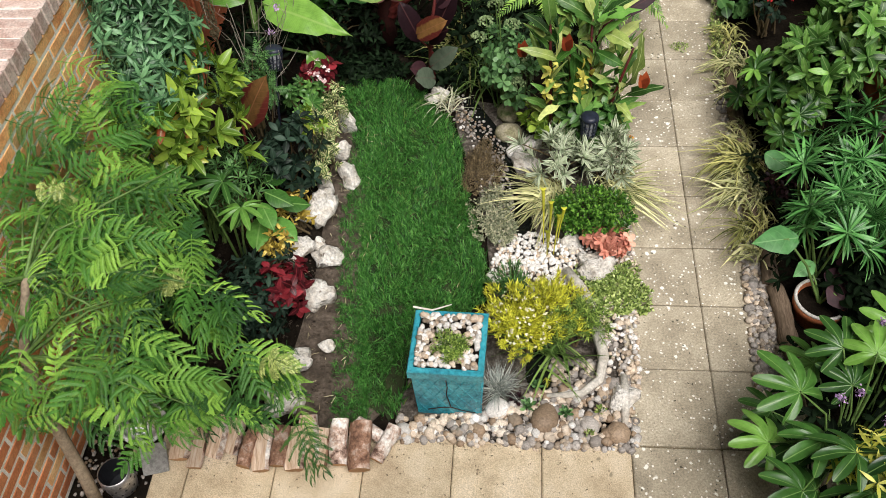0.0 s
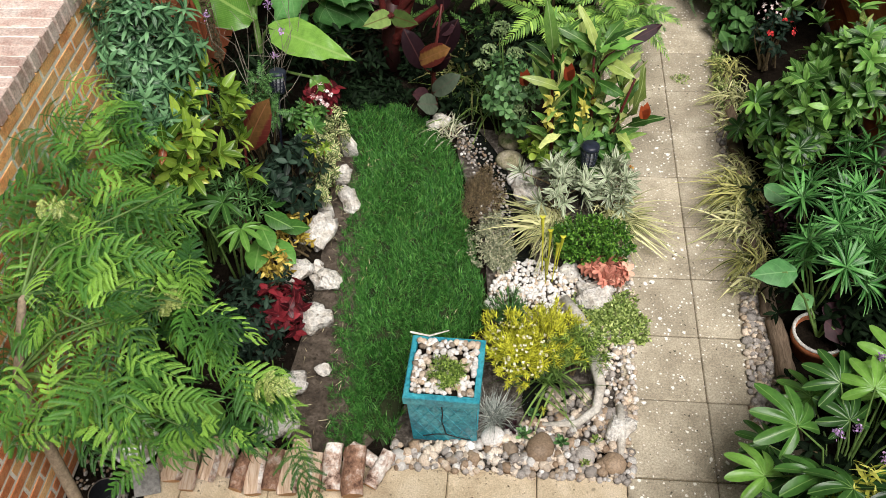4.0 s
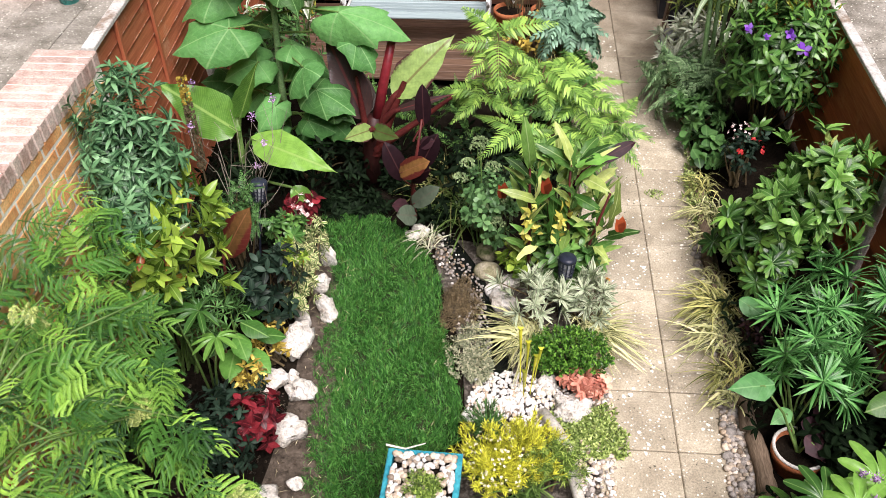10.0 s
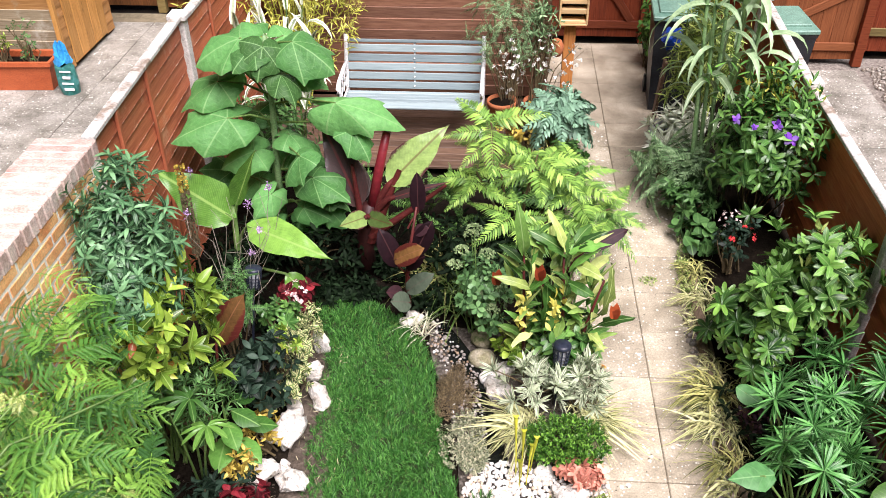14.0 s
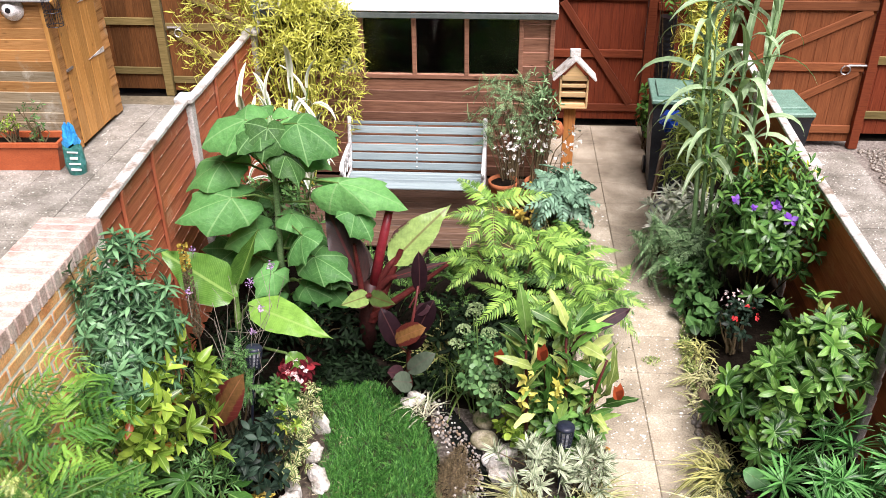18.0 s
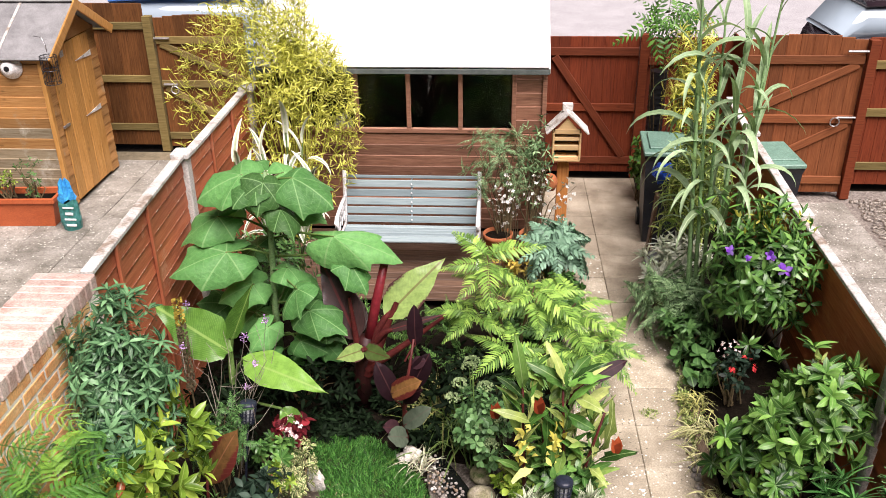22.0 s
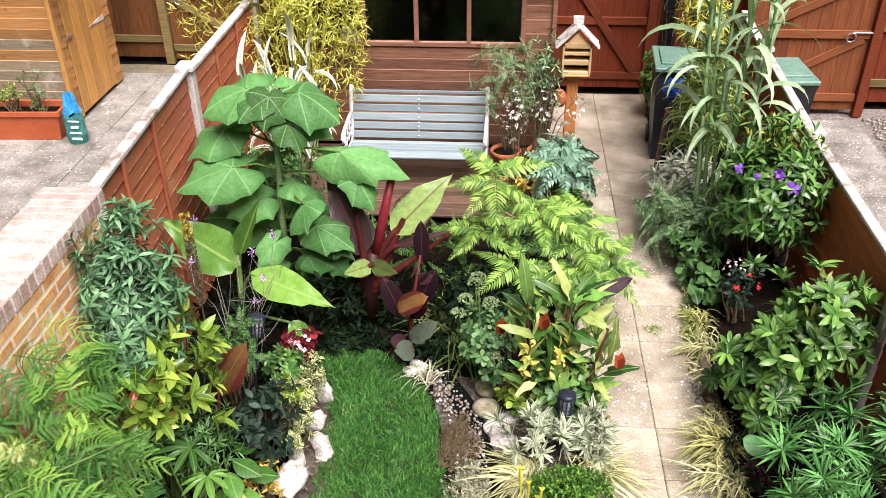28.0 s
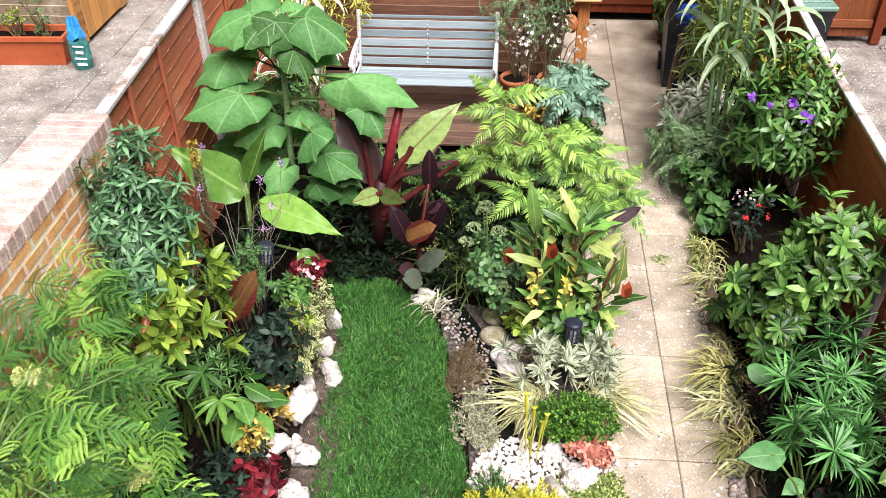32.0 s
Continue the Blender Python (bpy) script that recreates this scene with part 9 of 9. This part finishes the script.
STRIPED_LEAF = [Shape().add(arch_leaf(q[0] * 0.85, 0.052, q[2] + 6, q[3], twist=0.4 * (k - 1.5))).mesh("leaf", REED_PALE, True) for k, q in enumerate(ARCHES)]
rd = thing("giant_reed", "tall giant reed canes with long arching leaves", "reed", pose(0.74, 4.5, 0))
rng = np.random.default_rng(140)
for i, (bx, tx, ty, h) in enumerate(((-0.14, -0.32, 0.0, 2.85), (-0.1, -0.3, 0.05, 2.5), (-0.06, -0.22, -0.04, 2.2), (-0.02, -0.12, 0.06, 2.7), (0.05, 0.02, -0.03, 2.1), (0.08, 0.06, 0.08, 2.55), (0.1, 0.27, 0.06, 2.8), (0.13, 0.2, 0.0, 2.35))):
    b = np.array([bx, rng.normal(0, 0.05), 0])
    tp = np.array([tx, ty, h])
    part("cane", tube_piece([b, b * 0.5 + tp * np.array([0.5, 0.5, 0.5]), tp], [0.02, 0.016, 0.008], 7, False), REED_CANE, rd, smooth=True)
    n = 12
    s = np.linspace(0.38, 1.0, n)
    at = b * (1 - s[:, None]) + tp * np.stack([s, s, s], 1)
    a = np.arange(n) * math.pi + rng.normal(0, 0.55, n) + i * 0.8
    for k in range(n):
        part("leaf", REED_LEAF[(3 * k + i) % 4 if k < n - 2 else 2], None, rd, m=pose(*at[k], rng.normal(0, 6), rng.normal(0, 6), math.degrees(a[k])) @ Matrix.Scale(rng.uniform(0.7, 1.2), 4))
shrub("fern", "arching green fern beside the path", "fern", (0.52, 4.5, 0.26), (0.24, 0.3, 0.22), 18, 5, frond_piece(0.38, 18, 0.066, 0.018, "toothed", 0.45), AIRY, 0.35, 141, stems=0)
for i, (x, y, z, r, n) in enumerate(((0.56, 5.12, 0.4, 0.22, 30), (0.44, 4.86, 0.3, 0.14, 14))):
    shrub("silver_plant", "white felted silver-leaved plant by the path", "plant", (x, y, z), (r, r, r * 0.8), n, 9, leaf_piece(0.17, 0.036, "lance", 0.15, 0.3), SILVER, 0.55, 142 + 30 * i, group="silver-leaved plants")
shrub("hosta", "low blue-green scalloped leaves edging the path", "plant", (0.56, 3.72, 0.14), (0.18, 0.24, 0.1), 30, 5, leaf_piece(0.09, 0.08, "round", 0.1, 0.2), FERNY, 0.3, 143)
shrub("hellebore", "dark palmate leaves under the reed", "plant", (0.55, 4.05, 0.26), (0.2, 0.22, 0.18), 26, 5, lobed_piece(0.1, 5, 0.34, 95), FERNY, 0.35, 144)
rf = shrub("bedding_flowers", "dark foliage with red and lilac flowers", "plant", (0.76, 3.45, 0.32), (0.15, 0.18, 0.16), 46, 5, leaf_piece(0.06, 0.028, "oval", 0.2, 0.2), BLACK_GREEN, 0.4, 145)
sprinkle("red_flower", rf, RED_PETAL, (0.02, -0.06, 0.36), (0.1, 0.1, 0.09), 9, 0.026, 146, label="red flowers")
sprinkle("lilac_flower", rf, PINK_PETAL, (-0.03, 0.08, 0.42), (0.1, 0.08, 0.08), 24, 0.014, 147, label="pale lilac flowers")
shrub("thyme_mat", "low golden-green thyme spilling on the path", "plant", (0.42, 3.25, 0.04), (0.1, 0.5, 0.05), 220, 6, leaf_piece(0.025, 0.01, "oval", 0.1, 0.1), MAT_GREEN, 0.5, 148, low=0, stems=0)
shrub("thyme_mat", "small mossy tuft growing in a path joint", "plant", (0.12, 3.27, 0.01), (0.07, 0.06, 0.02), 60, 6, leaf_piece(0.018, 0.007, "oval", 0.1, 0.1), MAT_GREEN, 0.5, 149, low=0, stems=0)
shrub("bamboo_shrub", "green and yellow bamboo beside the bin", "bamboo", (0.76, 5.4, 0.85), (0.3, 0.36, 0.8), 380, 6, leaf_piece(0.13, 0.017, "lance", 0.1, 0.35), BAMBOO_GREEN, 0.3, 150, stem_mat=GREEN_STEM, stems=30)
shrub("bamboo_shrub", "yellow bamboo rising behind the reed", "bamboo", (0.95, 6.9, 1.35), (0.24, 0.3, 0.8), 260, 6, leaf_piece(0.12, 0.016, "lance", 0.1, 0.35), BAMBOO_GOLD, 0.3, 151, stem_mat=GREEN_STEM, stems=30)
shrub("ash_sapling", "feathery sapling by the back gate", "tree", (0.74, 7.5, 1.95), (0.32, 0.25, 0.3), 8, 4, frond_piece(0.42, 8, 0.12, 0.036, "lance", 0.35), FRESH, 0.25, 152, stems=9)
shrub("ivy_clump", "dark green leaves beside the gate post", "plant", (0.62, 7.3, 0.4), (0.16, 0.2, 0.36), 70, 5, leaf_piece(0.09, 0.05, "oval", 0.2, 0.2), FRESH, 0.35, 153)
bl2 = thing("blue_bag", "crumpled blue plastic bag on the bin", "bag", pose(0.56, 5.92, 0.9))
bv, bf, _ = stone_piece(np.random.default_rng(1), 0.2, 0.16, 0.22, 0.28, 7, 10)
part("film", (bv, bf, None), DEEP_BLUE, bl2)
dish = thing("metal_dish", "upturned dull metal dish by the path", "dish", pose(0.52, 5.55, 0.1, 40, 20, 0))
part("bowl", lathe_piece([(0.0, 0.08), (0.07, 0.07), (0.12, 0.03), (0.14, 0), (0.13, -0.002), (0.0, 0.06)], 20), FROST, dish, smooth=True)
stake = thing("timber_offcut", "dark weathered board standing beside the bin", "board", pose(0.44, 5.75, 0, 0, 4, 0))
part("plank", box_piece(0.03, 0.1, 0.75, 0.005, (0, 0, 0.375)), DECK, stake)

# ---- in front of the shed ----
shrub("honey_bush", "honey bush with blue-green toothed fronds", "shrub", (-0.5, 5.15, 0.42), (0.25, 0.24, 0.22), 13, 5, frond_piece(0.32, 9, 0.12, 0.05, "toothed", 0.5, 64), HONEY_BUSH, 0.25, 160, stem_mat=GREEN_STEM)
shrub("ivy_clump", "dark ivy trailing onto the path", "plant", (-0.42, 4.75, 0.16), (0.16, 0.36, 0.16), 110, 5, leaf_piece(0.06, 0.045, "oval", 0.2, 0.2), LAUREL, 0.35, 161)
tuft("sedge_clump", "tawny upright grass by the path", "grass", (-0.72, 4.6, 0), 200, 0.55, 0.008, GOLD_GRASS2, (50, 86), 0.4, 162, 0.08)
shrub("shade_foliage", "dark mixed undergrowth beside the path", "plant", (-0.75, 4.4, 0.16), (0.36, 0.45, 0.18), 130, 6, leaf_piece(0.08, 0.03, "lance", 0.2, 0.3), LAUREL, 0.4, 163)


def clay_pot(at, r, h, label):
    c = thing("flower_pot", label, "pot", pose(*at), "clay pots by the bench")
    part("wall", lathe_piece([(0.0, 0), (r * 0.7, 0), (r * 0.93, h * 0.8), (r, h * 0.8), (r, h), (r * 0.9, h), (r * 0.85, h * 0.85)], 24), TERRACOTTA, c, smooth=True)
    part("soil", lathe_piece([(r * 0.87, h * 0.86), (0, h * 0.88)], 18), SOIL, c)


clay_pot((-1.04, 5.72, 0.08), 0.15, 0.24, "terracotta pot with dark soil beside the bench")
clay_pot((-0.68, 5.85, 0.0), 0.15, 0.26, "terracotta pot holding a feathery shrub")
clay_pot((-0.9, 5.4, 0.0), 0.1, 0.18, "small terracotta pot among dry flowers")
shrub("acacia", "airy grey-green feathery shrub in front of the shed", "shrub", (-0.98, 5.82, 1.0), (0.34, 0.2, 0.46), 44, 6, frond_piece(0.15, 11, 0.04, 0.006, "blade", 0.25), AIRY, 0.4, 165, base_z=0.22, stems=24, low=-0.7)
shrub("silver_shrub", "grey-leaved shrub against the shed corner", "shrub", (-0.68, 5.95, 0.95), (0.2, 0.15, 0.5), 60, 6, leaf_piece(0.075, 0.018, "lance", 0.15, 0.2), AIRY, 0.4, 166, base_z=0.2, stems=20, low=-0.8)
wf = thing("gaura", "white airy flower sprays on arching stems", "plant", pose(-0.85, 5.5, 0))
wsh = Shape()
rng = np.random.default_rng(167)
for i in range(15):
    e = np.array([rng.uniform(-0.3, 0.65), rng.uniform(-0.2, 0.3), rng.uniform(0.5, 1.1)])
    part("stem", tube_piece([(e[0] * 0.2, e[1] * 0.2, 0), e * np.array([0.6, 0.6, 0.75]), e], [0.004, 0.003, 0.0015], 4, False), WOODY, wf)
    for k in range(7):
        c = e * (1 - 0.05 * k) + rng.normal(0, 0.03, 3)
        dd, up = around(unit(rng, 1, -0.2), rng, 5, 0.2)
        scatter(wsh, leaf_piece(0.022, 0.017, "obovate", 0, 0.1), frames_of(dd, up, np.full(5, 1.0), np.tile(c, (5, 1))))
tagged(part("flower", wsh, WHITE_PETAL, wf, "small white flowers", smooth=True), kind="stuff")
shrub("dry_foliage", "tawny and reddish fading foliage by the pots", "plant", (-0.82, 5.2, 0.26), (0.24, 0.3, 0.22), 90, 5, leaf_piece(0.06, 0.03, "oval", 0.2, 0.3), YELLOW_LEAF, 0.35, 168)
gb2 = thing("hanging_gourd", "small round clay bird pot hanging on the post", "bird pot", pose(-0.53, 6.02, 0.75))
part("pot", lathe_piece([(0.0, -0.09), (0.05, -0.08), (0.075, -0.03), (0.075, 0.02), (0.05, 0.07), (0.02, 0.09), (0.0, 0.095)], 18), TERRACOTTA, gb2, smooth=True)
part("cord", tube_piece([(0, 0, 0.09), (0.02, 0.03, 0.2), (0.06, 0.06, 0.24)], 0.004, 5), BLACK_PLASTIC, gb2)
shrub("golden_bamboo", "billowing golden-yellow bamboo beside the shed", "bamboo", (-3.08, 5.98, 1.88), (0.58, 0.45, 0.94), 2900, 4, leaf_piece(0.085, 0.0125, "lance", 0.1, 0.45), BAMBOO_GOLD, 0.95, 170, stem_mat=BAMBOO_GOLD, stems=60, low=-0.75, ragged=0.5, size=(0.55, 1.2))
rp = thing("striped_reed", "white-striped reed with arching pale leaves", "reed", pose(-2.82, 4.55, 0))
for i, (x, y, h) in enumerate(((0.04, 0.0, 1.76), (0.16, 0.04, 1.66), (-0.2, 0.06, 1.55), (-0.42, 0.0, 1.5), (0.24, -0.05, 1.35))):
    tp = np.array([x, y, h])
    part("cane", tube_piece([(0.2 * x, 0, 0), tp * np.array([0.4, 0.4, 0.5]), tp], [0.011, 0.009, 0.005], 6, False), GREEN_STEM, rp, smooth=True)
    n = 8
    s = np.linspace(0.5, 1, n)
    a = np.arange(n) * math.pi + rng.normal(0, 0.6, n) + i
    for k in range(n):
        part("leaf", STRIPED_LEAF[(3 * k + i) % 4 if k < n - 2 else 2], None, rp, m=pose(*(tp * np.array([s[k]**1.3, s[k]**1.3, s[k]])), rng.normal(0, 6), rng.normal(0, 6), math.degrees(a[k])) @ Matrix.Scale(rng.uniform(0.7, 1.1), 4))
shrub("shade_foliage", "leafy undergrowth along the high fence", "plant", (-3.0, 4.3, 0.5), (0.35, 0.6, 0.5), 160, 6, leaf_piece(0.1, 0.03, "lance", 0.2, 0.3), FERNY, 0.4, 171)
for i, x in enumerate((-6.75, -6.45, -6.15)):
    shrub("herb_plant", "leafy green herb growing in the trough", "plant", (x, 6.45, 0.47), (0.15, 0.11, (0.3, 0.14, 0.36)[i]), 36, 5, leaf_piece(0.04, 0.014, "oval", 0.2, 0.2), FERNY if i != 1 else LIME_GLOSS, 0.5, 172 + i, base_z=0.28, group="herbs in the trough")

# ---- paving pieces ----
paving = thing("pavement_path", "buff concrete slab path spotted with pale lichen", "path", kind="structure")
flat("path_bed", [(-0.47, -0.02), (0.47, -0.02), (0.5, 5.9), (0.62, 8.0), (-0.6, 8.0), (-0.47, 5.9)], -0.004, JOINT, "sandy bed under the path", "path", 0.02)
rng = np.random.default_rng(5)
PATH_JOINTS = (0.01, 0.472, 0.9, 1.328, 1.756, 2.212, 2.676, 3.13, 3.597, 4.04, 4.474, 4.93, 5.398, 5.875, 6.357, 6.825, 7.4, 7.96)
for y0, y1 in zip(PATH_JOINTS, PATH_JOINTS[1:]):
    for c in (-1, 1):
        wide = 0.448 if y1 < 5.9 else 0.56
        block("slab", paving, STAINED if y0 > 4.4 and (c > 0 or y0 > 5.8) else SLAB, (wide, round(y1 - y0 - 0.007, 3), 0.04), (c * (wide / 2 + 0.0015), (y0 + y1) / 2, -0.008 + rng.uniform(-0.002, 0.002)), (rng.uniform(-0.3, 0.3), rng.uniform(-0.3, 0.3), rng.uniform(-0.3, 0.3)), 0.006)
patio = thing("pavement_patio", "yellow-buff concrete slab patio", "patio", kind="structure")
flat("patio_bed", [(-3.28, -2.6), (1.28, -2.6), (1.28, -0.005), (-3.28, -0.005)], -0.004, JOINT, "sandy bed under the patio", "patio", 0.02)
for j in range(1, 6):
    block("slab", patio, PATIO, (0.176, 0.448, 0.04), (-2.806, -j * 0.4525 + 0.232, -0.008), bev=0.006)
# strip's near-black tone also holds the shade under the silk tree
flat("side_strip", [(-3.28, -2.6), (-2.9, -2.6), (-2.9, -0.01), (-3.28, -0.01)], 0.001, SOIL, "gritty soil strip below the wall, with shade in its dark colour", "soil", 0.02)
pebble_bed("pebbles_side", "dark grit and pebbles between wall and patio", [(-3.27, -0.9), (-2.91, -0.9), (-2.91, -0.04), (-3.27, -0.04)], 240, [(GREY_PEBBLE, 0.7), (BROWN_STONE, 0.3)], size=(0.35, 0.9), singles=120, seed=12)
for i in range(-6, 3):
    for j in range(1, 6):
        block("slab", patio, PATIO if i < -1 else SLAB, (0.448, 0.448, 0.04), (i * 0.4525 + 0.226, -j * 0.4525 + 0.232, -0.008 + rng.uniform(-0.002, 0.002)), (rng.uniform(-0.3, 0.3), rng.uniform(-0.3, 0.3), 0), 0.006)
left_slabs = thing("paving_left", "grey worn slabs in the next garden", "paving", kind="structure")
for i in range(6):
    for j in range(14):
        block("slab", left_slabs, GREY_SLAB, (0.592, 0.592, 0.03), (-4.02 - i * 0.6, 0.3 + j * 0.6, -0.004 + rng.uniform(-0.003, 0.003)), (rng.uniform(-0.3, 0.3), rng.uniform(-0.3, 0.3), 0), 0.008)
right_slabs = thing("paving_right", "grey worn slabs in the next garden", "paving", kind="structure")
for i in range(2):
    for j in range(11):
        block("slab", right_slabs, GREY_SLAB, (0.64, 0.592, 0.03), (1.93 + i * 0.65, 1.0 + j * 0.6, -0.004 + rng.uniform(-0.003, 0.003)), (rng.uniform(-0.3, 0.3), rng.uniform(-0.3, 0.3), 0), 0.008)
